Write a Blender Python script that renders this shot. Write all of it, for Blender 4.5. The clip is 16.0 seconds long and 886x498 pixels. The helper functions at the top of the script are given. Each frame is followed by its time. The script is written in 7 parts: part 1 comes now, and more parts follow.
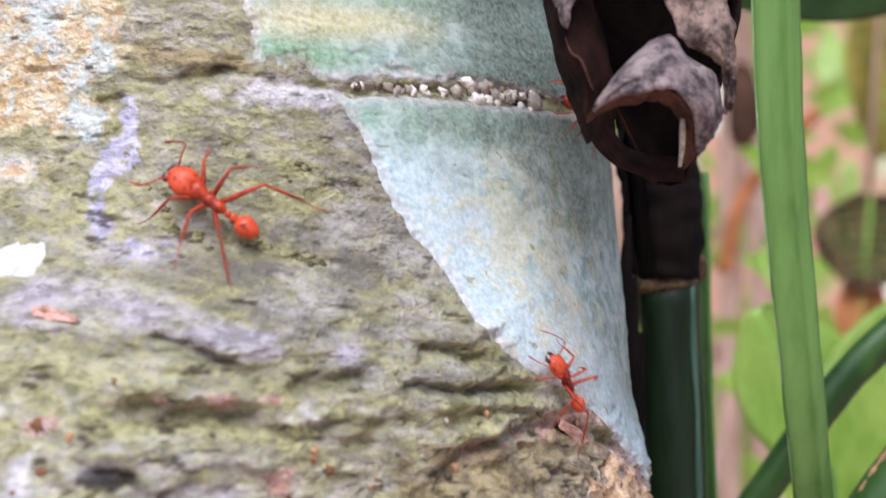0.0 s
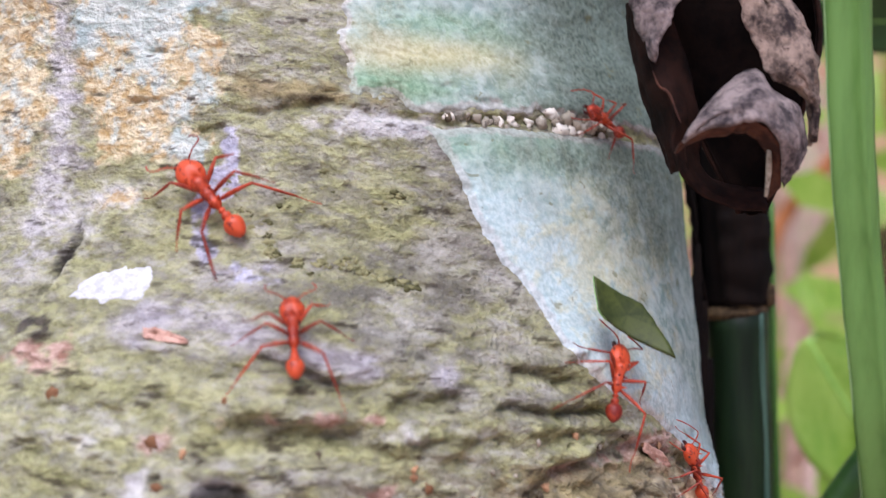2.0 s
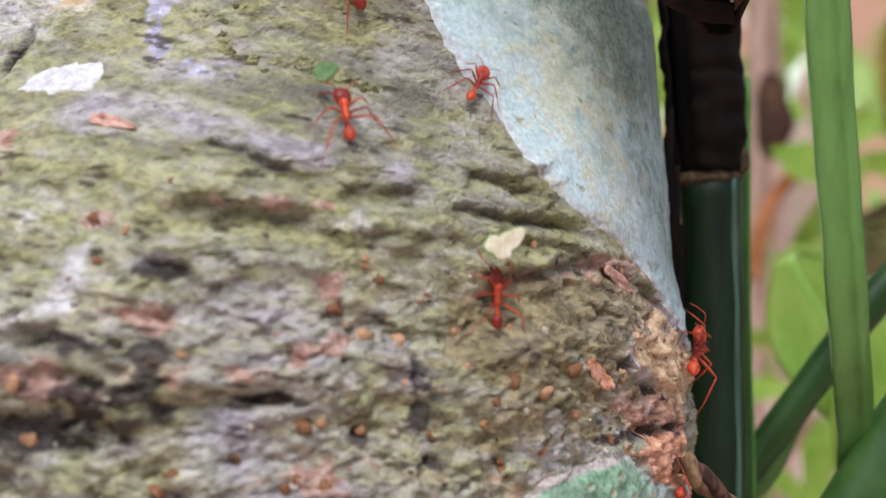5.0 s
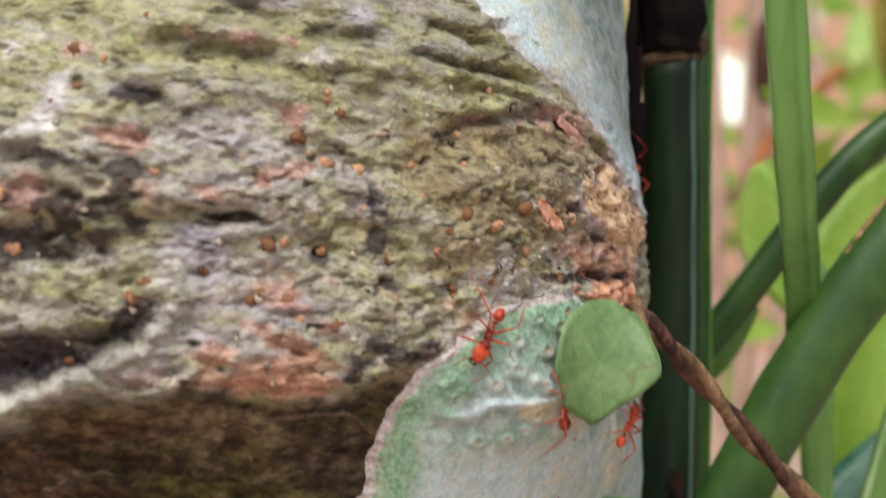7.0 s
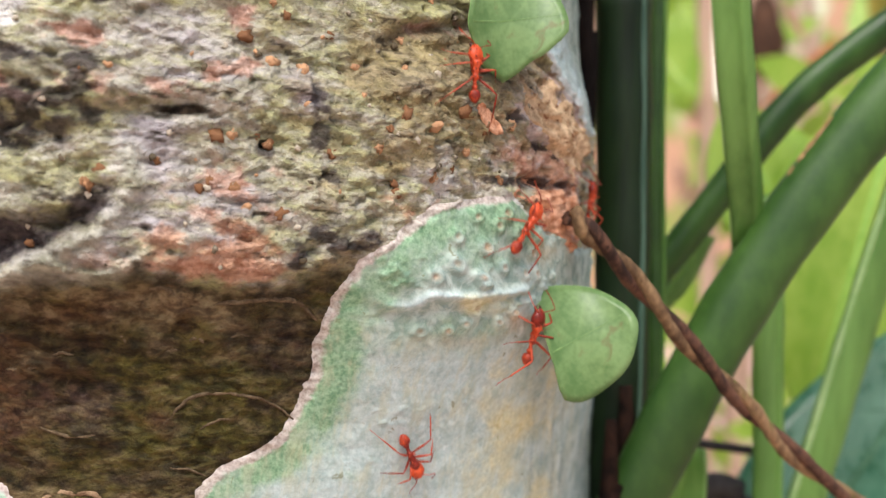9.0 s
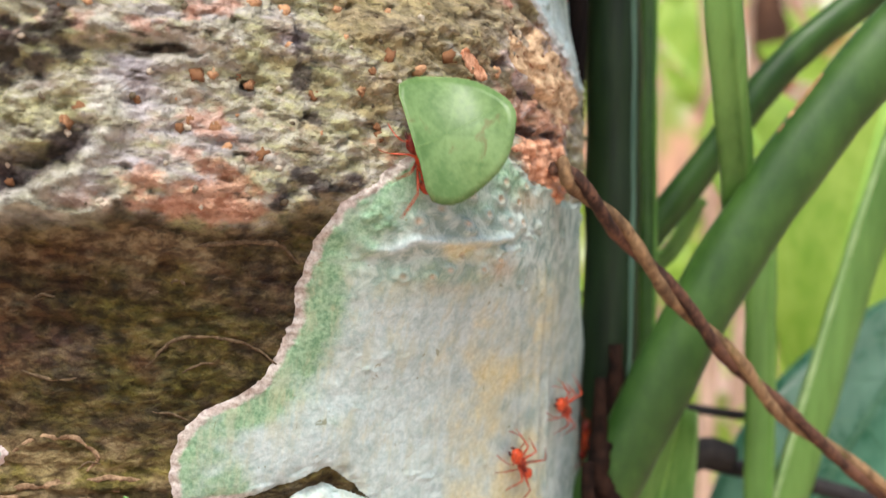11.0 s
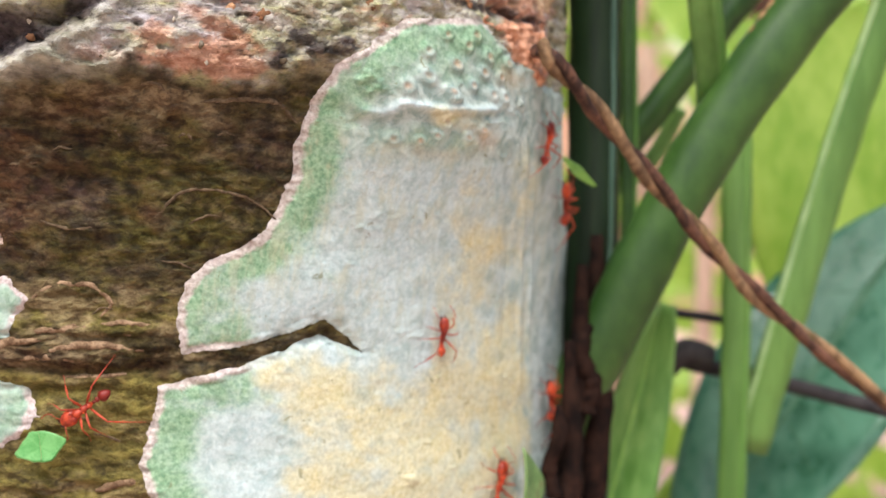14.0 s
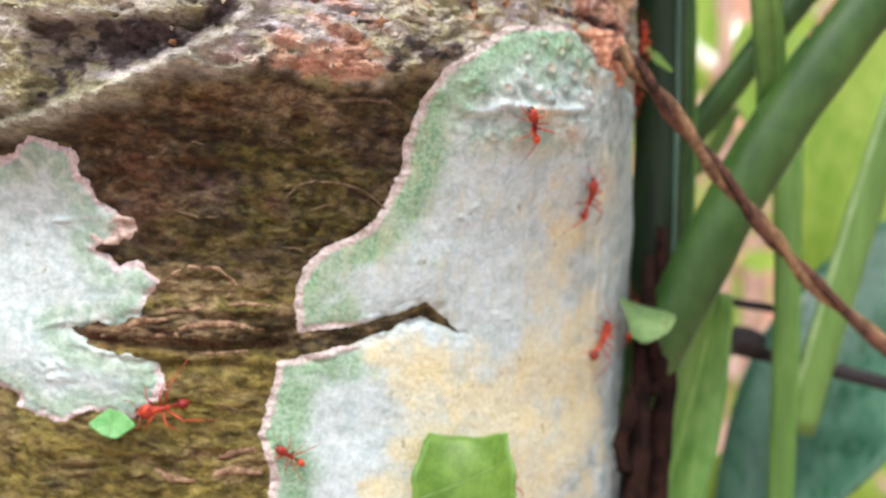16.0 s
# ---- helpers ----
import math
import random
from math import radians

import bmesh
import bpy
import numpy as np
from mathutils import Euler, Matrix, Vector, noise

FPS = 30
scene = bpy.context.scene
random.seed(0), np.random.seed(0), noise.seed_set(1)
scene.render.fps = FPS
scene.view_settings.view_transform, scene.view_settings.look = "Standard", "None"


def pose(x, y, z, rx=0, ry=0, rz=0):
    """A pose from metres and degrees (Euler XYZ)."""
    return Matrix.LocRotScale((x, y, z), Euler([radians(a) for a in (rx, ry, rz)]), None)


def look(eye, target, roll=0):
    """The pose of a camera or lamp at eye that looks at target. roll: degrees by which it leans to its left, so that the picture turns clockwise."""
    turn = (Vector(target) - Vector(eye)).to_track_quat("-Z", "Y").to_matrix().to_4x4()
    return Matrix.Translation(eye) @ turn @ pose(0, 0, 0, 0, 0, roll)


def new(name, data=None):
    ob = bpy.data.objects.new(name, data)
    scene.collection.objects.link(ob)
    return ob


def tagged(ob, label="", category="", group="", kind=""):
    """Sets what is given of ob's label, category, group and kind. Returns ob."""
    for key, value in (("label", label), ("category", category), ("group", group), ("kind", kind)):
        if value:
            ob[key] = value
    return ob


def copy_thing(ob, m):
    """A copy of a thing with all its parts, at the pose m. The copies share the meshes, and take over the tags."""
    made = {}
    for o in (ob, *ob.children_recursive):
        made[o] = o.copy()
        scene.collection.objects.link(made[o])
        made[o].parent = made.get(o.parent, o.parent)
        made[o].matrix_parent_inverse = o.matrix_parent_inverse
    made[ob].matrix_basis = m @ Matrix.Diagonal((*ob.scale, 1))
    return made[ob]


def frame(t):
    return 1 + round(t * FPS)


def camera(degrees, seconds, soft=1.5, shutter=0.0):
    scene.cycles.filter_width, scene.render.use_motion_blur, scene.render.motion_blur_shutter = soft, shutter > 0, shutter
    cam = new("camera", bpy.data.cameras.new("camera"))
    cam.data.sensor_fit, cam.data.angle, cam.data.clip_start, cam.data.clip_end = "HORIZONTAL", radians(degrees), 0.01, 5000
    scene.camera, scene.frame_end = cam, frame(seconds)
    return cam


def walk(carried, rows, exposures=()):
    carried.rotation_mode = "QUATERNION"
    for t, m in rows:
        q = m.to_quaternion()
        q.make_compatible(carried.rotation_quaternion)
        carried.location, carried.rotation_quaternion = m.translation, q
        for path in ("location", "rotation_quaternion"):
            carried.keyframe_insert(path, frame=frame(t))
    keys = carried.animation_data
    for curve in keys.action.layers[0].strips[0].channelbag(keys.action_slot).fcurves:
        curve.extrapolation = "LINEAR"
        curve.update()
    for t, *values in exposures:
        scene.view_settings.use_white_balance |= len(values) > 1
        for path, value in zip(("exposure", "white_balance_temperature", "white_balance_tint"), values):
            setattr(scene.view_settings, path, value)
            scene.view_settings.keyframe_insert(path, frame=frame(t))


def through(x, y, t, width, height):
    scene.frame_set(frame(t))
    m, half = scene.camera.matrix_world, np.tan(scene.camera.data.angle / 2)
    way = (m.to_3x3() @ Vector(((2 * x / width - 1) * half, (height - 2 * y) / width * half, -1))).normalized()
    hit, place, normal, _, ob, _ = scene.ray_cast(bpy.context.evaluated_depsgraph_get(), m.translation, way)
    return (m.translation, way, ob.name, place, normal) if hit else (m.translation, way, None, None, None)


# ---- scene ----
# A close look at leaf-cutting ants on a tree trunk. Lengths are written in millimetres from the first eye,
# which stands 0.6 m above the ground; MM turns them into metres.
MM, EYE_HEIGHT = 0.001, 0.6
cam = camera(38.5, 16.0, soft=1.3, shutter=0.5)
cam.data.dof.use_dof = True
cam.data.dof.focus_distance = 0.121
cam.data.dof.aperture_fstop = 29.0


def at_mm(x, y, z):
    return Vector((x * MM, y * MM, EYE_HEIGHT + z * MM))


# seconds; eye in mm; turn in degrees
WALK = [
    (0.0, 0.08, -0.01, 0.05, 89.992, 0.002, -0.008),
    (0.5, -2.16, -0.40, 2.10, 90.574, -0.002, -0.029),
    (1.0, -5.12, -1.23, 3.04, 90.921, 0.027, 0.084),
    (1.5, -6.72, -2.81, 1.49, 91.365, -0.136, 0.542),
    (2.0, -5.73, -3.58, -0.02, 91.193, -0.342, 1.144),
    (2.5, -3.97, -3.46, -4.41, 91.976, -0.486, 0.963),
    (3.0, -4.28, -2.64, -9.30, 91.783, -0.740, 0.690),
    (3.5, -4.18, -1.40, -10.39, 91.376, -0.901, 0.897),
    (4.0, -3.15, -0.50, -13.55, 91.392, -1.077, 1.107),
    (6.5, -0.57, -3.99, -22.85, 90.399, -1.706, 0.646),
    (7.0, 2.21, -8.24, -27.65, 89.422, -2.004, 1.048),
    (7.5, 4.80, -11.60, -31.40, 88.905, -2.382, 1.193),
    (8.0, 7.05, -14.04, -33.34, 89.155, -2.194, 1.226),
    (8.5, 7.98, -15.02, -34.76, 88.892, -2.172, 1.276),
    (11.0, 11.17, -14.73, -40.64, 88.652, -2.188, 1.648),
    (11.5, 11.50, -16.08, -43.87, 88.762, -2.143, 1.531),
    (12.0, 13.71, -18.27, -46.28, 88.814, -2.273, 1.573),
    (12.5, 14.50, -20.42, -48.46, 88.804, -2.127, 1.488),
    (13.0, 14.26, -22.17, -50.39, 88.703, -2.211, 1.389),
    (13.5, 14.09, -23.72, -53.20, 88.801, -2.157, 1.658),
    (14.0, 13.33, -24.63, -54.34, 88.550, -2.174, 1.670),
    (14.5, 12.75, -26.92, -55.61, 88.584, -2.072, 1.789),
    (15.0, 9.04, -31.10, -56.27, 88.615, -1.991, 2.069),
    (15.5, 5.86, -33.66, -56.32, 88.541, -2.295, 2.191),
    (16.0, 3.32, -36.76, -55.42, 88.394, -2.422, 1.858),
]
walk(cam, [(t, pose(x * MM, y * MM, EYE_HEIGHT + z * MM, rx, ry, rz)) for t, x, y, z, rx, ry, rz in WALK],
     exposures=[(0.0, 0.10, 5720, 21), (1.5, 0.03, 5720, 22), (3.0, -0.20, 5750, 19), (4.2, -0.20, 5850, 16), (6.5, -0.06, 6150, 14), (7.5, -0.10, 6500, 13), (8.5, 0.13, 6500, 13), (11.0, 0.38, 6500, 11), (12.5, 0.40, 6500, 11), (16.0, 0.41, 6300, 19)])

# ---- light: bright open shade under a high hazy sun, from above and a little to the side ----
world = bpy.data.worlds.new("sky")
scene.world = world
world.use_nodes = True
sky = world.node_tree.nodes.new("ShaderNodeTexSky")
sky.sky_type, sky.sun_disc = "NISHITA", False
sky.sun_elevation, sky.sun_rotation = radians(56), radians(-171)
sky.air_density, sky.dust_density, sky.ozone_density = 1.0, 3.4, 1.0
world.node_tree.links.new(sky.outputs[0], world.node_tree.nodes["Background"].inputs[0])
world.node_tree.nodes["Background"].inputs[1].default_value = 0.15
sun = new("sun", bpy.data.lights.new("sun", "SUN"))
sun.data.energy, sun.data.angle, sun.data.color = 3.0, radians(30), (1.0, 0.975, 0.95)
sun.matrix_world = look((-0.12, -0.765, 1.15), (0, 0, 0))
sun.location = (-1, -3, 5)


# ---- materials ----
def lin(r, g, b):
    return tuple(((c / 255 + 0.055) / 1.055) ** 2.4 if c > 10 else c / 255 / 12.92 for c in (r, g, b)) + (1.0,)


class Nodes:
    """A short hand for node trees."""

    def __init__(self, name, rough=0.6, specular=0.4):
        self.mat = bpy.data.materials.new(name)
        self.mat.use_nodes = True
        self.tree = self.mat.node_tree
        self.bsdf = self.tree.nodes["Principled BSDF"]
        self.bsdf.inputs["Roughness"].default_value = rough
        self.bsdf.inputs["Specular IOR Level"].default_value = specular
        self.coord = self.tree.nodes.new("ShaderNodeTexCoord").outputs["Object"]

    def put(self, socket, value):
        if hasattr(value, "is_output"):
            self.tree.links.new(value, socket)
        else:
            socket.default_value = value

    def stretched(self, sx, sy, sz):
        n = self.tree.nodes.new("ShaderNodeMapping")
        n.inputs["Scale"].default_value = (sx, sy, sz)
        self.put(n.inputs["Vector"], self.coord)
        return n.outputs[0]

    def noise(self, size_mm, detail=4.0, rough=0.55, vector=None, distort=0.0):
        n = self.tree.nodes.new("ShaderNodeTexNoise")
        n.inputs["Scale"].default_value = 1000.0 / size_mm
        n.inputs["Detail"].default_value, n.inputs["Roughness"].default_value = detail, rough
        n.inputs["Distortion"].default_value = distort
        self.put(n.inputs["Vector"], vector or self.coord)
        return n.outputs[0]

    def cells(self, size_mm, vector=None, feature="F1"):
        n = self.tree.nodes.new("ShaderNodeTexVoronoi")
        n.feature = feature
        n.inputs["Scale"].default_value = 1000.0 / size_mm
        self.put(n.inputs["Vector"], vector or self.coord)
        return n.outputs[0]

    def ramp(self, fac, lo, hi, a=0.0, b=1.0):
        n = self.tree.nodes.new("ShaderNodeMapRange")
        n.interpolation_type = "SMOOTHSTEP"
        for k, v in enumerate((fac, lo, hi, a, b)):
            self.put(n.inputs[k], v)
        return n.outputs[0]

    def calc(self, op, a, b=0.0):
        n = self.tree.nodes.new("ShaderNodeMath")
        n.operation = op
        self.put(n.inputs[0], a), self.put(n.inputs[1], b)
        return n.outputs[0]

    def mix(self, fac, a, b, blend="MIX"):
        n = self.tree.nodes.new("ShaderNodeMix")
        n.data_type, n.blend_type = "RGBA", blend
        self.put(n.inputs["Factor"], fac), self.put(n.inputs["A"], a), self.put(n.inputs["B"], b)
        return n.outputs["Result"]

    def mask(self, name):
        n = self.tree.nodes.new("ShaderNodeAttribute")
        n.attribute_name = name
        return n.outputs["Fac"]

    def own(self):
        return self.tree.nodes.new("ShaderNodeObjectInfo").outputs["Random"]

    def done(self, colour, rough=None, bump=None, depth_mm=0.1, strength=0.6, through=0.0):
        self.put(self.bsdf.inputs["Base Color"], colour)
        if rough is not None:
            self.put(self.bsdf.inputs["Roughness"], rough)
        if bump is not None:
            n = self.tree.nodes.new("ShaderNodeBump")
            n.inputs["Distance"].default_value, n.inputs["Strength"].default_value = depth_mm * MM, strength
            self.put(n.inputs["Height"], bump)
            self.put(self.bsdf.inputs["Normal"], n.outputs[0])
        if through:
            t = self.tree.nodes.new("ShaderNodeBsdfTranslucent")
            self.put(t.inputs["Color"], colour)
            m = self.tree.nodes.new("ShaderNodeMixShader")
            m.inputs[0].default_value = through
            self.put(m.inputs[1], self.bsdf.outputs[0]), self.put(m.inputs[2], t.outputs[0])
            self.put(self.tree.nodes["Material Output"].inputs[0], m.outputs[0])
        return self.mat


def bark_material():
    n = Nodes("bark", 0.85, 0.2)
    flat = n.stretched(1, 1, 1.6)
    fine, grit, soft = n.noise(1.5, 5, 0.62, flat, 0.3), n.noise(0.45, 4, 0.6), n.noise(3.2, 5, 0.6, flat, 0.4)
    grain = n.ramp(fine, 0.34, 0.66)
    colour = n.mix(n.mask("tone"), lin(118, 114, 102), lin(200, 196, 182))
    colour = n.mix(n.ramp(soft, 0.44, 0.64, 0.0, 0.5), colour, lin(160, 156, 126))
    colour = n.mix(n.ramp(n.noise(0.8, 5, 0.7, flat, 0.3), 0.50, 0.64, 0.0, 0.7), colour, n.mix(0.6, colour, lin(70, 62, 48)))
    colour = n.mix(n.ramp(n.noise(0.7, 5, 0.7, flat, 0.3), 0.60, 0.70, 0.0, 0.5), colour, lin(206, 202, 188))
    layers = (("moss", (120, 120, 70), (188, 187, 126)), ("lilac", (154, 146, 152), (208, 202, 210)), ("powder", (166, 164, 182), (220, 218, 232)), ("rosy", (162, 122, 102), (216, 186, 168)), ("white", (204, 200, 200), (238, 235, 232)), ("mustard", (196, 162, 106), (240, 228, 190)), ("sky", (182, 208, 205), (224, 235, 231)),
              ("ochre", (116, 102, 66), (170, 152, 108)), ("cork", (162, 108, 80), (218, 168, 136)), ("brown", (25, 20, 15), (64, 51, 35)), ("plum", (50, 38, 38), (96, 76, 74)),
              ("green", (46, 44, 18), (94, 88, 38)), ("olive", (100, 92, 38), (158, 146, 74)), ("rust", (84, 52, 36), (140, 98, 70)), ("pale", (146, 146, 122), (206, 206, 182)), ("strand", (112, 92, 64), (168, 150, 112)), ("recess_shade", (30, 26, 28), (76, 66, 68)))
    for name, low, high in layers:
        colour = n.mix(n.mask(name), colour, n.mix(grain, lin(*low), lin(*high)))
    specks = n.ramp(n.noise(1.0, 6, 0.74, flat, 0.4), 0.585, 0.67, 0.0, 0.6)
    colour = n.mix(specks, colour, n.mix(0.7, colour, lin(44, 37, 28)))
    colour = n.mix(n.calc("MULTIPLY", n.mask("dash_shade"), 0.85), colour, lin(58, 48, 36))
    return n.done(colour, None, n.calc("ADD", fine, n.calc("MULTIPLY", grit, 0.7)), 0.7, 1.0)


def lichen_material():
    n = Nodes("lichen", 0.9, 0.15)
    inner = n.mask("inner")
    wool, fine = n.noise(1.3, 6, 0.7), n.noise(0.5, 5, 0.65)
    grain = n.ramp(fine, 0.32, 0.68)
    colour = n.mix(n.ramp(n.noise(2.0, 6, 0.66, None, 0.5), 0.36, 0.62), lin(138, 160, 149), lin(192, 206, 196))
    layers = (("chalk", (176, 200, 198), (212, 226, 223), 0.36), ("yellow", (200, 188, 130), (222, 214, 166), 0.42), ("green", (108, 148, 112), (156, 190, 152), 0.40), ("dull", (84, 98, 86), (138, 152, 138), 0.42), ("buff", (176, 152, 120), (214, 196, 170), 0.4))
    for name, low, high, lo in layers:
        ragged = n.calc("ADD", n.mask(name), n.calc("MULTIPLY", n.calc("SUBTRACT", n.noise(3.4, 7, 0.66, None, 0.4), 0.5), 1.3))
        colour = n.mix(n.calc("MULTIPLY", n.ramp(ragged, lo - 0.42, lo + 0.75), n.ramp(n.mask(name), 0.0, 0.2)), colour, n.mix(grain, lin(*low), lin(*high)))
    streak = n.ramp(n.noise(1.3, 5, 0.66, n.stretched(1, 1, 0.16)), 0.46, 0.66, 0.0, 0.45)
    colour = n.mix(n.calc("MULTIPLY", n.mask("combed"), streak), colour, n.mix(n.noise(4.0, 2, 0.5), lin(166, 182, 168), lin(206, 198, 150)))
    colour = n.mix(n.ramp(n.noise(0.8, 6, 0.75, None, 0.4), 0.50, 0.68, 0.0, 0.4), colour, n.mix(0.5, colour, lin(112, 122, 96)))
    dots = n.calc("MULTIPLY", n.ramp(n.noise(1.9, 4, 0.62, None, 0.6), 0.65, 0.70), 0.6)
    colour = n.mix(dots, colour, lin(124, 124, 86))
    rim = n.ramp(n.calc("ADD", inner, n.calc("MULTIPLY", wool, 0.5)), 0.42, 0.66, 1.0, 0.0)
    colour = n.mix(n.calc("MULTIPLY", rim, n.mask("rim")), colour, n.mix(grain, lin(176, 152, 146), lin(222, 206, 202)))
    return n.done(colour, None, n.calc("ADD", wool, n.calc("MULTIPLY", fine, 0.5)), 0.2, 0.8)


def plain_material(name, a, b, size_mm, rough, depth_mm=0.08, specular=0.4, stretch=(1, 1, 1), through=0.0, spots=None, own=0.0, strength=0.6):
    """Two tones in patches, fine grain, and where given darker spots."""
    n = Nodes(name, rough, specular)
    v = n.stretched(*stretch)
    patch, grain = n.noise(size_mm, 5, 0.6, v), n.noise(size_mm * 0.17, 4, 0.6, v)
    mixed = n.calc("ADD", n.calc("MULTIPLY", patch, 0.7), n.calc("MULTIPLY", grain, 0.3))
    if own:
        mixed = n.calc("ADD", mixed, n.calc("MULTIPLY", n.calc("SUBTRACT", n.own(), 0.5), own))
    colour = n.mix(n.ramp(mixed, 0.36, 0.64), lin(*a), lin(*b))
    if spots:
        colour = n.mix(n.ramp(n.noise(size_mm * 0.6, 4, 0.6, v, 0.5), 0.60, 0.70), colour, lin(*spots))
    return n.done(colour, n.ramp(grain, 0.2, 0.8, rough - 0.08, min(1.0, rough + 0.1)), mixed, depth_mm, strength, through)


BARK, LICHEN = bark_material(), lichen_material()
WHITE_CRUST = plain_material("white_crust", (188, 188, 185), (230, 230, 228), 0.9, 0.95, 0.35, 0.1, strength=0.9)
GRAIN = plain_material("tan_grain", (126, 90, 62), (190, 148, 110), 0.4, 0.85, 0.15, 0.15, spots=(104, 66, 44), own=0.7)
CRUMB = plain_material("pale_crumb", (96, 86, 68), (184, 174, 154), 0.7, 0.9, 0.1, 0.15, spots=(60, 52, 40), own=0.6)
MOSS_CRUMB = plain_material("moss_crumb", (88, 86, 56), (152, 148, 106), 0.6, 0.95, 0.15, 0.1, spots=(66, 60, 40), own=0.5)
PALE_CRUMB = plain_material("pale_stone", (162, 154, 136), (230, 224, 208), 0.9, 0.85, 0.1, 0.2, spots=(98, 84, 66), own=0.6)
CORK = plain_material("cork", (178, 118, 84), (232, 184, 150), 1.4, 0.9, 0.35, 0.15, spots=(150, 74, 50))
TAN_PLATE = plain_material("tan_plate", (164, 132, 98), (224, 196, 158), 1.5, 0.9, 0.35, 0.15, spots=(124, 76, 48))
PLATE = plain_material("rosy_plate", (152, 134, 120), (212, 194, 176), 1.6, 0.9, 0.25, 0.15, (1, 1, 2), spots=(104, 84, 66))
FIBRE = plain_material("bark_fibre", (74, 60, 44), (122, 106, 82), 0.9, 0.9, 0.1, 0.1)
FLAKE = plain_material("bark_flake", (92, 70, 50), (166, 140, 110), 1.2, 0.9, 0.15, 0.1, spots=(60, 44, 32))
CHIP = plain_material("chip", (164, 120, 100), (222, 182, 162), 1.2, 0.85, 0.12, 0.2)
DARK_ROOT = plain_material("rotten_root", (17, 12, 10), (50, 33, 25), 2.5, 0.95, 0.4, 0.1, spots=(20, 14, 11))
ANT = plain_material("ant_shell", (118, 28, 12), (204, 78, 36), 1.3, 0.46, 0.10, 0.45, spots=(112, 30, 14), own=0.5, strength=0.5)
ANT_LEG = plain_material("ant_leg", (128, 42, 22), (186, 74, 42), 1.0, 0.5, 0.02, 0.4, own=0.2, strength=0.2)
ANT_DARK = plain_material("ant_jaw", (46, 14, 9), (84, 28, 16), 0.4, 0.35, 0.01, 0.5)
CUT_LEAF = plain_material("cut_leaf", (98, 134, 76), (134, 166, 106), 3.5, 0.36, 0.08, 0.4, (1, 1, 1), 0.3, spots=(124, 134, 84))
CUT_OLIVE = plain_material("olive_leaf", (48, 60, 20), (82, 92, 38), 2.5, 0.55, 0.05, 0.4, (1, 1, 1), 0.25)
CUT_BRIGHT = plain_material("bright_leaf", (82, 122, 38), (112, 150, 58), 2.5, 0.5, 0.05, 0.4, (1, 1, 1), 0.2)
CUT_MINT = plain_material("mint_leaf", (82, 156, 76), (124, 190, 112), 2.0, 0.4, 0.05, 0.45, (1, 1, 1), 0.25)
DRY_AMBER = plain_material("amber_dry_leaf", (140, 84, 44), (196, 132, 84), 18.0, 0.8, 0.5, 0.2, (1, 1, 0.5), 0.2)
DRY_OLIVE = plain_material("yellowing_leaf", (112, 104, 40), (160, 146, 66), 20.0, 0.7, 0.5, 0.2, (1, 1, 0.5), 0.25)
PALE_GAP = plain_material("pale_gap_sheet", (196, 166, 148), (232, 214, 200), 18.0, 0.7, 0.5, 0.2, (1, 1, 0.5), 0.35)
HUSK = plain_material("husk", (50, 35, 27), (98, 72, 56), 12.0, 0.9, 1.0, 0.15)
CUT_EDGE = plain_material("cut_edge", (110, 148, 84), (142, 174, 108), 1.0, 0.6, 0.02)
PETAL = plain_material("petal", (212, 200, 158), (238, 230, 204), 1.5, 0.6, 0.05, 0.3, (1, 1, 1), 0.3)
DRY_OUT = plain_material("dry_leaf_outside", (44, 35, 33), (172, 150, 132), 2.4, 0.75, 0.4, 0.3, spots=(52, 38, 34), strength=0.9)
DRY_GREY = plain_material("dry_leaf_grey", (48, 41, 43), (158, 143, 136), 2.4, 0.75, 0.35, 0.3, spots=(66, 54, 52), strength=0.9)
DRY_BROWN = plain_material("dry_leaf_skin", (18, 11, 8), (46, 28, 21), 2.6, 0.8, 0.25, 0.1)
# near black: the shade within the curl is in this base colour
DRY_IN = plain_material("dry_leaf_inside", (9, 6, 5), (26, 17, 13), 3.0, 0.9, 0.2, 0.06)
DRY_EDGE = plain_material("dry_leaf_edge", (52, 31, 24), (98, 62, 46), 2.0, 0.8, 0.1, 0.2)
CANE = plain_material("cane", (15, 29, 14), (33, 53, 27), 6.0, 0.5, 0.05, 0.25, (1, 1, 0.12))
CANE_RIB = plain_material("cane_rib", (52, 80, 66), (82, 110, 92), 5.0, 0.5, 0.05, 0.3, (1, 1, 0.15))
CANE_DEAD = plain_material("dead_sheath", (9, 7, 6), (28, 20, 16), 4.0, 0.9, 0.2, 0.15, (1, 1, 0.3))
CANE_RING = plain_material("node_ring", (44, 35, 25), (112, 92, 64), 1.5, 0.85, 0.15, 0.2)
STALK = plain_material("leaf_stalk", (80, 121, 50), (116, 159, 78), 9.0, 0.42, 0.06, 0.45, (1, 1, 0.15), 0.15)
STALK_DARK = plain_material("dark_leaf_stalk", (40, 74, 26), (68, 104, 42), 9.0, 0.42, 0.06, 0.45, (0.6, 0.6, 0.4), 0.1)
STALK_FOLD = plain_material("stalk_fold", (84, 130, 54), (120, 164, 80), 7.0, 0.45, 0.05, 0.4, (1, 1, 0.2))
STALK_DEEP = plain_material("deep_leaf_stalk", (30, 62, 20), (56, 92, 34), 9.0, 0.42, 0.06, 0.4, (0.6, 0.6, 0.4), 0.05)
STRAP = plain_material("strap_leaf", (92, 142, 60), (140, 184, 98), 8.0, 0.38, 0.06, 0.45, (1, 1, 0.3), 0.25)
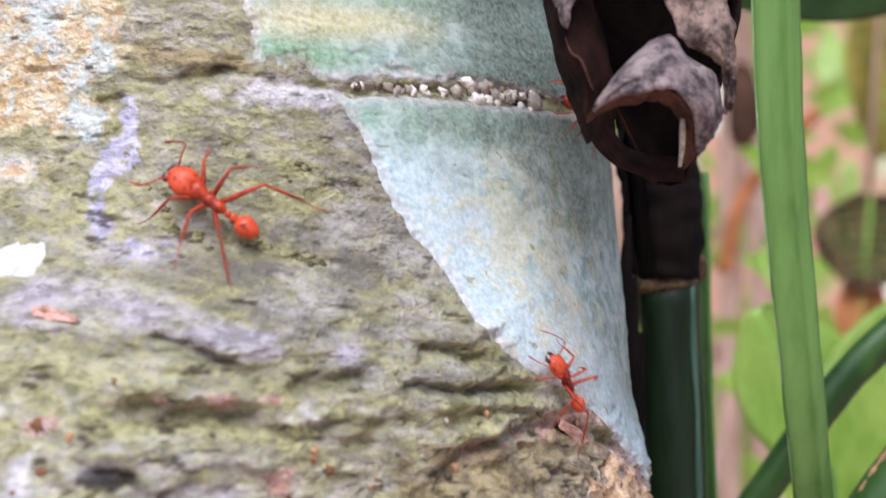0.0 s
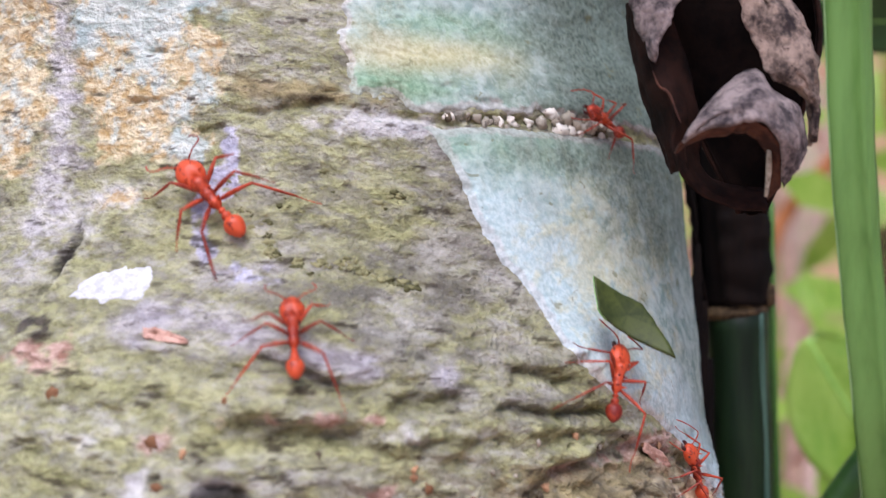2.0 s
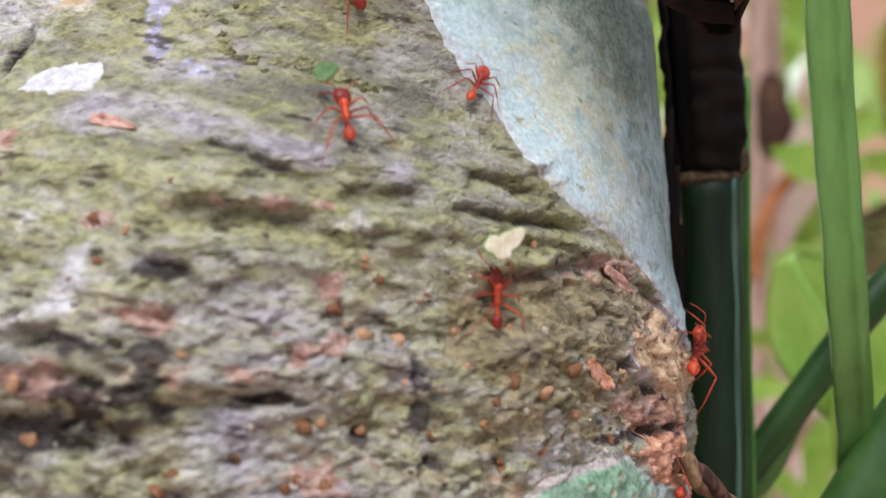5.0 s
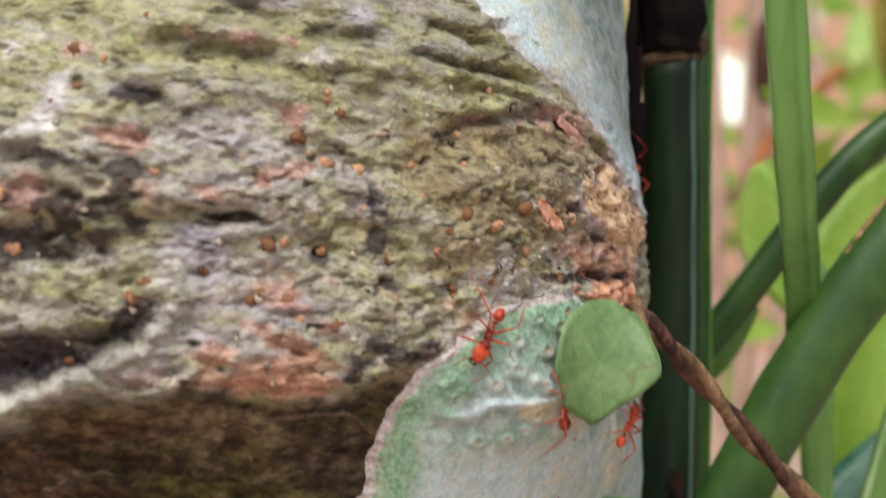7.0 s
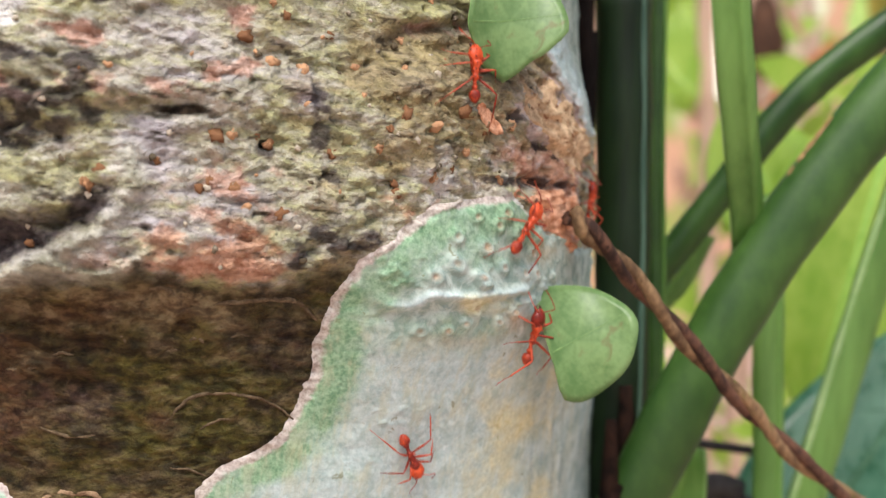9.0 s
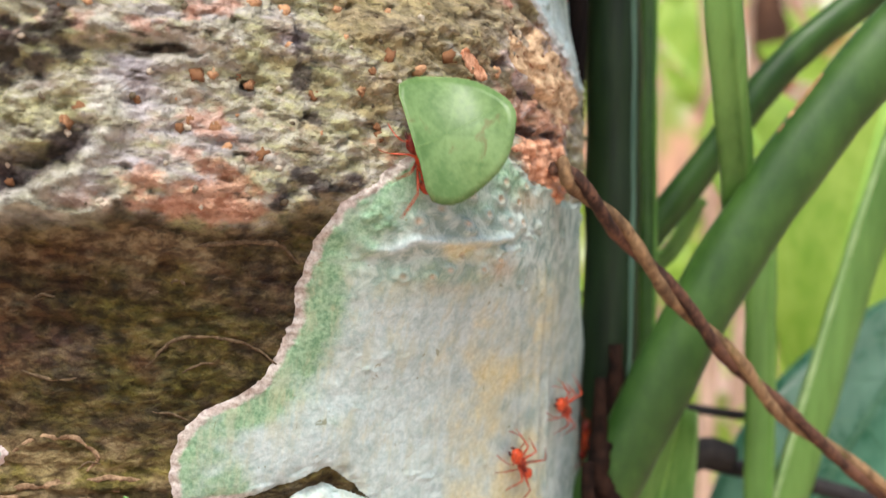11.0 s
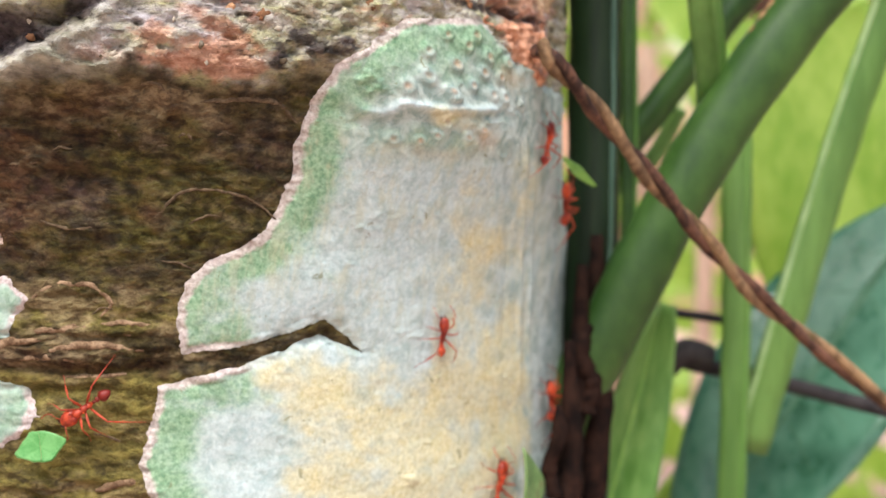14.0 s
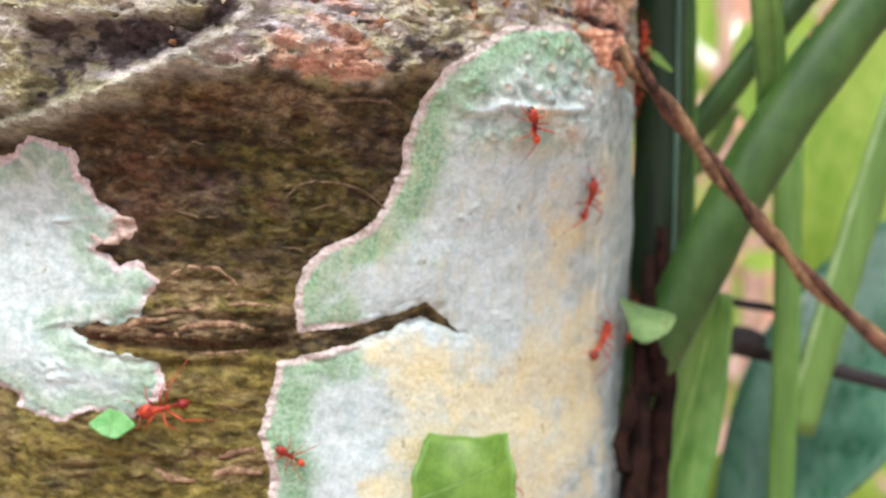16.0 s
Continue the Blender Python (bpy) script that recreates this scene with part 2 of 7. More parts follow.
DRY_MARGIN = plain_material("dry_margin", (120, 92, 58), (186, 150, 110), 3.0, 0.8, 0.1, 0.2)
VEIN_DARK = plain_material("dark_leaf_vein", (52, 98, 66), (88, 132, 100), 6.0, 0.45, 0.05)
STALK_PALE = plain_material("pale_stripe", (134, 172, 104), (170, 200, 140), 5.0, 0.5, 0.05, 0.4)
VINE = plain_material("vine", (46, 32, 26), (116, 82, 63), 2.4, 0.8, 0.25, 0.25, (1, 1, 0.5), 0.0, (44, 30, 22))
VINE_GREEN = plain_material("vine_moss", (86, 66, 46), (160, 130, 94), 2.6, 0.8, 0.25, 0.25, (1, 1, 0.5), 0.0, (98, 100, 48))
TWIG = plain_material("twig", (26, 24, 24), (62, 58, 56), 4.0, 0.75, 0.15, 0.3)
FAR_LEAF = plain_material("far_leaf", (118, 158, 46), (160, 190, 82), 14.0, 0.4, 0.1, 0.4, (1, 1, 0.5), 0.25)
# bluish sky sheen is lightened into this leaf's base colour
FAR_LEAF_DARK = plain_material("far_dark_leaf", (48, 98, 70), (88, 138, 110), 14.0, 0.3, 0.1, 0.6, (1, 1, 0.5), 0.15)
VEIN = plain_material("leaf_vein", (118, 168, 66), (160, 200, 96), 6.0, 0.5, 0.05)
DRY_LITTER = plain_material("dry_litter_leaf", (176, 138, 118), (228, 206, 194), 30.0, 0.8, 0.5, 0.2, own=0.7)
GROUND = plain_material("forest_floor", (150, 120, 104), (222, 196, 182), 60.0, 0.95, 4.0, 0.1, spots=(70, 52, 38))
FAR_TRUNK = plain_material("far_trunk", (140, 110, 90), (206, 178, 156), 30.0, 0.9, 2.0, 0.15, (1, 1, 0.2))


# emission puts the bright distance into the backdrop itself
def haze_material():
    n = Nodes("glowing_distance", 1.0, 0.0)
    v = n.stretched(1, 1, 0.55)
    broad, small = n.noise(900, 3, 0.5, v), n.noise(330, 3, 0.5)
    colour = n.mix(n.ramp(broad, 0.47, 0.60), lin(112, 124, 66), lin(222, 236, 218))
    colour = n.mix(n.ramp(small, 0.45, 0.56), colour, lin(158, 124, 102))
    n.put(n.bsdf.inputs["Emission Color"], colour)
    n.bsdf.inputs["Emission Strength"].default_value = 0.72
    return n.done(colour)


HAZE = haze_material()


# ---- shaping helpers; coordinates in mm ----
BASE = {}


def thing(name, base, label, category, group="", kind=""):
    ob = new(name)
    ob.empty_display_size = 0.005
    ob.location = at_mm(*base)
    BASE[ob] = Vector(base)
    return tagged(ob, label, category, group, kind)


def root_base(ob):
    while ob.parent:
        ob = ob.parent
    return BASE.get(ob, Vector((0, 0, 0)))


def link_mesh(name, mesh, material, parent, label=""):
    mesh.materials.append(material)
    mesh.polygons.foreach_set("use_smooth", np.ones(len(mesh.polygons), bool))
    ob = new(name, mesh)
    ob.parent = parent
    return tagged(ob, label)


def part(name, bm, material, parent, label="", pivot=None):
    """Links a bmesh in mm as one mesh under a thing or a part."""
    base = Vector(pivot) if pivot is not None else root_base(parent)
    for v in bm.verts:
        v.co = (v.co - base) * MM
    bmesh.ops.recalc_face_normals(bm, faces=bm.faces)
    mesh = bpy.data.meshes.new(name)
    bm.to_mesh(mesh)
    bm.free()
    ob = link_mesh(name, mesh, material, parent, label)
    if pivot is not None:
        ob.location = (Vector(pivot) - root_base(parent)) * MM
    return ob


def spline(points, count):
    """A smooth line through points, at even steps of the parameter (Catmull-Rom)."""
    p = [Vector(q) for q in points]
    p = [2 * p[0] - p[1], *p, 2 * p[-1] - p[-2]]
    out = []
    for k in range(count):
        s = k / (count - 1) * (len(p) - 3)
        i = min(int(s), len(p) - 4)
        f = s - i
        a, b, c, d = p[i : i + 4]
        out.append(0.5 * ((2 * b) + (c - a) * f + (2 * a - 5 * b + 4 * c - d) * f * f + (3 * b - a - 3 * c + d) * f**3))
    return out


def tube(points, radii, seg=12, flat=1.0, side=None, bm=None, ends=True):
    """A tube along points with a radius at each; flat squeezes it across its side direction."""
    bm = bm or bmesh.new()
    rings, lead = [], Vector(side or (1, 0.13, 0.07))
    for k, q in enumerate(points):
        way = (points[min(k + 1, len(points) - 1)] - points[max(k - 1, 0)]).normalized()
        a = (lead - way * lead.dot(way)).normalized()
        lead = a
        b = way.cross(a)
        r = radii[k] if hasattr(radii, "__len__") else radii
        rings.append([bm.verts.new(q + (a * math.cos(t) + b * math.sin(t) * flat) * r) for t in (2 * math.pi * j / seg for j in range(seg))])
    for r0, r1 in zip(rings, rings[1:]):
        for j in range(seg):
            bm.faces.new((r0[j], r0[(j + 1) % seg], r1[(j + 1) % seg], r1[j]))
    if ends:
        bm.faces.new(rings[0][::-1]), bm.faces.new(rings[-1])
    return bm


def sheet(func, nu, nv, thick):
    """A solid sheet of a thickness over func(s, t) with s, t from 0 to 1."""
    bm = bmesh.new()
    grid = [[Vector(func(i / nu, j / nv)) for j in range(nv + 1)] for i in range(nu + 1)]
    faces = [[], []]
    for i in range(nu + 1):
        for j in range(nv + 1):
            du = grid[min(i + 1, nu)][j] - grid[max(i - 1, 0)][j]
            dv = grid[i][min(j + 1, nv)] - grid[i][max(j - 1, 0)]
            up = du.cross(dv)
            up = up.normalized() * thick * 0.5 if up.length > 1e-9 else Vector((0, 0, 0))
            faces[0].append(bm.verts.new(grid[i][j] + up)), faces[1].append(bm.verts.new(grid[i][j] - up))
    at = lambda side, i, j: faces[side][i * (nv + 1) + j]
    for i in range(nu):
        for j in range(nv):
            bm.faces.new((at(0, i, j), at(0, i + 1, j), at(0, i + 1, j + 1), at(0, i, j + 1)))
            bm.faces.new((at(1, i, j + 1), at(1, i + 1, j + 1), at(1, i + 1, j), at(1, i, j)))
    loop = [(i, 0) for i in range(nu)] + [(nu, j) for j in range(nv)] + [(i, nv) for i in range(nu, 0, -1)] + [(0, j) for j in range(nv, 0, -1)]
    for (i, j), (k, l) in zip(loop, loop[1:] + loop[:1]):
        bm.faces.new((at(0, k, l), at(0, i, j), at(1, i, j), at(1, k, l)))
    return bm


def blob(size, shape=None, seg=14, rings=10):
    """A ball of three radii, worked over by shape(v) -> v."""
    bm = bmesh.new()
    bmesh.ops.create_uvsphere(bm, u_segments=seg, v_segments=rings, radius=1.0)
    for v in bm.verts:
        w = Vector((v.co.x * size[0], v.co.y * size[1], v.co.z * size[2]))
        v.co = shape(w) if shape else w
    return bm


# ---- the trunk as a field: u runs round it (45 mm to the radian), z up ----
ROUND = 45.0
# height, axis x, axis y, radius
PROFILE = np.array([
    (-600, -36, 170, 64), (-250, -33, 166, 60),
    (-95, -31.6, 165.1, 58.4), (-80, -31.6, 163.5, 57.7), (-68, -31.5, 161.4, 56.9), (-58, -31.4, 158.5, 56.7), (-50, -31.7, 153.9, 56.0),
    (-42, -31.8, 149.9, 55.2), (-36, -31.6, 147.6, 55.0), (-30, -31.2, 147.4, 54.5), (-24, -30.9, 145.8, 53.3), (-18, -30.3, 146.0, 51.6),
    (-12, -29.1, 145.9, 49.7), (-6, -27.7, 148.4, 48.0), (0, -26.4, 152.5, 46.7), (8, -25.6, 155.8, 46.0), (16, -26.0, 157.6, 45.6),
    (26, -27.8, 159.0, 43.5), (36, -29.2, 160.0, 44.1), (90, -32, 164, 44), (420, -40, 176, 42)])
heights = np.arange(-600, 420.5, 0.5)
soften = np.exp(-0.5 * (np.arange(-12, 13) * 0.5 / 1.8) ** 2)
smooth_profile = [np.convolve(np.pad(np.interp(heights, PROFILE[:, 0], PROFILE[:, k]), 12, "edge"), soften / soften.sum(), "valid") for k in (1, 2, 3)]


def lattice(ix, iy, seed):
    h = (ix.astype(np.int64) * 374761393 + iy.astype(np.int64) * 668265263 + seed * 974634777) & 0x7FFFFFFF
    h = ((h ^ (h >> 13)) * 1274126177) & 0x7FFFFFFF
    return ((h ^ (h >> 16)) & 0xFFFF) / 65535.0 * 2 - 1


def ripple(x, y, seed):
    ix, iy = np.floor(x), np.floor(y)
    fx, fy = x - ix, y - iy
    fx, fy = fx * fx * (3 - 2 * fx), fy * fy * (3 - 2 * fy)
    a, b = lattice(ix, iy, seed), lattice(ix + 1, iy, seed)
    c, d = lattice(ix, iy + 1, seed), lattice(ix + 1, iy + 1, seed)
    return (a + (b - a) * fx) * (1 - fy) + (c + (d - c) * fx) * fy


def rough(u, z, su, sz, seed, octaves=4, gain=0.5):
    total, amp = 0.0, 1.0
    for k in range(octaves):
        total = total + amp * ripple(u / su * 2**k + 17.3 * k, z / sz * 2**k - 9.1 * k, seed + k)
        amp *= gain
    return total


def step(x, lo, hi):
    f = np.clip((x - lo) / (hi - lo), 0, 1)
    return f * f * (3 - 2 * f)


def line_gap(u, z, line):
    """Distance to an open line, how far along it (0..1), and the height over it."""
    best, along, above = np.full(u.shape, 1e9), np.zeros(u.shape), np.zeros(u.shape)
    for k, ((a, b), (c, d)) in enumerate(zip(line, line[1:])):
        f = np.clip(((u - a) * (c - a) + (z - b) * (d - b)) / ((c - a) ** 2 + (d - b) ** 2), 0, 1)
        gap = np.hypot(u - a - f * (c - a), z - b - f * (d - b))
        near = gap < best
        best, along, above = np.where(near, gap, best), np.where(near, (k + f) / (len(line) - 1), along), np.where(near, z - b - f * (d - b), above)
    return best, along, above


def inside(u, z, ring):
    """Signed distance to a closed outline, positive within."""
    best, odd = np.full(u.shape, 1e9), np.zeros(u.shape, bool)
    for (a, b), (c, d) in zip(ring, ring[1:] + ring[:1]):
        f = np.clip(((u - a) * (c - a) + (z - b) * (d - b)) / ((c - a) ** 2 + (d - b) ** 2 + 1e-9), 0, 1)
        best = np.minimum(best, np.hypot(u - a - f * (c - a), z - b - f * (d - b)))
        if b != d:
            odd ^= ((b > z) != (d > z)) & (u < (c - a) * (z - b) / (d - b) + a)
    return np.where(odd, best, -best)


def hump(u, z, u0, z0, su, sz):
    return np.exp(-0.5 * (((u - u0) / su) ** 2 + ((z - z0) / sz) ** 2))


# cracks and folds in the bark: line, half width, depth, and how far the upper lip stands out
TOP_CRACK = [(-6.1, 13.2), (-2.5, 15.2), (1.5, 14.7), (7.6, 15.9), (10.6, 14.9), (17.0, 14.3), (25.3, 15.0), (32.4, 14.7), (41, 14.9), (60, 14.6)]
ARC = [(27.6, -19.4), (28.4, -18.9), (31.1, -17.4), (36.3, -16.1), (41.4, -15.8), (47.9, -17.6), (52.2, -19.5), (56, -22)]
UPPER_GROOVES = [
    (TOP_CRACK, 0.45, 0.7, 0.35), ([(28, 15.6), (31, 15.7), (36, 15.3), (42, 14.8)], 1.0, 1.7, 0.2),
    ([(-5.5, 12.7), (-1.5, 14.1)], 0.35, 0.7, 0.4),
    ([(3.6, -6.5), (5.1, -7.1), (7.8, -7.8), (9.8, -8.7), (12.0, -9.4), (15.6, -9.4)], 0.5, 1.3, 0.7),
    ([(3.2, -12.6), (5.5, -12.4), (8.5, -12.7), (12.0, -12.9), (15.2, -12.8)], 1.0, 1.9, 0.9),
    ([(14.6, -10.9), (18.5, -10.5), (22.6, -10.5)], 0.6, 1.3, 0.5), ([(22.4, -11.4), (25.8, -11.5), (31.2, -12.1), (36.1, -12.3), (42.5, -13.4)], 0.5, 1.5, 0.5),
    ([(24.8, -8.0), (28, -8.6), (31.2, -9.3), (37.3, -10.1)], 0.5, 1.3, 0.4),
    ([(16, -14.4), (20, -13.9), (25, -14.0)], 0.5, 0.7, 0.3), ([(30, -14.4), (36, -14.2), (41, -14.9)], 0.4, 0.5, 0.2),
    (ARC, 0.75, 1.2, 0.7), ([(36.4, -21.2), (39.4, -20.4), (42.4, -19.7)], 0.5, 0.7, 0.5),
]
MIDDLE_GROOVES = [
    ([(7.4, -26.4), (11.2, -26.4), (14.2, -26.1)], 0.55, 1.4, 0.7),
    ([(22.3, -21.2), (22.6, -24.4), (22.5, -26.6), (22.8, -28.6)], 0.35, 1.0, 0.0), ([(22.9, -31.4), (23.8, -32.0)], 0.6, 1.4, 0.0),
    ([(39.4, -22.0), (41.0, -23.6), (43.2, -25.2)], 0.45, 1.4, 0.3), ([(44.0, -26.2), (48, -27.2), (53.5, -28.7)], 0.5, 1.3, 0.5),
    ([(40.2, -31.6), (43.4, -31.0), (48, -31.4), (53.5, -30.6)], 0.5, 1.5, 0.3), ([(32, -28.5), (36.5, -27)], 0.3, 0.7, 0.2),
    ([(20.2, -40.6), (22.7, -38.2), (24.1, -37.4), (27.6, -35.7)], 0.6, 1.5, 0.5), ([(0.5, -18.6), (4.2, -20.6), (6.8, -20.8)], 0.5, 0.8, 0.4),
    ([(-5.4, -21.9), (-1.4, -22.2), (1.8, -21.9)], 0.7, 1.3, 0.6), ([(2.4, -17.2), (4.7, -17.0), (6.6, -17.5)], 0.65, 1.5, 0.5), ([(3.8, -25.2), (5.0, -27.0), (6.6, -27.9)], 0.5, 1.3, 0.3),
    ([(-4.5, -25), (0, -24.8), (4, -26.6)], 0.7, 1.2, 0.5), ([(-3, -30), (1, -28.6), (3.5, -30.2), (1.5, -32)], 0.5, 1.0, 0.4),
    ([(18.2, -29.0), (18.9, -30.1)], 0.35, 1.0, 0.0), ([(34.8, -29.6), (36.2, -31.6)], 0.4, 0.8, 0.2), ([(13.4, -34.2), (17.4, -34.8), (19.6, -37.4)], 0.35, 0.8, 0.3),
]
SIDE_GROOVES = [
    ([(-14, -70.2), (-6, -71.4), (-0.5, -71.6), (6.1, -71.9), (12.6, -70.7), (16.1, -69.9)], 0.55, 1.2, 0.5),
    ([(-16.6, -3.4), (-16.3, -1.9), (-16.0, 0.8), (-15.2, 2.8), (-16.7, 6.2)], 0.45, 2.2, 0.2), ([(-16, -7), (-11, -8.2)], 0.5, 1.0, 0.4),
    ([(8, 1.2), (13, -0.4), (17, -1.0), (21, -2.6)], 0.25, 0.4, 0.2), ([(9, -52), (14, -50.6), (19, -54)], 0.25, 0.5, 0.5),
    ([(-9, -73.6), (0, -73.9), (8, -73.4)], 0.5, 0.8, 0.4), ([(-2, -67.2), (4, -68.4), (9, -67.6)], 0.45, 0.8, 0.4),
]
GROOVES = UPPER_GROOVES + MIDDLE_GROOVES + SIDE_GROOVES
LEDGE = [(-14, -48.4), (-9.2, -46.8), (-3.8, -44.4), (1.2, -42.2), (5.0, -41.6), (8.5, -41.2), (12.0, -40.6), (15.0, -41.4), (18.0, -41.2), (20.3, -41.0), (23.6, -38.8), (26.2, -36.9)]
RIDGE = [(8.6, -30.6), (8.9, -33.4), (8.4, -35.4), (5.6, -38.7), (1.2, -41.4), (-3.8, -44.0), (-9.2, -46.6), (-14, -48.4)]
HOLLOW = [(-12, -37), (-6, -36.4), (-1, -36.4), (4, -35.4), (7, -33.8), (7.2, -36), (4.4, -38.6), (0.2, -41.0), (-4.6, -43.4), (-12, -46.6)]


PIT = [(-9, -28.6), (-4, -27.2), (1, -26.8), (4.4, -28.4), (4.0, -30.4), (0.5, -31.6), (-4, -30.6), (-9, -31.6)]


RIDGE_LOOP = [(3.0, -40.4), (4.5, -41.2), (6.6, -41.7), (8.5, -40.6), (9.9, -39.2)]
CHUNK = [(-6.5, -71.0), (-4.6, -69.6), (-1.2, -67.7), (1.4, -66.9), (5.0, -66.6), (9.6, -66.6), (10.6, -68.6), (6.8, -71.0), (0.6, -71.2)]


def relief(u, z):
    """How far the bark stands off the trunk's round form."""
    knots = step(z, -15, -21) * step(z, -46, -41)
    deep = step(z, -40, -44)
    slant = z + 0.14 * u
    h = 0.35 * rough(u, z, 11, 7, 3, 3) + 0.12 * (1 - deep) * rough(u, slant, 3.0, 1.1, 11, 5, 0.66) - 0.22 * step(rough(u, slant, 3.0, 0.8, 19, 3, 0.55), 0.75, 1.2)
    h = h + knots * (0.55 * rough(u, z, 5.2, 4.2, 31, 4, 0.5) + 0.45 * np.abs(rough(u, z, 2.4, 2.0, 37, 5, 0.62)) + 0.16 * rough(u, z, 1.1, 1.0, 38, 3, 0.6) - 0.6 * step(rough(u, z, 1.9, 1.7, 39, 3, 0.55), 0.7, 1.1))
    bent = z + 0.7 * rough(u, z, 6, 5, 14, 2)
    h = h + deep * (0.34 * rough(u, bent, 6, 3.4, 41, 5, 0.62) + 0.32 * np.abs(rough(u + 0.9 * rough(u, z, 3, 3, 46, 2), bent, 3.6, 2.1, 43, 5, 0.62)) - 0.4 * step(rough(u, bent, 3.8, 2.2, 45, 4, 0.62), 0.65, 1.15))
    folds = step(z, -6, -9) * step(z, -20, -15)
    h = h + folds * 0.2 * rough(u, slant, 15, 2.2, 47, 3)
    for u0, z0, su, sz, amp in ((17, -29, 8, 6, -1.4), (-3, -22, 9, 6, 1.8), (10, -9, 6, 4, 1.0), (24, -20, 6, 4, -1.2), (40, -45, 8, 5, 1.4), (-14, 12, 9, 8, -1.6),
                                (52, -28, 6, 5, 0.5), (50, -37, 5, 3, 0.3), (14, -39.0, 8, 1.6, 0.8), (8.5, -13.9, 4.2, 0.9, -0.8), (37, -18.6, 6, 1.5, -1.1), (6, -15.6, 4, 1.0, 0.6),
                                (12.5, -24.2, 3.4, 1.1, 0.7), (21.2, -24.3, 0.8, 1.2, 0.6), (31.5, -23.0, 1.6, 1.0, 0.5), (15, -36, 3, 2, 0.5)):
        h = h + amp * hump(u, z, u0, z0, su, sz)
    for line, width, depth, lip in GROOVES:
        gap, along, above = line_gap(u, z + 0.25 * rough(u, z, 2.4, 2.0, 53, 4, 0.6), line)
        ends = step(along, 0.0, 0.25) * step(along, 1.0, 0.75)
        ends = ends * (0.55 + 0.5 * step(rough(u, z, 3.0, 2.2, 57, 3), -0.6, 0.5))
        h = h - 0.8 * depth * ends * np.exp(-((gap / width) ** 2)) + 0.65 * lip * ends * np.exp(-(((above - 1.3 * width - 0.5) / 0.8) ** 2)) * np.exp(-((gap / 2.2) ** 2))
    gap, along, above = line_gap(u, z + 0.5 * rough(u, z, 3, 3, 59, 3), LEDGE)
    under = step(above + 0.9 * rough(u, z, 5, 4, 63, 3), 0.8, -3.4) * step(gap, 26, 8) * step(u, 28, 22)
    h = h - (1.5 + 0.9 * step(u, 10, 4)) * under + 0.35 * np.exp(-(((above - 0.9) / 0.9) ** 2)) * np.exp(-((gap / 2.0) ** 2)) * step(u, 28, 24)
    pit = inside(u, z, HOLLOW)
    h = h - 2.6 * step(pit, -0.5, 2.4) - 1.5 * step(inside(u, z + 0.4 * rough(u, z, 3, 3, 61, 3), PIT), -0.4, 1.6)
    gap, along, above = line_gap(u, z, RIDGE)
    loop_gap = line_gap(u, z, RIDGE_LOOP)[0]
    h = h + 0.9 * np.exp(-((loop_gap / 0.5) ** 2))
    h = h + (1.2 + 0.4 * rough(u, z, 1.6, 1.6, 65, 3)) * np.exp(-((gap / 0.85) ** 2)) * (1 - 0.4 * along)
    chunk = step(inside(u, z + 0.5 * rough(u, z, 2, 2, 67, 3), CHUNK), -0.6, 0.8)
    return h + chunk * (0.5 + 0.5 * np.abs(rough(u, z, 3.4, 1.3, 69, 4, 0.6)))


def form(u, z, lift=0.0):
    """Points (mm) on the round form, raised by lift."""
    cx, cy, r = (np.interp(z, heights, p) for p in smooth_profile)
    a = u / ROUND
    return np.stack([cx + (r + lift) * np.sin(a), cy - (r + lift) * np.cos(a), z + 0 * u], -1)


def even(lo, hi, pace):
    return np.linspace(lo, hi, max(2, int(round((hi - lo) / pace))) + 1)


us = np.concatenate([even(-141.3, -40, 2.5)[:-1], even(-40, -22, 0.45)[:-1], even(-22, 62, 0.19)[:-1], even(62, 80, 0.6)[:-1], even(80, 141.3, 2.5)])
zs = np.concatenate([even(-600, -120, 8)[:-1], even(-120, -96, 1.2)[:-1], even(-96, 32, 0.19)[:-1], even(32, 60, 1.2)[:-1], even(60, 420, 8)])
UU, ZZ = np.meshgrid(us, zs, indexing="ij")
BUMPS = relief(UU, ZZ)
pit_pick = random.Random(21)


def stamp(u0, z0, su, sz, turn, amp, hollow=0.0):
    """Adds one knob, pit or ringed blister to the bark."""
    i0, i1 = np.searchsorted(us, (u0 - 3 * max(su, sz), u0 + 3 * max(su, sz)))
    j0, j1 = np.searchsorted(zs, (z0 - 3 * max(su, sz), z0 + 3 * max(su, sz)))
    a, b = UU[i0:i1, j0:j1] - u0, ZZ[i0:i1, j0:j1] - z0
    p, q = (a * math.cos(turn) + b * math.sin(turn)) / su, (b * math.cos(turn) - a * math.sin(turn)) / sz
    d = p * p + q * q
    BUMPS[i0:i1, j0:j1] += amp * (np.exp(-d * d) - hollow * np.exp(-4 * d))


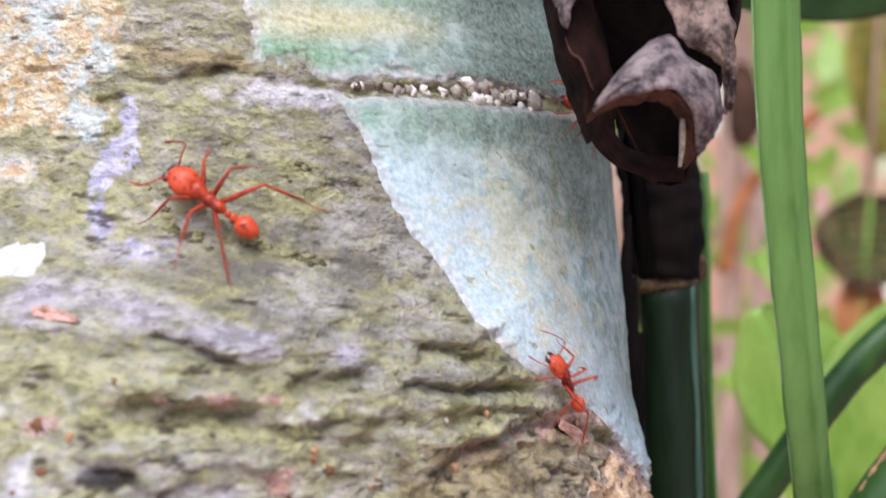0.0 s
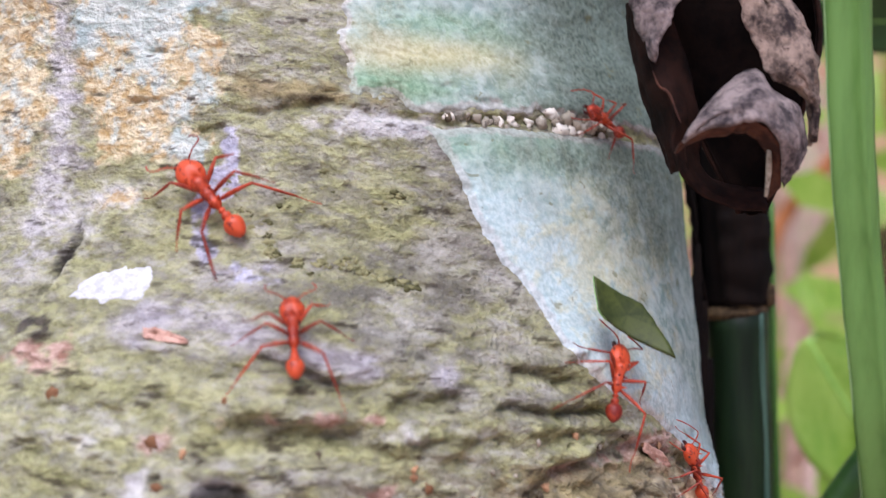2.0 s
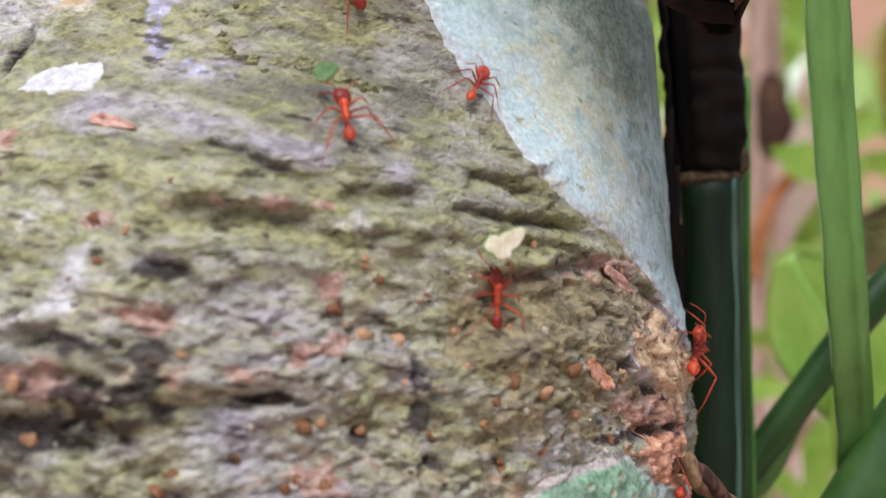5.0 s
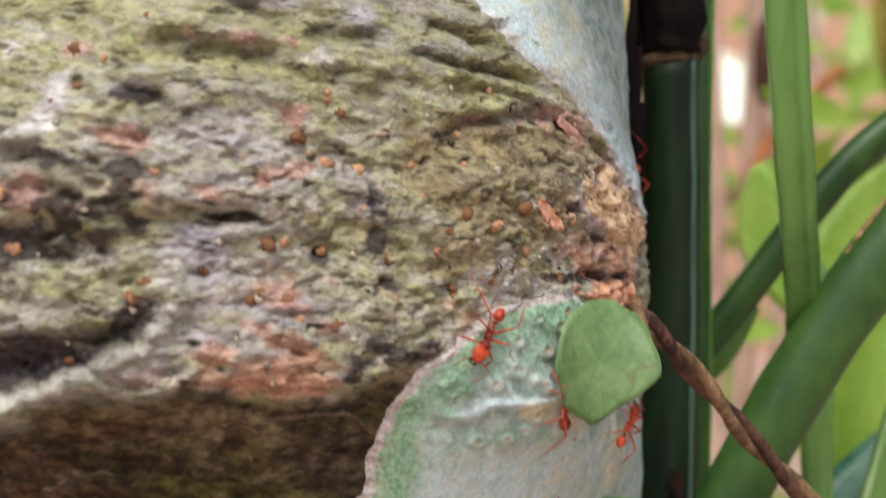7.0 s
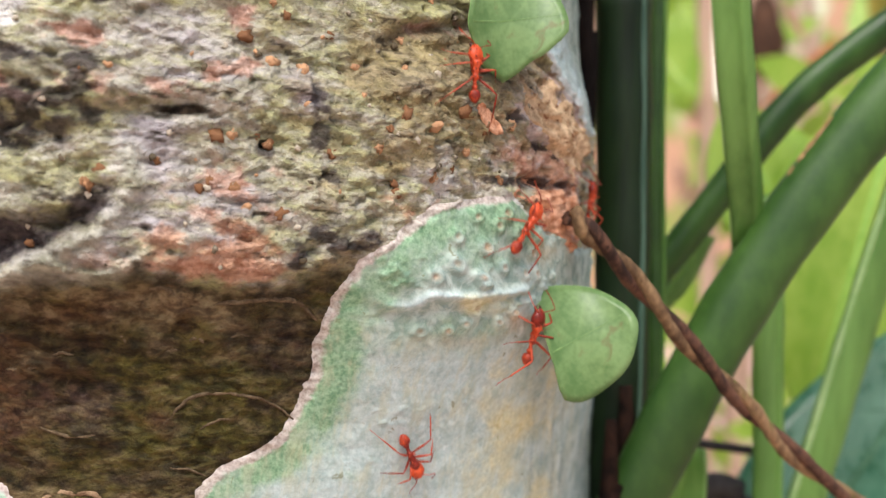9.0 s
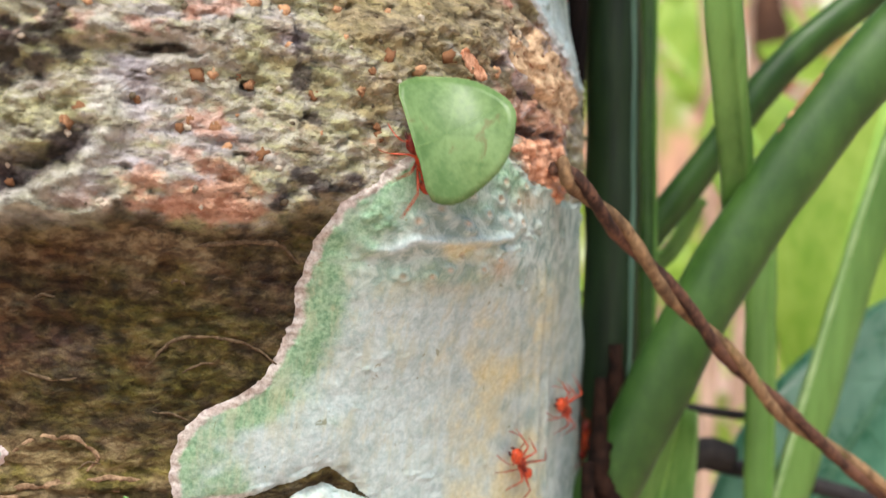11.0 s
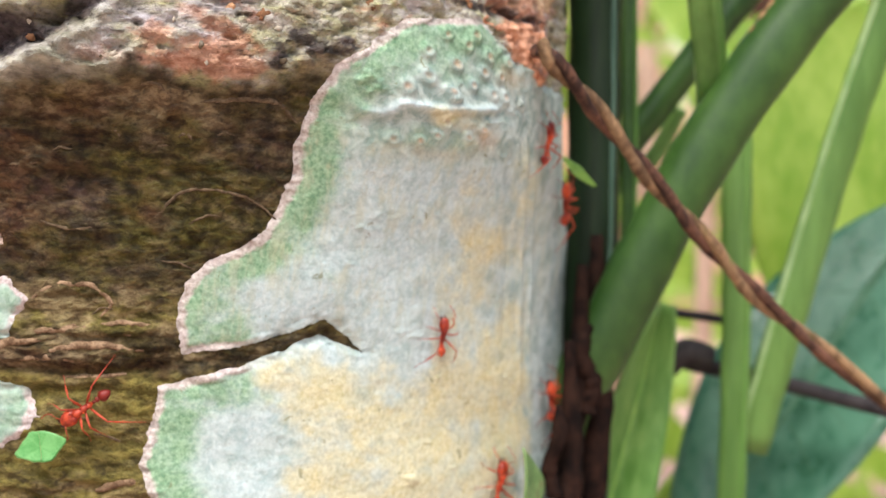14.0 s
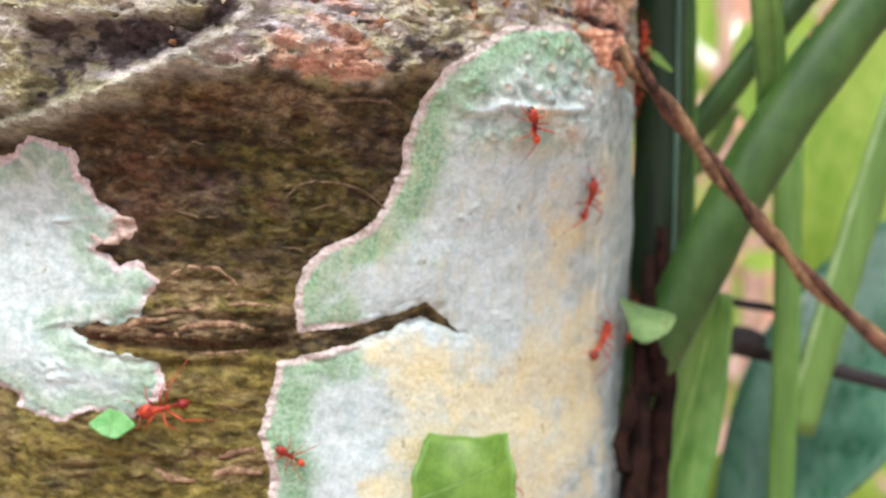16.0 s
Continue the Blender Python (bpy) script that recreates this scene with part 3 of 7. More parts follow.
for k in range(70):
    stamp(pit_pick.uniform(-8, 56), pit_pick.uniform(-42, -14), pit_pick.uniform(0.25, 0.7), pit_pick.uniform(0.2, 0.45), pit_pick.uniform(-0.6, 0.6), -pit_pick.uniform(0.5, 1.1))
for k in range(90):
    stamp(pit_pick.uniform(-8, 54), pit_pick.uniform(-42, -13), pit_pick.uniform(0.5, 1.3), pit_pick.uniform(0.35, 0.8), pit_pick.uniform(-0.5, 0.5), pit_pick.uniform(0.2, 0.55), pit_pick.choice((0, 0, 0.9, 1.4)))
for k in range(60):
    stamp(pit_pick.uniform(-14, 7), pit_pick.uniform(-92, -43), pit_pick.uniform(0.8, 2.6), pit_pick.uniform(0.3, 0.9), pit_pick.uniform(-0.4, 0.4), pit_pick.choice((-0.6, -0.5, 0.45, 0.6)), pit_pick.choice((0, 0, 0.8)))
for k in range(50):
    stamp(pit_pick.uniform(-22, 24), pit_pick.uniform(-12, 26), pit_pick.uniform(0.5, 1.6), pit_pick.uniform(0.2, 0.5), pit_pick.uniform(-0.3, 0.3), pit_pick.choice((-0.4, -0.3, 0.25, 0.35)))
for k in range(70):
    stamp(pit_pick.uniform(-14, 40), pit_pick.uniform(-24, -3), pit_pick.uniform(0.7, 2.0), pit_pick.uniform(0.4, 0.9), pit_pick.uniform(-0.5, 0.3), pit_pick.choice((-0.45, 0.4, 0.5, 0.6)), pit_pick.choice((0, 0, 0.7)))
for k in range(14):
    stamp(pit_pick.uniform(-9, 8), pit_pick.uniform(-33, -18), pit_pick.uniform(1.2, 2.4), pit_pick.uniform(0.7, 1.2), pit_pick.uniform(-0.6, 0.4), pit_pick.uniform(0.6, 1.0), pit_pick.choice((0.5, 1.0, 1.3)))
BUMPS[-1] = BUMPS[0]


kernel = np.exp(-0.5 * (np.arange(-30, 31) / 11.0) ** 2)
kernel /= kernel.sum()
BROAD = np.apply_along_axis(lambda r: np.convolve(np.pad(r, 30, 'edge'), kernel, 'valid'), 1, BUMPS)
BROAD = np.apply_along_axis(lambda r: np.convolve(np.pad(r, 30, 'edge'), kernel, 'valid'), 0, BROAD)


def bumps_at(u, z):
    """The relief at places, read from the grid."""
    u, z = np.asarray(u, float), np.asarray(z, float)
    i = np.clip(np.searchsorted(us, u) - 1, 0, len(us) - 2)
    j = np.clip(np.searchsorted(zs, z) - 1, 0, len(zs) - 2)
    f, g = np.clip((u - us[i]) / (us[i + 1] - us[i]), 0, 1), np.clip((z - zs[j]) / (zs[j + 1] - zs[j]), 0, 1)
    return (BUMPS[i, j] * (1 - f) + BUMPS[i + 1, j] * f) * (1 - g) + (BUMPS[i, j + 1] * (1 - f) + BUMPS[i + 1, j + 1] * f) * g


def on_bark(u, z, lift=0.0):
    """A point on the bark (mm), its outward normal, the way round and the way up."""
    near = lambda a, b: Vector(form(np.float64(a), np.float64(b), 0.0).tolist())
    p, e = near(u, z), 0.5
    round_way, up_way = (near(u + e, z) - near(u - e, z)).normalized(), (near(u, z + e) - near(u, z - e)).normalized()
    out = round_way.cross(up_way).normalized()
    du, dz = np.meshgrid((-0.8, 0, 0.8), (-0.8, 0, 0.8))
    return p + out * (float(bumps_at(u + du, z + dz).mean()) + lift), out, round_way, up_way


def grid_mesh(name, points, keep=None, **masks):
    """A mesh over a grid of points (mm, relative to the trunk's base), with named masks at the corners."""
    n, m = points.shape[:2]
    index = np.arange(n * m).reshape(n, m)
    quads = np.stack([index[:-1, :-1], index[1:, :-1], index[1:, 1:], index[:-1, 1:]], -1).reshape(-1, 4)
    if keep is not None:
        quads = quads[keep.reshape(-1)[quads].any(1)]
    used = np.unique(quads)
    back = np.zeros(n * m, np.int64)
    back[used] = np.arange(len(used))
    quads = back[quads]
    mesh = bpy.data.meshes.new(name)
    mesh.vertices.add(len(used)), mesh.loops.add(quads.size), mesh.polygons.add(len(quads))
    mesh.vertices.foreach_set("co", (points.reshape(-1, 3)[used] * MM).astype(np.float32).ravel())
    mesh.loops.foreach_set("vertex_index", quads.astype(np.int32).ravel())
    mesh.polygons.foreach_set("loop_start", np.arange(0, quads.size, 4, dtype=np.int32))
    mesh.update(calc_edges=True)
    for key, values in masks.items():
        layer = mesh.attributes.new(key, "FLOAT", "POINT")
        layer.data.foreach_set("value", np.clip(values, 0, 1).reshape(-1)[used].astype(np.float32))
    return mesh


TRUNK_BASE = np.array((-36.0, 170.0, -600.0))
trunk = thing("tree_trunk", TRUNK_BASE.tolist(), "living tree trunk with grey-green bark, folds and pale crusts of lichen", "tree trunk")

wander = rough(UU, ZZ, 4, 4, 71, 4, 0.6)
below = step(ZZ + 1.8 * wander, -42, -47.5)
above_ledge = line_gap(UU, ZZ, LEDGE)[2]
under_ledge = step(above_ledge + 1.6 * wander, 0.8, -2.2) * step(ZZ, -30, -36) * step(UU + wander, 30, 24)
gap_hollow = inside(UU, ZZ, HOLLOW)
KNOBBLY = step(ZZ, -15, -20) * step(ZZ, -43, -40)
SLANT = ZZ + 0.14 * UU


def spots(*rows):
    """Soft spots: place, half sizes, strength."""
    return sum(a * hump(UU, ZZ, p, q, su, sz) for p, q, su, sz, a in rows)


def broken(amount, su, sz, seed, soft=0.2, slanting=True, gain=0.6):
    """An amount from 0 to 1 turned into patches with ragged borders."""
    grain = rough(UU, SLANT if slanting else ZZ, su, sz, seed, 5, gain)
    return step(amount - 0.5 + 0.42 * grain, -soft, soft) * np.clip(3 * amount, 0, 1)


POWDER_RING = [(-4.4, 3.1), (-5.0, 6.1), (-3.8, 8.6), (-2.2, 10.6), (-2.2, 13.4), (-1.0, 13.4), (-0.7, 9.2), (-1.0, 7.8), (-2.5, 6.3), (-2.7, 4.2), (-1.4, 1.6), (-2.6, 1.4)]
LILAC_STREAK = [(-8.3, -4.1), (-5.4, -2.5), (-1.5, -2.6), (3.1, -3.7), (10.9, -6.6), (15.9, -8.0), (9.7, -8.5), (5.5, -7.2), (1.5, -5.7), (-1.4, -5.7), (-5.5, -5.1)]
WHITE_SMEAR = [(-9, -22), (-8.4, -20.2), (-4.4, -20.2), (-2.2, -19.4), (-1.9, -15.6), (-0.8, -15.4), (-0.4, -18.6), (-1.0, -20.8), (-4.2, -21.4)]
ROSY_PLATE = [(8.2, -26.0), (9.2, -24.6), (11.2, -24.2), (14.3, -21.8), (17.1, -22.0), (17.4, -23.5), (14.5, -24.4), (12.8, -25.9)]
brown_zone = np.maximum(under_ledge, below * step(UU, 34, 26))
upper_zone = step(ZZ, -8, -3) * step(ZZ, 16, 13)
middle_zone = step(UU, 0, 5) * step(ZZ, -8, -1) * step(ZZ, 15, 12)
grey_zone = step(UU, 14, 18) * step(ZZ, -6, 0) * step(ZZ, 15, 12)
MOSS = 0.50 + 0.10 * step(UU, 4, -8) - 0.22 * grey_zone - 0.08 * KNOBBLY + spots((-14, -12, 14, 5, 0.22), (8.5, -13.8, 4.5, 0.9, 0.5), (19, -14, 6, 3, 0.1), (-10, 4, 6, 6, 0.12), (2, 3.5, 3, 2, 0.2), (13, 7, 2.5, 1.5, 0.3),
    (4.5, -27, 3, 3, 0.35), (6.3, -33.6, 2, 1.4, 0.4), (18, -27, 2.4, 1.4, 0.25), (21, -29.4, 1.6, 1.6, 0.25), (26, -32, 4, 3, 0.2), (30, -13, 10, 1.5, 0.1), (6, -2.0, 4, 0.8, -0.25), (20, -4, 5, 5, -0.12), (10, -20, 3.5, 1.6, -0.2), (10, -30, 4, 3, -0.25))
MUSTARD_LEFT = [(-60, 8.5), (-25.0, 9.8), (-22.6, 11), (-21.4, 18), (-19.6, 27), (-18.6, 60), (-60, 60)]
MUSTARD_MIDDLE = [(-18.4, 23.9), (-17.4, 27.1), (-17, 60), (-2.0, 60), (-3.0, 27.6), (-4.2, 24.3), (-2.2, 22.4), (-2.3, 17.7), (-2.8, 15.8), (-6.4, 13.8), (-4.6, 12.4), (-5.0, 10.6), (-8.4, 10.2), (-14.9, 10.6), (-15.8, 17.4), (-17.1, 20.5)]
mustard_depth = np.maximum(inside(UU, ZZ, MUSTARD_LEFT), inside(UU, ZZ, MUSTARD_MIDDLE))
MUSTARD = broken(0.92 * step(mustard_depth + 0.9 * wander, -1.4, 1.6) + spots((-11.8, 6.8, 1.8, 0.9, 0.55)), 1.5, 1.2, 173, 0.35, False, 0.7)
SKY = broken(np.clip(spots((-16.7, 23.8, 1.4, 1.2, 0.8), (-13.6, 25.1, 2.0, 1.2, 0.7), (-7.2, 26.3, 3.6, 2.4, 0.75), (-4.0, 16.7, 1.4, 0.9, 0.9), (-5.6, 11.6, 1.1, 1.4, 0.9), (-9, 31, 5, 3, 0.6), (-11, 21, 3, 2, 0.3)) + 0.3 * step(mustard_depth, 0, 1), 0, 1), 1.5, 1.3, 175, 0.3, False, 0.7)
ROSY = broken(spots((-2, -25.3, 7, 1.2, 0.6), (9.5, -11.7, 4.5, 0.5, 0.75), (42, -17, 4, 1.0, 0.4), (42.5, -15.6, 4.0, 0.7, 0.7), (33, -17.2, 3, 0.5, 0.6), (4.8, -21.4, 1.0, 0.9, 0.8), (3.4, -20.4, 1.4, 0.7, 0.6), (1.3, -19.2, 0.6, 0.6, 0.8), (16.0, -17.8, 0.9, 0.8, 0.9), (16.6, -22.7, 0.9, 0.9, 0.9),
    (17, -34, 4, 2.6, 0.45), (47, -23.5, 5, 3.4, 0.8), (53, -26, 4, 5, 0.8), (44, -28.4, 3, 1.6, 0.5), (13, -40, 7, 1.2, 0.4), (-5, -57.5, 4, 1.8, 0.6), (-4, -70.8, 5, 1.0, 0.75), (2.6, -45.4, 1.2, 0.6, 0.6), (9.0, -54.9, 0.9, 0.9, 0.75), (16, -49.4, 0.6, 0.8, 0.55), (-1, -13.2, 0.8, 0.6, 0.7), (-13, -6.6, 2.4, 1.2, 0.6))
    + step(inside(UU, ZZ, ROSY_PLATE) + 0.5 * wander, -0.3, 0.9) * 0.62, 1.6, 1.2, 117)
LILAC = broken(0.95 * step(inside(UU, ZZ, LILAC_STREAK) + 0.5 * wander, -1.4, 1.6) + spots((1, -0.2, 2.4, 0.8, 0.5), (19.8, -8.2, 1.1, 1.6, 0.6), (6, -15.8, 3.4, 1.0, 0.62), (12, -23.2, 4, 1.0, 0.5), (9.8, -30.5, 1.8, 2.2, 0.6), (15, -35.6, 2.2, 1.8, 0.55), (10, -20, 3, 1.4, 0.5),
    (21.3, -24.2, 0.9, 1.2, 0.9), (9.9, -28.6, 1.0, 0.6, 0.9), (31.4, -23, 1.4, 0.8, 0.8), (8, -36.4, 3, 1.6, 0.4), (5, -54, 4, 2.0, 0.0), (-19, 16, 1.6, 14, 0.5)) + 0.08 * upper_zone + 0.10 * KNOBBLY * step(UU, 30, 20), 3.2, 1.1, 107, 0.6, gain=0.7)
WHITE = broken(step(inside(UU, ZZ, WHITE_SMEAR) + 0.8 * wander, -0.8, 0.8) * 0.9 + spots((12.5, 13.9, 4.5, 0.8, 1.2), (-20, 20, 1.2, 12, 0.7), (17, -12.9, 1.5, 0.8, 0.4), (3, -39.2, 5, 0.9, 0.6), (-4, -41.8, 5, 0.9, 0.6), (7.6, -33.4, 0.8, 3.0, 0.5), (0, -30.9, 3, 0.7, 0.45), (-18, 4, 4, 3, 0.4), (-11.8, 6.8, 1.8, 0.9, 0.7), (-6, -13, 6, 2, 0.3), (46, -21.5, 6, 2.0, 0.42), (36, -31.6, 5, 2.0, 0.45), (45, -24.5, 5, 3, 0.4), (52, -28, 4, 6, 0.45), (30, -29, 4, 2, 0.3)), 1.4, 1.0, 109, 0.45, gain=0.68)
POWDER = broken(0.85 * step(inside(UU, ZZ, POWDER_RING) + 0.5 * wander, -0.6, 0.5) + spots((0.6, 0.4, 1.6, 0.7, 0.45), (2.6, -0.4, 1.2, 0.5, 0.4)), 0.75, 0.7, 171, 0.18, False, 0.6)
OCHRE = broken(spots((5, 16.6, 4.5, 1.0, 0.9), (1, 17.4, 3, 1.0, 0.6)) + 0.20 * KNOBBLY * step(UU, 8, 18) + spots((36, -18.8, 6.5, 1.7, 0.9), (44, -20.4, 4, 2.0, 0.45), (30, -21.5, 4, 2.5, 0.35), (26, -41.4, 2.2, 2.4, 0.6), (40, -25, 6, 4, 0.42), (33, -27, 6, 4, 0.36), (15.6, -43.2, 6, 1.0, 0.4)), 2.6, 1.6, 119, 0.3)
CORKY = broken(spots((14.4, -38.9, 2.6, 1.5, 0.6), (10.7, -37.9, 1.4, 0.7, 0.5), (17.2, -39.2, 1.8, 1.8, 0.8), (13, -40.4, 2.0, 0.8, 0.6), (49, -33.4, 4, 2.4, 0.75), (52.5, -37, 2, 3, 0.6), (47, -29.4, 4, 1.6, 0.7), (52, -25, 3, 3, 0.5), (31, -34, 2.4, 1.2, 0.45), (2.3, -45.4, 1.0, 0.5, 0.5)), 1.6, 1.4, 121, 0.3, False, 0.7)
# brown bark, with shade under ledge and plate and in the hollow coloured in
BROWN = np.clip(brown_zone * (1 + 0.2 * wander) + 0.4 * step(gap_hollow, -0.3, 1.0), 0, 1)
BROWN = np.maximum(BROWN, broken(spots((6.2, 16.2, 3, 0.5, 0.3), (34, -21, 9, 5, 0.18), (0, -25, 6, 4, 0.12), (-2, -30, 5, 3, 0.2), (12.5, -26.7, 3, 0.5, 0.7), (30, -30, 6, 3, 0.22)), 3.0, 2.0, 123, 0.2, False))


def stained(amount, seed):
    """Soft stains of the given amount, mottled at two scales."""
    return np.clip(amount * (0.8 + 0.35 * rough(UU, ZZ, 2.6, 2.0, seed, 4, 0.65)) + 0.16 * brown_zone * rough(UU, ZZ, 1.1, 0.9, seed + 7, 3, 0.6), 0, 1) * step(amount, 0.02, 0.12)


PLUM = stained(spots((3.2, -54.2, 3.0, 2.0, 0.9), (6.6, -44.4, 1.2, 0.9, 0.8), (2.5, -42.4, 1.2, 0.8, 0.7), (19.8, -47.6, 2.6, 2.4, 0.4), (22.6, -48, 1.2, 2.6, 0.55), (-4, -58, 3, 2, 0.5), (12, -43.6, 0.8, 0.7, 0.6), (-1, -23.6, 3, 1.4, 0.5), (1, -38.4, 5, 1.6, 0.75), (7, -61.5, 4, 1.2, 0.5), (14, -47, 3, 1.0, 0.3)), 127)
GREEN = stained(brown_zone * (0.34 + spots((9.4, -52.6, 3.2, 2.0, 0.65), (5, -58.8, 5, 1.8, 0.9), (11, -48, 3, 2, 0.4), (15, -49.5, 2.4, 3, 0.35), (22.6, -43, 1.6, 1.8, 0.8), (4, -43.4, 2.4, 0.9, 0.6), (15.5, -56, 4, 2, 0.7), (5, -66, 6, 2, 0.5), (19, -50.5, 2, 1.6, 0.35))), 129)
OLIVE = stained(0.85 * step(ZZ + 1.5 * wander, -60, -70) * brown_zone * step(np.abs(ZZ + 69.6), 1.4, 3.2), 131)
STRAND = broken(brown_zone * (0.20 + spots((8, -43.2, 9, 1.2, 0.3), (13, -48, 6, 3, 0.06), (3, -67.5, 7, 2.4, 0.4), (3, -64.2, 4, 1.6, 0.3), (6, -85, 5, 2, 0.3))), 2.6, 1.4, 133, 0.3, False, 0.68)
RUST = stained(brown_zone * (0.08 + spots((-3.5, -49, 3.2, 5, 0.75), (4.2, -45.2, 2.4, 0.8, 0.7), (10.2, -43.6, 2.4, 0.9, 0.7), (-2, -56, 2.4, 2, 0.6), (14, -45, 5, 2, 0.3), (-4.6, -70.4, 2.4, 1.2, 0.9), (0, -71.6, 5, 0.6, 0.7), (9.2, -54.9, 0.8, 0.8, 0.9))), 137)
PALE = np.clip((np.exp(-((line_gap(UU, ZZ, RIDGE)[0] / 1.0) ** 2)) + 0.8 * np.exp(-((line_gap(UU, ZZ, RIDGE_LOOP)[0] / 0.55) ** 2))) * (0.85 + 0.3 * wander), 0, 1)
# shade of hollow, pits and cracks put into the colour, plus dark specks
RECESS_SHADE = broken(0.5 * step(gap_hollow, 0.0, 1.2) + 0.3 * step(inside(UU, ZZ, PIT), -0.2, 1.0) + spots((-16, 1.2, 0.5, 2.2, 0.9), (-14.4, -4.6, 1.3, 0.8, 0.9), (22.7, -26.4, 0.6, 2.2, 0.6), (23.6, -31.7, 0.9, 0.7, 0.8), (18.6, -29.5, 0.5, 0.8, 0.7), (42.2, -24.4, 1.6, 0.6, 0.5), (48, -27.2, 4, 0.6, 0.55), (47, -31.2, 6, 0.5, 0.6), (24.2, -37.4, 2.6, 0.7, 0.75),
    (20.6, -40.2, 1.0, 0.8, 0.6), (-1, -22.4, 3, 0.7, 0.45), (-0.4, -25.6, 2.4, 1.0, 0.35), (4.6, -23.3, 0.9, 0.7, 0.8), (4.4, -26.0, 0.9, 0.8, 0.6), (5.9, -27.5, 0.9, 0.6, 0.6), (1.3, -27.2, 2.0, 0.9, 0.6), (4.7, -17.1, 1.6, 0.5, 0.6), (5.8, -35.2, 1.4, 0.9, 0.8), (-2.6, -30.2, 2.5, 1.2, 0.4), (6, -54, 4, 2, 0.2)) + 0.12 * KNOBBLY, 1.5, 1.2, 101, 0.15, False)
DASH_SHADE = step(rough(UU, SLANT, 2.6, 0.55, 141, 4, 0.6), 0.62, 1.05) * step(np.abs(rough(UU, ZZ, 5, 5, 143, 2)), 0.0, 0.5) * (1 - brown_zone)
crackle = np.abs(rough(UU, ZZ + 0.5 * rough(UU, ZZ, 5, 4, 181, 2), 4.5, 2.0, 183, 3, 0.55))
DASH_SHADE = np.maximum(DASH_SHADE, 0.8 * step(crackle, 0.09, 0.02) * brown_zone * step(rough(UU, ZZ, 6, 5, 185, 2), -0.2, 0.4))
# fold shade painted as dark colour along the groove lines
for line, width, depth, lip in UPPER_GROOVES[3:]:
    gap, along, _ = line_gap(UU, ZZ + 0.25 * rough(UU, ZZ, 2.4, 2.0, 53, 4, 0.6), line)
    DASH_SHADE = np.maximum(DASH_SHADE, 0.55 * np.exp(-((gap / (0.8 * width)) ** 2)) * step(along, 0.0, 0.2) * step(along, 1.0, 0.8))
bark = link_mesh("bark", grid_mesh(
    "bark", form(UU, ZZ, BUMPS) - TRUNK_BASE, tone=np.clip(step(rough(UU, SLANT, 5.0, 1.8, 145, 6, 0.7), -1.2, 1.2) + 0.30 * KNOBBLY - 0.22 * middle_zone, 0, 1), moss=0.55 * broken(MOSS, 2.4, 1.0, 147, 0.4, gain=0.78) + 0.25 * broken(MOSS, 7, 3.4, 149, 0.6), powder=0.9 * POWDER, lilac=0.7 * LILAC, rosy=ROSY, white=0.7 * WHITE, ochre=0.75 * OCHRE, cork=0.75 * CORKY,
    brown=BROWN, plum=PLUM, green=0.95 * GREEN, olive=0.8 * OLIVE, mustard=0.9 * MUSTARD, sky=0.7 * SKY, rust=0.5 * RUST, strand=0.6 * STRAND, pale=0.8 * PALE, recess_shade=0.85 * RECESS_SHADE, dash_shade=DASH_SHADE), BARK, trunk)


def crust(name, rings, material, label, thick=0.35, ragged=0.45, edge=0.5, keep=0.6, **masks):
    """A thin crust on the bark within outlines, its border ragged and rounded, sinking into the bark outside them."""
    depth = np.full(UU.shape, -9.0)
    for ring in rings:
        lo, hi = np.min(ring, 0) - 3, np.max(ring, 0) + 3
        near = (UU > lo[0]) & (UU < hi[0]) & (ZZ > lo[1]) & (ZZ < hi[1])
        depth[near] = np.maximum(depth[near], inside(UU[near], ZZ[near], ring))
    fray = rough(UU, ZZ, 1.7, 1.7, 83, 4, 0.6)
    depth = depth + ragged * fray
    wool = 0.05 * rough(UU, ZZ, 1.6, 1.6, 89, 4, 0.65) + masks.pop("extra", 0.0)
    rise = np.where(depth < 0, 1.2 * depth, thick * (1 - np.exp(-np.maximum(depth, 0) / edge)))
    smooth_bark = keep * BUMPS + (1 - keep) * BROAD
    lift = np.where(depth < 0.3, BUMPS, BUMPS + (smooth_bark - BUMPS) * step(depth, 0.3, 1.2)) + rise + wool * step(depth, 0, 0.8)
    lift = np.maximum(lift, BUMPS + np.where(depth < 0, 1.2 * depth, 0.05))
    shade = {key: value(depth) if callable(value) else value for key, value in masks.items()}
    mesh = grid_mesh(name, form(UU, ZZ, lift) - TRUNK_BASE, depth > -0.35, inner=step(depth, -0.1, 2.2), **shade)
    return link_mesh(name, mesh, material, trunk, label)


# the pale blue-green crust above, split by the horizontal crack
UPPER = [(8.8, 14.4), (16.8, 13.6), (18.7, 10.3), (20.4, 5.6), (24.2, 1.1), (27.7, -1.9), (30.5, -5.8), (33.1, -8.1), (37.2, -10.5), (42.7, -12.9), (48.6, -16.2),
         (58.6, -24.0), (74, -25), (74, 14.0), (40, 14.3), (32, 14.0), (25, 14.2), (17, 13.8)]
TOP = [(12.5, 60), (11.9, 28.0), (9.3, 22.8), (9.6, 16.9), (17, 15.4), (25.3, 16.0), (40, 15.6), (74, 15.6), (74, 60)]
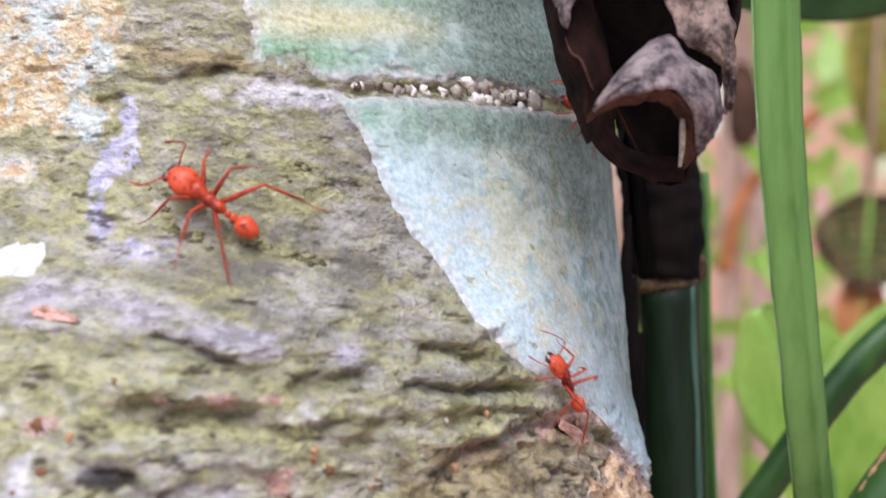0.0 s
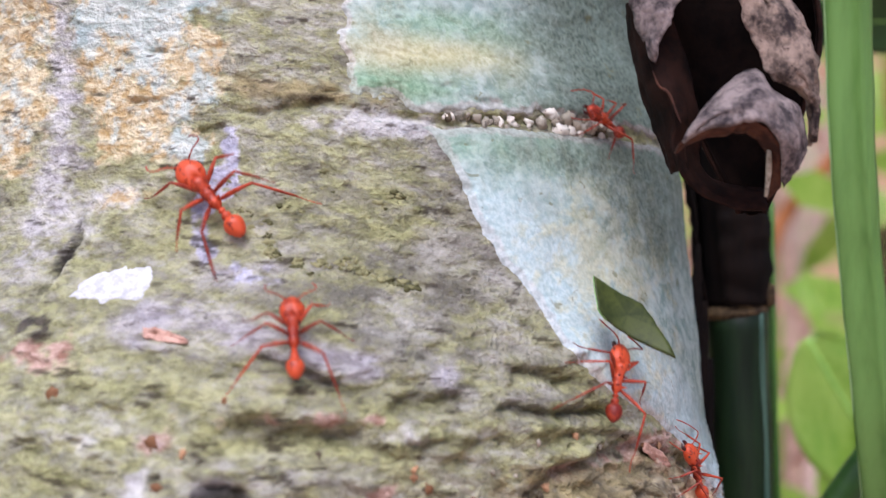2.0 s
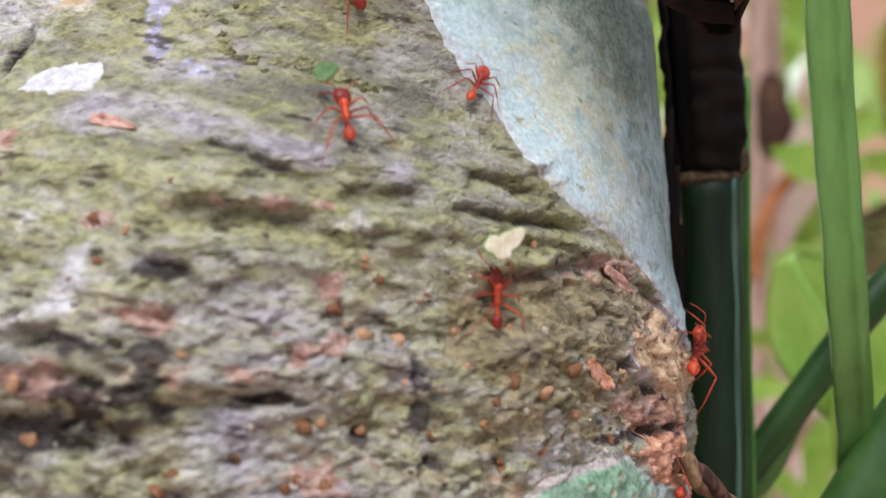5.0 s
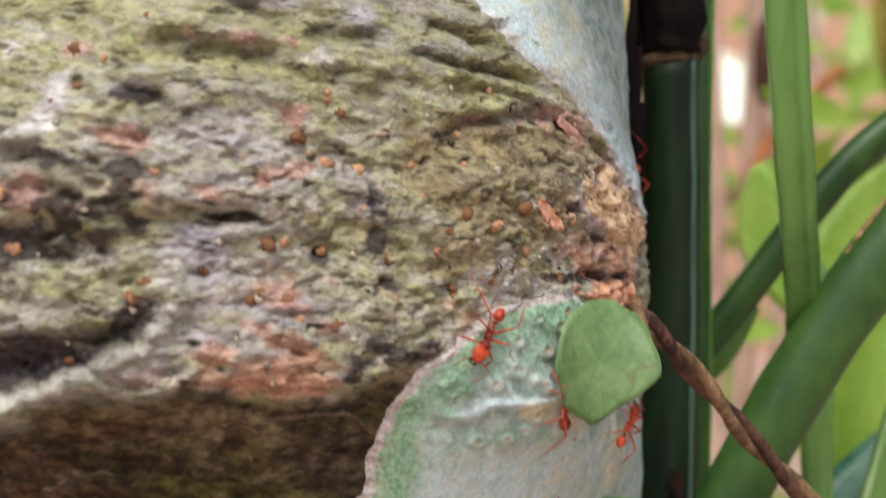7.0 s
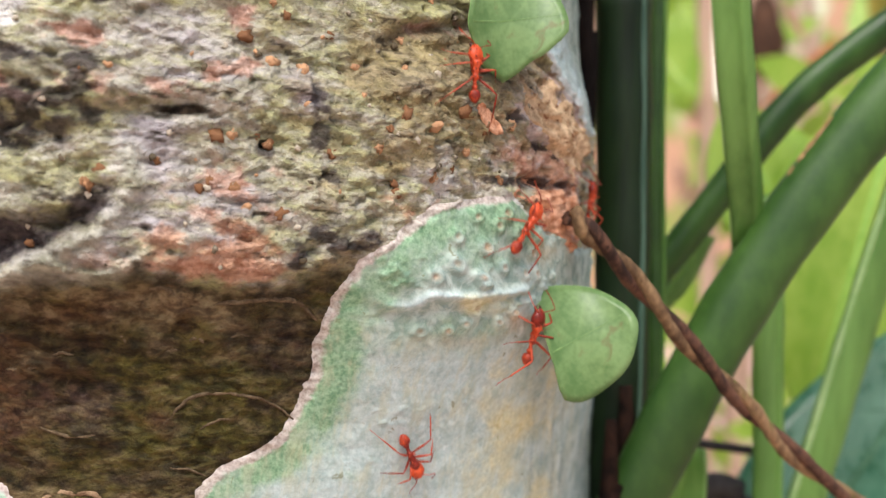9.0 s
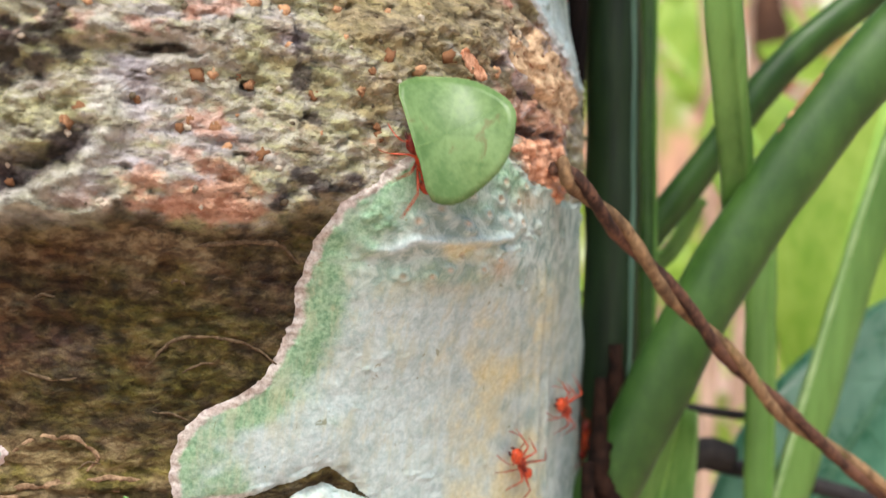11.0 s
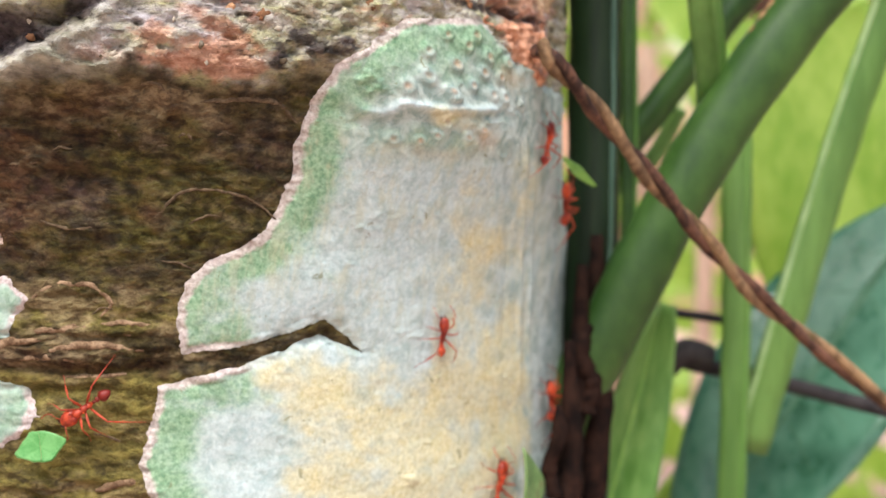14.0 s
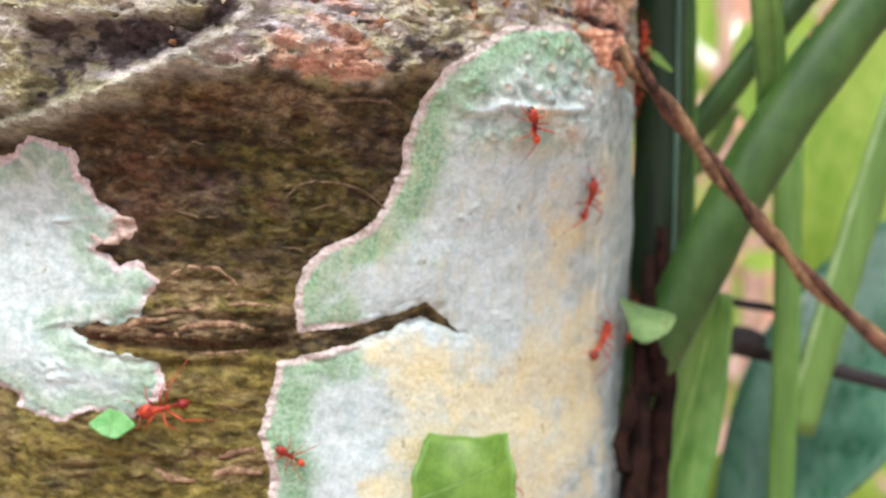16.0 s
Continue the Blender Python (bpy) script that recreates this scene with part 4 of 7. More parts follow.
LOWER = [(47.6, -36.2), (41.9, -32.4), (33.1, -34.0), (28.8, -37.2), (25.9, -39.6), (23.9, -43.3), (22.7, -46.6), (21.9, -50.5), (19.6, -55.1), (17.1, -58.1), (14.0, -59.9),
         (11.8, -62.2), (10.9, -66.3), (11.5, -69.5), (16.1, -69.0), (20.7, -67.0), (23.7, -65.8), (27.4, -69.7), (23.3, -67.6), (20.5, -68.9), (16.1, -71.0), (13.6, -71.7),
         (9.7, -73.2), (8.8, -77.1), (8.1, -81.6), (9.1, -85.5), (8.9, -90), (7, -125), (74, -125), (74, -38), (55, -38)]
LEFT = [(-26, -53), (-14.9, -50.8), (-12.4, -48.9), (-9.1, -50.0), (-7.1, -55.3), (-4.2, -57.4), (-7.0, -61.0), (-4.9, -62.8), (-2.4, -62.0), (-0.9, -64.4), (-2.5, -68.4), (-6.7, -69.7), (-9.6, -70.4),
        (-7.7, -71.9), (-0.9, -73.5), (0.1, -76.7), (-2.9, -80.1), (-7.1, -79.8), (-9.3, -81.4), (-12.8, -81.1), (-15.9, -78.1), (-26, -75)]
# dull, here and above the crack: partly the upper right's shade as colour
gap_upper = inside(UU, ZZ, UPPER)
crust("lichen_crust", [UPPER], LICHEN, "pale blue-green woolly lichen crust with a sharp slanting border", 0.35, 0.2, keep=0.4,
      chalk=1.0 * step(gap_upper, 10, 2) * step(ZZ, 14, 6) + 0.3 * hump(UU, ZZ, 34, 0, 9, 9), yellow=0.5 * broken(0.7 * hump(UU, ZZ, 41, -3, 7, 10) + 0.5 * hump(UU, ZZ, 34, 4, 6, 5), 1.8, 1.5, 161, 0.4, False, 0.7), green=0.22 * step(ZZ, -4, 12) + 0.4 * hump(UU, ZZ, 28, 12, 8, 2.0),
      dull=0.9 * broken(0.85 * step(UU, 34, 44) * step(ZZ, -3, 8) + 0.5 * step(ZZ, 7, 12) * step(UU, 18, 24) + 0.2 * step(UU, 30, 36), 2.4, 2.4, 163, 0.85, False, 0.6), buff=0.2 * hump(UU, ZZ, 45, -8, 6, 8), combed=0.3 + 0 * UU, rim=lambda d: 0.3 + 0 * d)
crust("lichen_crust", [TOP], LICHEN, "greenish lichen crust with mustard patches above the crack", 0.4, 0.5,
      chalk=lambda d: 0.4 * step(ZZ, 22, 28) + 0.5 * hump(UU, ZZ, 21, 15.6, 5, 0.6) + 0.7 * step(d, 2.6, 0.6) * step(UU, 15, 12) * step(ZZ, 18, 20), yellow=0.12 + 0.7 * hump(UU, ZZ, 20, 21.4, 8, 1.4) + 0.4 * hump(UU, ZZ, 14, 19.6, 4, 1.2), green=0.16 + 0.9 * hump(UU, ZZ, 13, 17.6, 4.5, 1.3) + 0.5 * hump(UU, ZZ, 20, 24.4, 8, 1.4) + 0.25 * hump(UU, ZZ, 46, 26, 9, 12), dull=0.26 + 0.75 * step(UU, 24, 38), buff=0.3 * hump(UU, ZZ, 13, 24, 3, 5), combed=0 * UU, rim=lambda d: 0.4 + 0 * d)
CLEFT = step(UU, 15.5, 18.5) * step(ZZ, -60.5, -62.5) * step(ZZ, -75, -73)
WART_PLACES = ((34.8, 0.8, -37.0), (37.8, 0.9, -38.0), (34.3, 1.0, -39.7), (40.7, 0.9, -34.5), (32.1, 0.9, -41.0), (39.6, 0.8, -35.8), (44.4, 0.8, -40.7), (42.4, 0.9, -36.6), (36.1, 0.8, -44.2), (41.5, 0.8, -38.4), (35.0, 0.6, -45.7),
               (37.2, 0.7, -35.0), (39.6, 0.7, -40.0), (42.4, 0.8, -40.6), (36.6, 0.7, -41.0), (44.0, 0.7, -38.6), (33.2, 0.6, -46.4), (38.4, 0.6, -45.6), (40.4, 0.6, -44.6), (30.6, 0.7, -46.4), (45.6, 0.7, -36.8))
wart = sum(np.exp(-(((UU - a) / b) ** 2 + ((ZZ - c) / b) ** 2) ** 2) for a, b, c in WART_PLACES)
wart_heart = sum(np.exp(-(((UU - a) / (0.45 * b)) ** 2 + ((ZZ - c) / (0.45 * b)) ** 2)) for a, b, c in WART_PLACES)
SHELF = [(26.8, -42.8), (28.0, -43.9), (29.6, -43.8), (32.0, -42.8), (35.3, -43.0), (38.2, -42.7), (42, -42.2), (46.5, -40.6)]
gap_shelf, along_shelf, above_shelf = line_gap(UU, ZZ + 0.15 * rough(UU, ZZ, 2, 2, 151, 3), SHELF)
shelf = np.exp(-((gap_shelf / 0.55) ** 2)) * step(along_shelf, 0, 0.15) * step(along_shelf, 1, 0.8)
crinkle = step(ZZ, -49, -46.5) * step(above_shelf, -0.3, -1.0) * step(UU, 28, 30) * step(UU, 46, 42)
rib_lines = sum(a * np.exp(-(((UU - p - 0.02 * (ZZ + 60)) / 0.6) ** 2)) for p, a in ((48.0, 0.35), (50.4, 0.25), (45.2, -0.2))) * step(ZZ, -44, -48) * step(ZZ, -80, -66)
warts = 0.5 * wart - 0.4 * wart_heart + 0.55 * shelf * (1 + 0.5 * rough(UU, ZZ, 1.5, 1.5, 157, 3)) - 0.4 * np.exp(-(((above_shelf + 1.2) / 0.7) ** 2)) * np.exp(-((gap_shelf / 2) ** 2)) + 0.18 * crinkle * rough(UU, ZZ, 0.8, 1.8, 153, 3) + rib_lines
# chalk and yellow along the shelf put its highlight into the colour
crust("lichen_crust", [LOWER], LICHEN, "broad chalky lichen crust with a green margin and pinkish scalloped rim", 0.42, 0.2, 0.8, keep=0.04, extra=warts,
      chalk=0.6 * step(ZZ, -44, -50) * (0.5 + 0.5 * step(UU, 50, 38)) + 0.9 * shelf + 0.3 * wart, yellow=0.75 * broken(0.95 * step(ZZ + 0.5 * wander, -66, -75) * step(UU + 2 * wander, 16, 23) * step(UU, 54, 44) + 0.55 * hump(UU, ZZ, 42, -64, 5, 9) + 0.32 * hump(UU, ZZ, 37, -53, 3, 4) + 0.4 * hump(UU, ZZ, 50, -52, 2.5, 8) + 0.6 * hump(UU, ZZ, 35.6, -43.6, 3.4, 0.8)
      + 0.25 * hump(UU, ZZ, 24, -62.5, 6, 1.5), 3.6, 4.4, 165, 0.6, False, 0.6),
      green=lambda d: np.maximum(1.25 * np.exp(-(((d - 1.6) / 2.5) ** 2)) * step(UU, 50, 40) * (1 - CLEFT) * (0.65 + 0.45 * step(rough(UU, ZZ, 3.0, 3.0, 167, 4, 0.6), -0.6, 0.3)), 0.55 * step(ZZ, -41.5, -39) * step(UU, 46, 38) * (1 - 0.8 * wart) + 0.45 * hump(UU, ZZ, 34, -46.6, 7, 1.6)),
      dull=0.25 * step(ZZ, -42, -39) * step(UU, 32, 36), buff=0.8 * wart_heart + 0.7 * hump(UU, ZZ, 40.9, -45.6, 1.4, 1.0) + 0.4 * hump(UU, ZZ, 34, -47.6, 4, 0.6) + 0.5 * hump(UU, ZZ, 46, -38.6, 2.2, 1.2), combed=step(ZZ, -44, -48) * step(ZZ, -76, -64), rim=lambda d: 0.75 * (1 - CLEFT) * step(UU, 48, 40))
crust("lichen_crust", [LEFT], LICHEN, "pale blue-green lichen patch with a thin pinkish rim, split by a crack", 0.42, 0.45, 0.7, keep=0.15, chalk=lambda d: 0.5 * step(d, 1, 4), yellow=0 * UU,
      green=lambda d: 0.5 * np.exp(-(((d - 1.8) / 1.5) ** 2)), dull=0 * UU, buff=0 * UU, combed=0 * UU, rim=lambda d: 0.8 * step(ZZ, -68.5, -66) + 0.8 * step(ZZ, -73, -75))
crust("white_crust", [[(-13.4, -2.3), (-12.8, -0.8), (-9.6, 0.6), (-7.0, 0.8), (-5.9, -0.6), (-6.2, -2.3), (-9.8, -2.6)]], WHITE_CRUST, "chalk-white lichen spot", 0.2, 0.35)
PLATES = (([(-9, -57.8), (-4.6, -56.6), (-3.6, -58.6), (-6.2, -60.8), (-8.0, -59.6)], PLATE, "brown-pink bark between lichen lobes"),
          ([(43.3, -32.6), (46, -32.0), (50, -31.7), (53, -31.6), (55.5, -33.6), (54.6, -37.4), (51.5, -38.6), (49.2, -36.6), (46.3, -35.8), (45.0, -34.2)], CORK, "salmon-coloured corky plate"),
          ([(44.0, -21.8), (49.6, -20.8), (54.5, -22.8), (58, -26.4), (58, -30), (52, -29.8), (49, -28.2), (45.5, -25.6)], TAN_PLATE, "tan corky plate"))
for ring, material, label in PLATES:
    crust("bark_plate", [ring], material, label, 0.2, 1.1, 0.4, 1.0, extra=0.18 * rough(UU, ZZ, 1.5, 1.1, 97, 4, 0.65))


# ---- small pieces on the bark ----
def lump(seed, size, knobs=0.3):
    """A crumbly grain of three grown-together knobs."""
    r = random.Random(seed)
    bm = bmesh.new()
    for k in range(3):
        turn = Vector((r.uniform(0, 9), r.uniform(0, 9), r.uniform(0, 9)))
        off = Vector((r.uniform(-0.5, 0.5) * size[0], r.uniform(-0.5, 0.5) * size[1], r.uniform(-0.15, 0.25) * size[2])) if k else Vector()
        scale = 1.0 if not k else r.uniform(0.45, 0.75)
        made = bmesh.ops.create_icosphere(bm, subdivisions=2, radius=1.0)["verts"]
        for v in made:
            w = Vector((v.co.x * size[0], v.co.y * size[1], v.co.z * size[2])) * scale
            v.co = off + w * (1 + knobs * noise.noise(w * (1.9 / max(size)) + turn) + 0.8 * knobs * noise.noise(w * (4.2 / max(size)) + turn))
    return bm


def stud(name, bm, material, u, z, label="", sink=0.3, spin=0.0):
    """A piece set on the bark at u, z, its own z outwards."""
    p, out, round_way, up_way = on_bark(u, z, -sink)
    m = Matrix((round_way, out.cross(round_way), out)).transposed().to_4x4() @ Matrix.Rotation(spin, 4, "Z")
    for v in bm.verts:
        v.co = p + m.to_3x3() @ v.co
    return part(name, bm, material, trunk, label)


pick = random.Random(5)
RIGHT_GRAINS = [(19.5, -17.2, 0.55), (18.2, -16.2, 0.4), (23.6, -18.4, 0.5), (18.7, -21.4, 0.8), (21.4, -22.0, 0.6), (16.4, -19.4, 0.7), (14.6, -28.8, 0.85), (15.8, -28.6, 0.5), (18.7, -29.4, 0.7),
          (17.8, -28.6, 0.4), (16.2, -33.4, 0.65), (17.0, -35.2, 0.5), (19.6, -35.6, 0.65), (13.6, -33.5, 0.6), (14.3, -32.8, 0.5), (5.6, -33.4, 0.6), (6.6, -32.4, 0.7), (-2.5, -30.0, 0.9),
          (29.4, -33.2, 0.55), (29.2, -32.2, 0.45), (32.5, -31.4, 0.5), (30.0, -25.8, 0.8), (32.6, -26.6, 0.75), (36.2, -24.8, 1.0), (38.4, -26.2, 0.7), (42.0, -25.6, 0.6), (40.4, -31.2, 0.6)]
LEFT_GRAINS = [(26.0, -21.2, 0.5), (34.6, -20.0, 0.4), (30.6, -18.0, 0.4), (-1.0, -13.4, 0.6), (1.4, -14.2, 0.5), (0.4, -16.8, 0.5), (4.6, -23.8, 0.6), (1.6, -24.6, 0.5), (-3.2, -25.6, 0.7),
          (-10, -9.8, 0.6), (3.4, -10.4, 0.4), (27.5, -29.0, 0.5), (34.5, -30.4, 0.45), (23.6, -29.8, 0.5), (10.4, -31.2, 0.5), (26.4, -24.4, 0.45), 
          (33.0, -14.0, 0.35), (28.4, -27.2, 0.5), (36.4, -28.6, 0.5)]
for k, (u, z, s) in enumerate(RIGHT_GRAINS + LEFT_GRAINS):
    stud("bark_grain", lump(k, (s * 0.95, s * pick.uniform(0.6, 0.95), s * 0.6), 0.9), GRAIN, u, z, "", 0.12, pick.uniform(0, 6))
for k in range(50):
    if k < 18:
        u, z, s = pick.uniform(17.8, 27.6), 15.0 + pick.gauss(0, 0.25), pick.uniform(0.25, 0.55)
        z -= 0.06 * (u - 22)
    else:
        u, s = pick.uniform(29.0, 40.4), pick.uniform(0.4, 0.9)
        z = 15.6 - 0.07 * (u - 29) + pick.uniform(-1.0, 0.9)
    stud("crack_crumb", lump(100 + k, (s * 1.15, s * 0.8, s * 0.7), 0.7), PALE_CRUMB if k % 6 else CRUMB, u, z, "", 0.05 if k < 18 else -0.1, pick.uniform(0, 6))
for k in range(120):
    u, z, s = pick.uniform(-4, 56), pick.uniform(-41, -14), pick.uniform(0.14, 0.34)
    if inside(np.array([u]), np.array([z]), UPPER)[0] > -1 or inside(np.array([u]), np.array([z]), LOWER)[0] > -1:
        continue
    stud("bark_crumb", lump(300 + k, (s * 1.3, s, s * 0.8), 0.6), CRUMB if k % 5 else GRAIN, u, z, "", 0.02, pick.uniform(0, 6))


MOSS_LINE = [(2.6, 2.6), (3.7, 1.8), (6.8, 0.5), (9.8, 1.2), (12.2, 0.4), (14.6, -0.5), (16.4, -1.4)]
for k in range(130):
    q = k % 8
    if k < 84:
        f = pick.random() * 5.99
        (a, b), (c, d) = MOSS_LINE[int(f)], MOSS_LINE[int(f) + 1]
        u, z, s = a + (c - a) * (f % 1), b + (d - b) * (f % 1) + pick.uniform(-0.5, 0.5), pick.uniform(0.12, 0.36)
    else:
        a, b = ((4.3, 6.1), (0.6, 4.6), (2.6, 4.1), (-0.8, 8.3), (6.1, 8.4), (13.8, 7.0), (12.4, 6.4), (1.4, 5.8))[q]
        u, z, s = a + pick.gauss(0, 0.7), b + pick.gauss(0, 0.45), pick.uniform(0.12, 0.32)
    stud("moss_crumb", lump(500 + k, (s * 1.4, s * 0.9, s * 0.6), 1.1), MOSS_CRUMB, u, z, "", 0.06, pick.uniform(-0.5, 0.5))


def flake(name, u, z, length, wide, lift, material, label, spin=0.0, seed=0):
    """A curling chip of bark, fixed along one side."""
    def at(s, t):
        w = wide * (math.sin(math.pi * min(1, 0.12 + 0.88 * s)) ** 0.6) * (1 + 0.5 * noise.noise(Vector((s * 7, seed, 0))))
        return ((s - 0.5) * length, (t - 0.5) * w, 0.1 + lift * t * t * (0.6 + 0.4 * math.sin(3 * s + seed)) + 0.3 * noise.noise(Vector((s * 6, t * 4, seed))))
    return stud(name, sheet(at, 16, 6, 0.22), material, u, z, label, -0.02, spin)


flake("bark_chip", -2.9, -5.5, 4.0, 0.8, 0.6, CHIP, "salmon-coloured splinter of bark", -0.2, 1)
flake("bark_chip", 38.6, -25.4, 4.0, 1.4, 0.8, CORK, "orange bark splinter standing off", -0.7, 4)
flake("bark_chip", 52.5, -37.0, 4.0, 2.0, 0.6, CHIP, "pale curled bark lip", 0.3, 11)
flake("bark_chip", 44.0, -17.0, 5.0, 1.0, 0.5, CHIP, "reddish flake along the fold", -0.5, 12)


def fibre(line, radius, material=None, lift=0.0):
    """A pale root-like fibre that creeps over the bark."""
    pts = []
    for k, q in enumerate(spline([(u, 0, z) for u, z in line], 8 * len(line))):
        wave = 0.18 * noise.noise(Vector((q.x * 1.3, q.z * 1.3, 3)))
        pts.append(on_bark(q.x, q.z + wave, lift + 0.02 + 0.12 * noise.noise(Vector((k * 0.5, q.x, 0))))[0])
    count = len(pts)
    return part("bark_fibre", tube(pts, [radius * (0.35 + 0.65 * math.sin(math.pi * (k + 0.5) / count)) * (1 + 0.3 * noise.noise(Vector((k * 0.7, 1, 1)))) for k in range(count)], 8), material or FIBRE, trunk)


FIBRES = [([(9.9, -43.0), (10.9, -42.8), (12.4, -43.9)], 0.26), ([(14.5, -44.5), (16.2, -44.2), (17.9, -43.8), (20.9, -44.0), (22.6, -45.8)], 0.34),
          ([(9.6, -56.0), (10.2, -55.3), (12.4, -53.2), (15.5, -53.0), (18.2, -54.1), (19.8, -55.7)], 0.2), ([(-1.8, -51.6), (-0.2, -51.4), (1.0, -51.0)], 0.22), ([(6.1, -47.8), (7.4, -47.6), (8.0, -48.5)], 0.22),
          ([(12.5, -47.9), (13.2, -47.5), (13.7, -48.5)], 0.22), ([(0.4, -56.8), (3.0, -57.2), (6.0, -56.6)], 0.2)]
for line, radius in FIBRES:
    fibre(line, radius)
for k in range(16):
    u, z, a, length = pick.uniform(-6, 18), pick.uniform(-82, -45), pick.uniform(-0.5, 0.5), pick.uniform(0.8, 2.0)
    if any(inside(np.array([u]), np.array([z]), ring)[0] > -2 for ring in (LOWER, LEFT)):
        continue
    fibre([(u, z), (u + length * math.cos(a), z + length * math.sin(a) + 0.3), (u + 1.8 * length * math.cos(a), z + 1.5 * length * math.sin(a))], pick.uniform(0.09, 0.17))

TORN = [([(-6.3, -71.0), (-4.6, -70.2), (-2.6, -69.0), (0.4, -68.4)], 0.55), ([(-1.2, -68.0), (1.4, -67.3), (4.6, -67.2), (7.4, -67.6)], 0.42), ([(1.0, -69.4), (4.0, -68.8), (8.4, -69.2)], 0.5), ([(4.6, -66.7), (7.4, -66.5), (10.0, -66.9)], 0.3),
        ([(-3.0, -70.8), (0.6, -70.2), (3.6, -70.6)], 0.36), ([(-1.2, -65.4), (0.2, -63.6), (1.8, -62.8), (4.4, -62.9), (5.9, -64.4), (5.0, -65.9)], 0.3), ([(-1.0, -72.8), (2.6, -72.6), (7.0, -71.9)], 0.34), ([(4.6, -84.4), (6.4, -83.4), (8.2, -83.2)], 0.5),
        ([(4.0, -86.4), (6.0, -85.6), (8.4, -86.0)], 0.55), ([(-1.2, -86.0), (0.4, -87.0), (2.6, -87.2)], 0.45)]
for k, (line, radius) in enumerate(TORN):
    fibre(line, radius, FLAKE, -0.12)


# ---- plants beside the trunk ----
def line_of(points, count=24):
    return spline(points, count)


def stalk(name, points, radius, material, label, category, flat=1.0, stripe=None, side=None, taper=0.15, count=28, ridge=None):
    """A fleshy stalk along points; stripe: a paler ridge along it."""
    path = line_of(points, count)
    ob = thing(name, tuple(path[0]), label, category)
    radii = [radius * (1 - taper * k / (count - 1)) * (1 + 0.03 * math.sin(k * 1.9)) for k in range(count)]
    part("stem", tube(path, radii, 18, flat, side), material, ob)
    if stripe:
        part("ridge", tube([q + Vector(stripe) * radius * 0.92 for q in path], [r * 0.16 for r in radii], 8), ridge or STALK_FOLD, ob, "paler ridge along the stalk")
    return ob


def folded_stalk(points, half, material, label):
    """A flat stalk folded lengthwise: a broad face, a narrow face and a rounded back, with faint cross creases."""
    path = line_of(points, 60)
    ob = thing("leaf_stalk", tuple(path[0]), label, "leaf stalk")
    outline = [(-1.0, 0.02), (-0.9, -0.16), (-0.5, -0.10), (-0.05, -0.12), (0.26, -0.26), (0.38, -0.42), (0.52, -0.30), (0.80, -0.10), (1.0, 0.10), (0.9, 0.28), (0.4, 0.48), (-0.3, 0.46), (-0.85, 0.24)]
    bm = bmesh.new()
    rings = []
    for k, q in enumerate(path):
        w = half * (1 + 0.02 * math.sin(k * 0.9) - 0.25 * k / 59)
        crease = 0.10 * math.exp(-(((k - 27) / 0.8) ** 2)) + 0.07 * math.exp(-(((k - 22) / 0.8) ** 2))
        rings.append([bm.verts.new(q + Vector((a * w, b * w + (crease * w if -0.6 < a < 0.3 and b < 0 else 0.0), 0.12 * a * w))) for a, b in outline])
    for r0, r1 in zip(rings, rings[1:]):
        for j in range(len(outline)):
            bm.faces.new((r0[j], r0[(j + 1) % len(outline)], r1[(j + 1) % len(outline)], r1[j]))
    bm.faces.new(rings[0][::-1]), bm.faces.new(rings[-1])
    part("stem", bm, material, ob)
    part("margin", tube([q + Vector((-0.98 * half * (1 - 0.25 * k / 59), 0, 0)) for k, q in enumerate(path)], [half * 0.05] * 60, 6), STALK_PALE, ob, "pale thin margin")
    return ob


def leaf_at(name, base, tip, width, facing, material, label, bend=0.15, fold=0.12, stem=None, wavy=0.03):
    """A broad leaf from base to tip, its face towards facing, with a raised midrib and side veins."""
    base, tip = Vector(base), Vector(tip)
    along = tip - base
    face = Vector(facing)
    face = (face - along * face.dot(along) / along.length_squared).normalized()
    across = along.normalized().cross(face)

    def at(s, t):
        w = width * (math.sin(math.pi * min(1, s * 0.94 + 0.03)) ** 0.75) * (1.12 - 0.35 * s)
        k = (t - 0.5) * 2
        lift = -bend * along.length * (s - 0.3) ** 2 + fold * width * abs(k) * 0.5 + wavy * width * math.sin(9 * s + 3 * k) * abs(k)
        return base + along * s + across * (w * k * 0.5) + face * lift

    ob = thing(name, tuple(base), label, "leaf")
    blade = part("blade", sheet(at, 26, 12, 0.5), material, ob)
    vein = VEIN_DARK if material is FAR_LEAF_DARK else VEIN
    part("midrib", tube([Vector(at(k / 20, 0.5)) + face * 0.2 for k in range(21)], [width * 0.022 * (1.15 - k / 20) for k in range(21)], 8), vein, blade, "pale midrib")
    for k in range(1, 8) if material is not FAR_LEAF else ():
        for side in (0, 1):
            s = k / 9
            pts = [Vector(at(s + 0.11 * f, 0.5 + (side - 0.5) * 0.92 * f)) + face * 0.12 for f in (0, 0.25, 0.5, 0.75, 1.0)]
            part("vein", tube(pts, [width * 0.008 * (1.1 - 0.15 * j) for j in range(5)], 5), vein, blade)
    if stem:
        part("leaf_stem", tube(line_of([base, *stem], 12), [width * 0.06] * 12, 10), STALK, ob)
    return ob


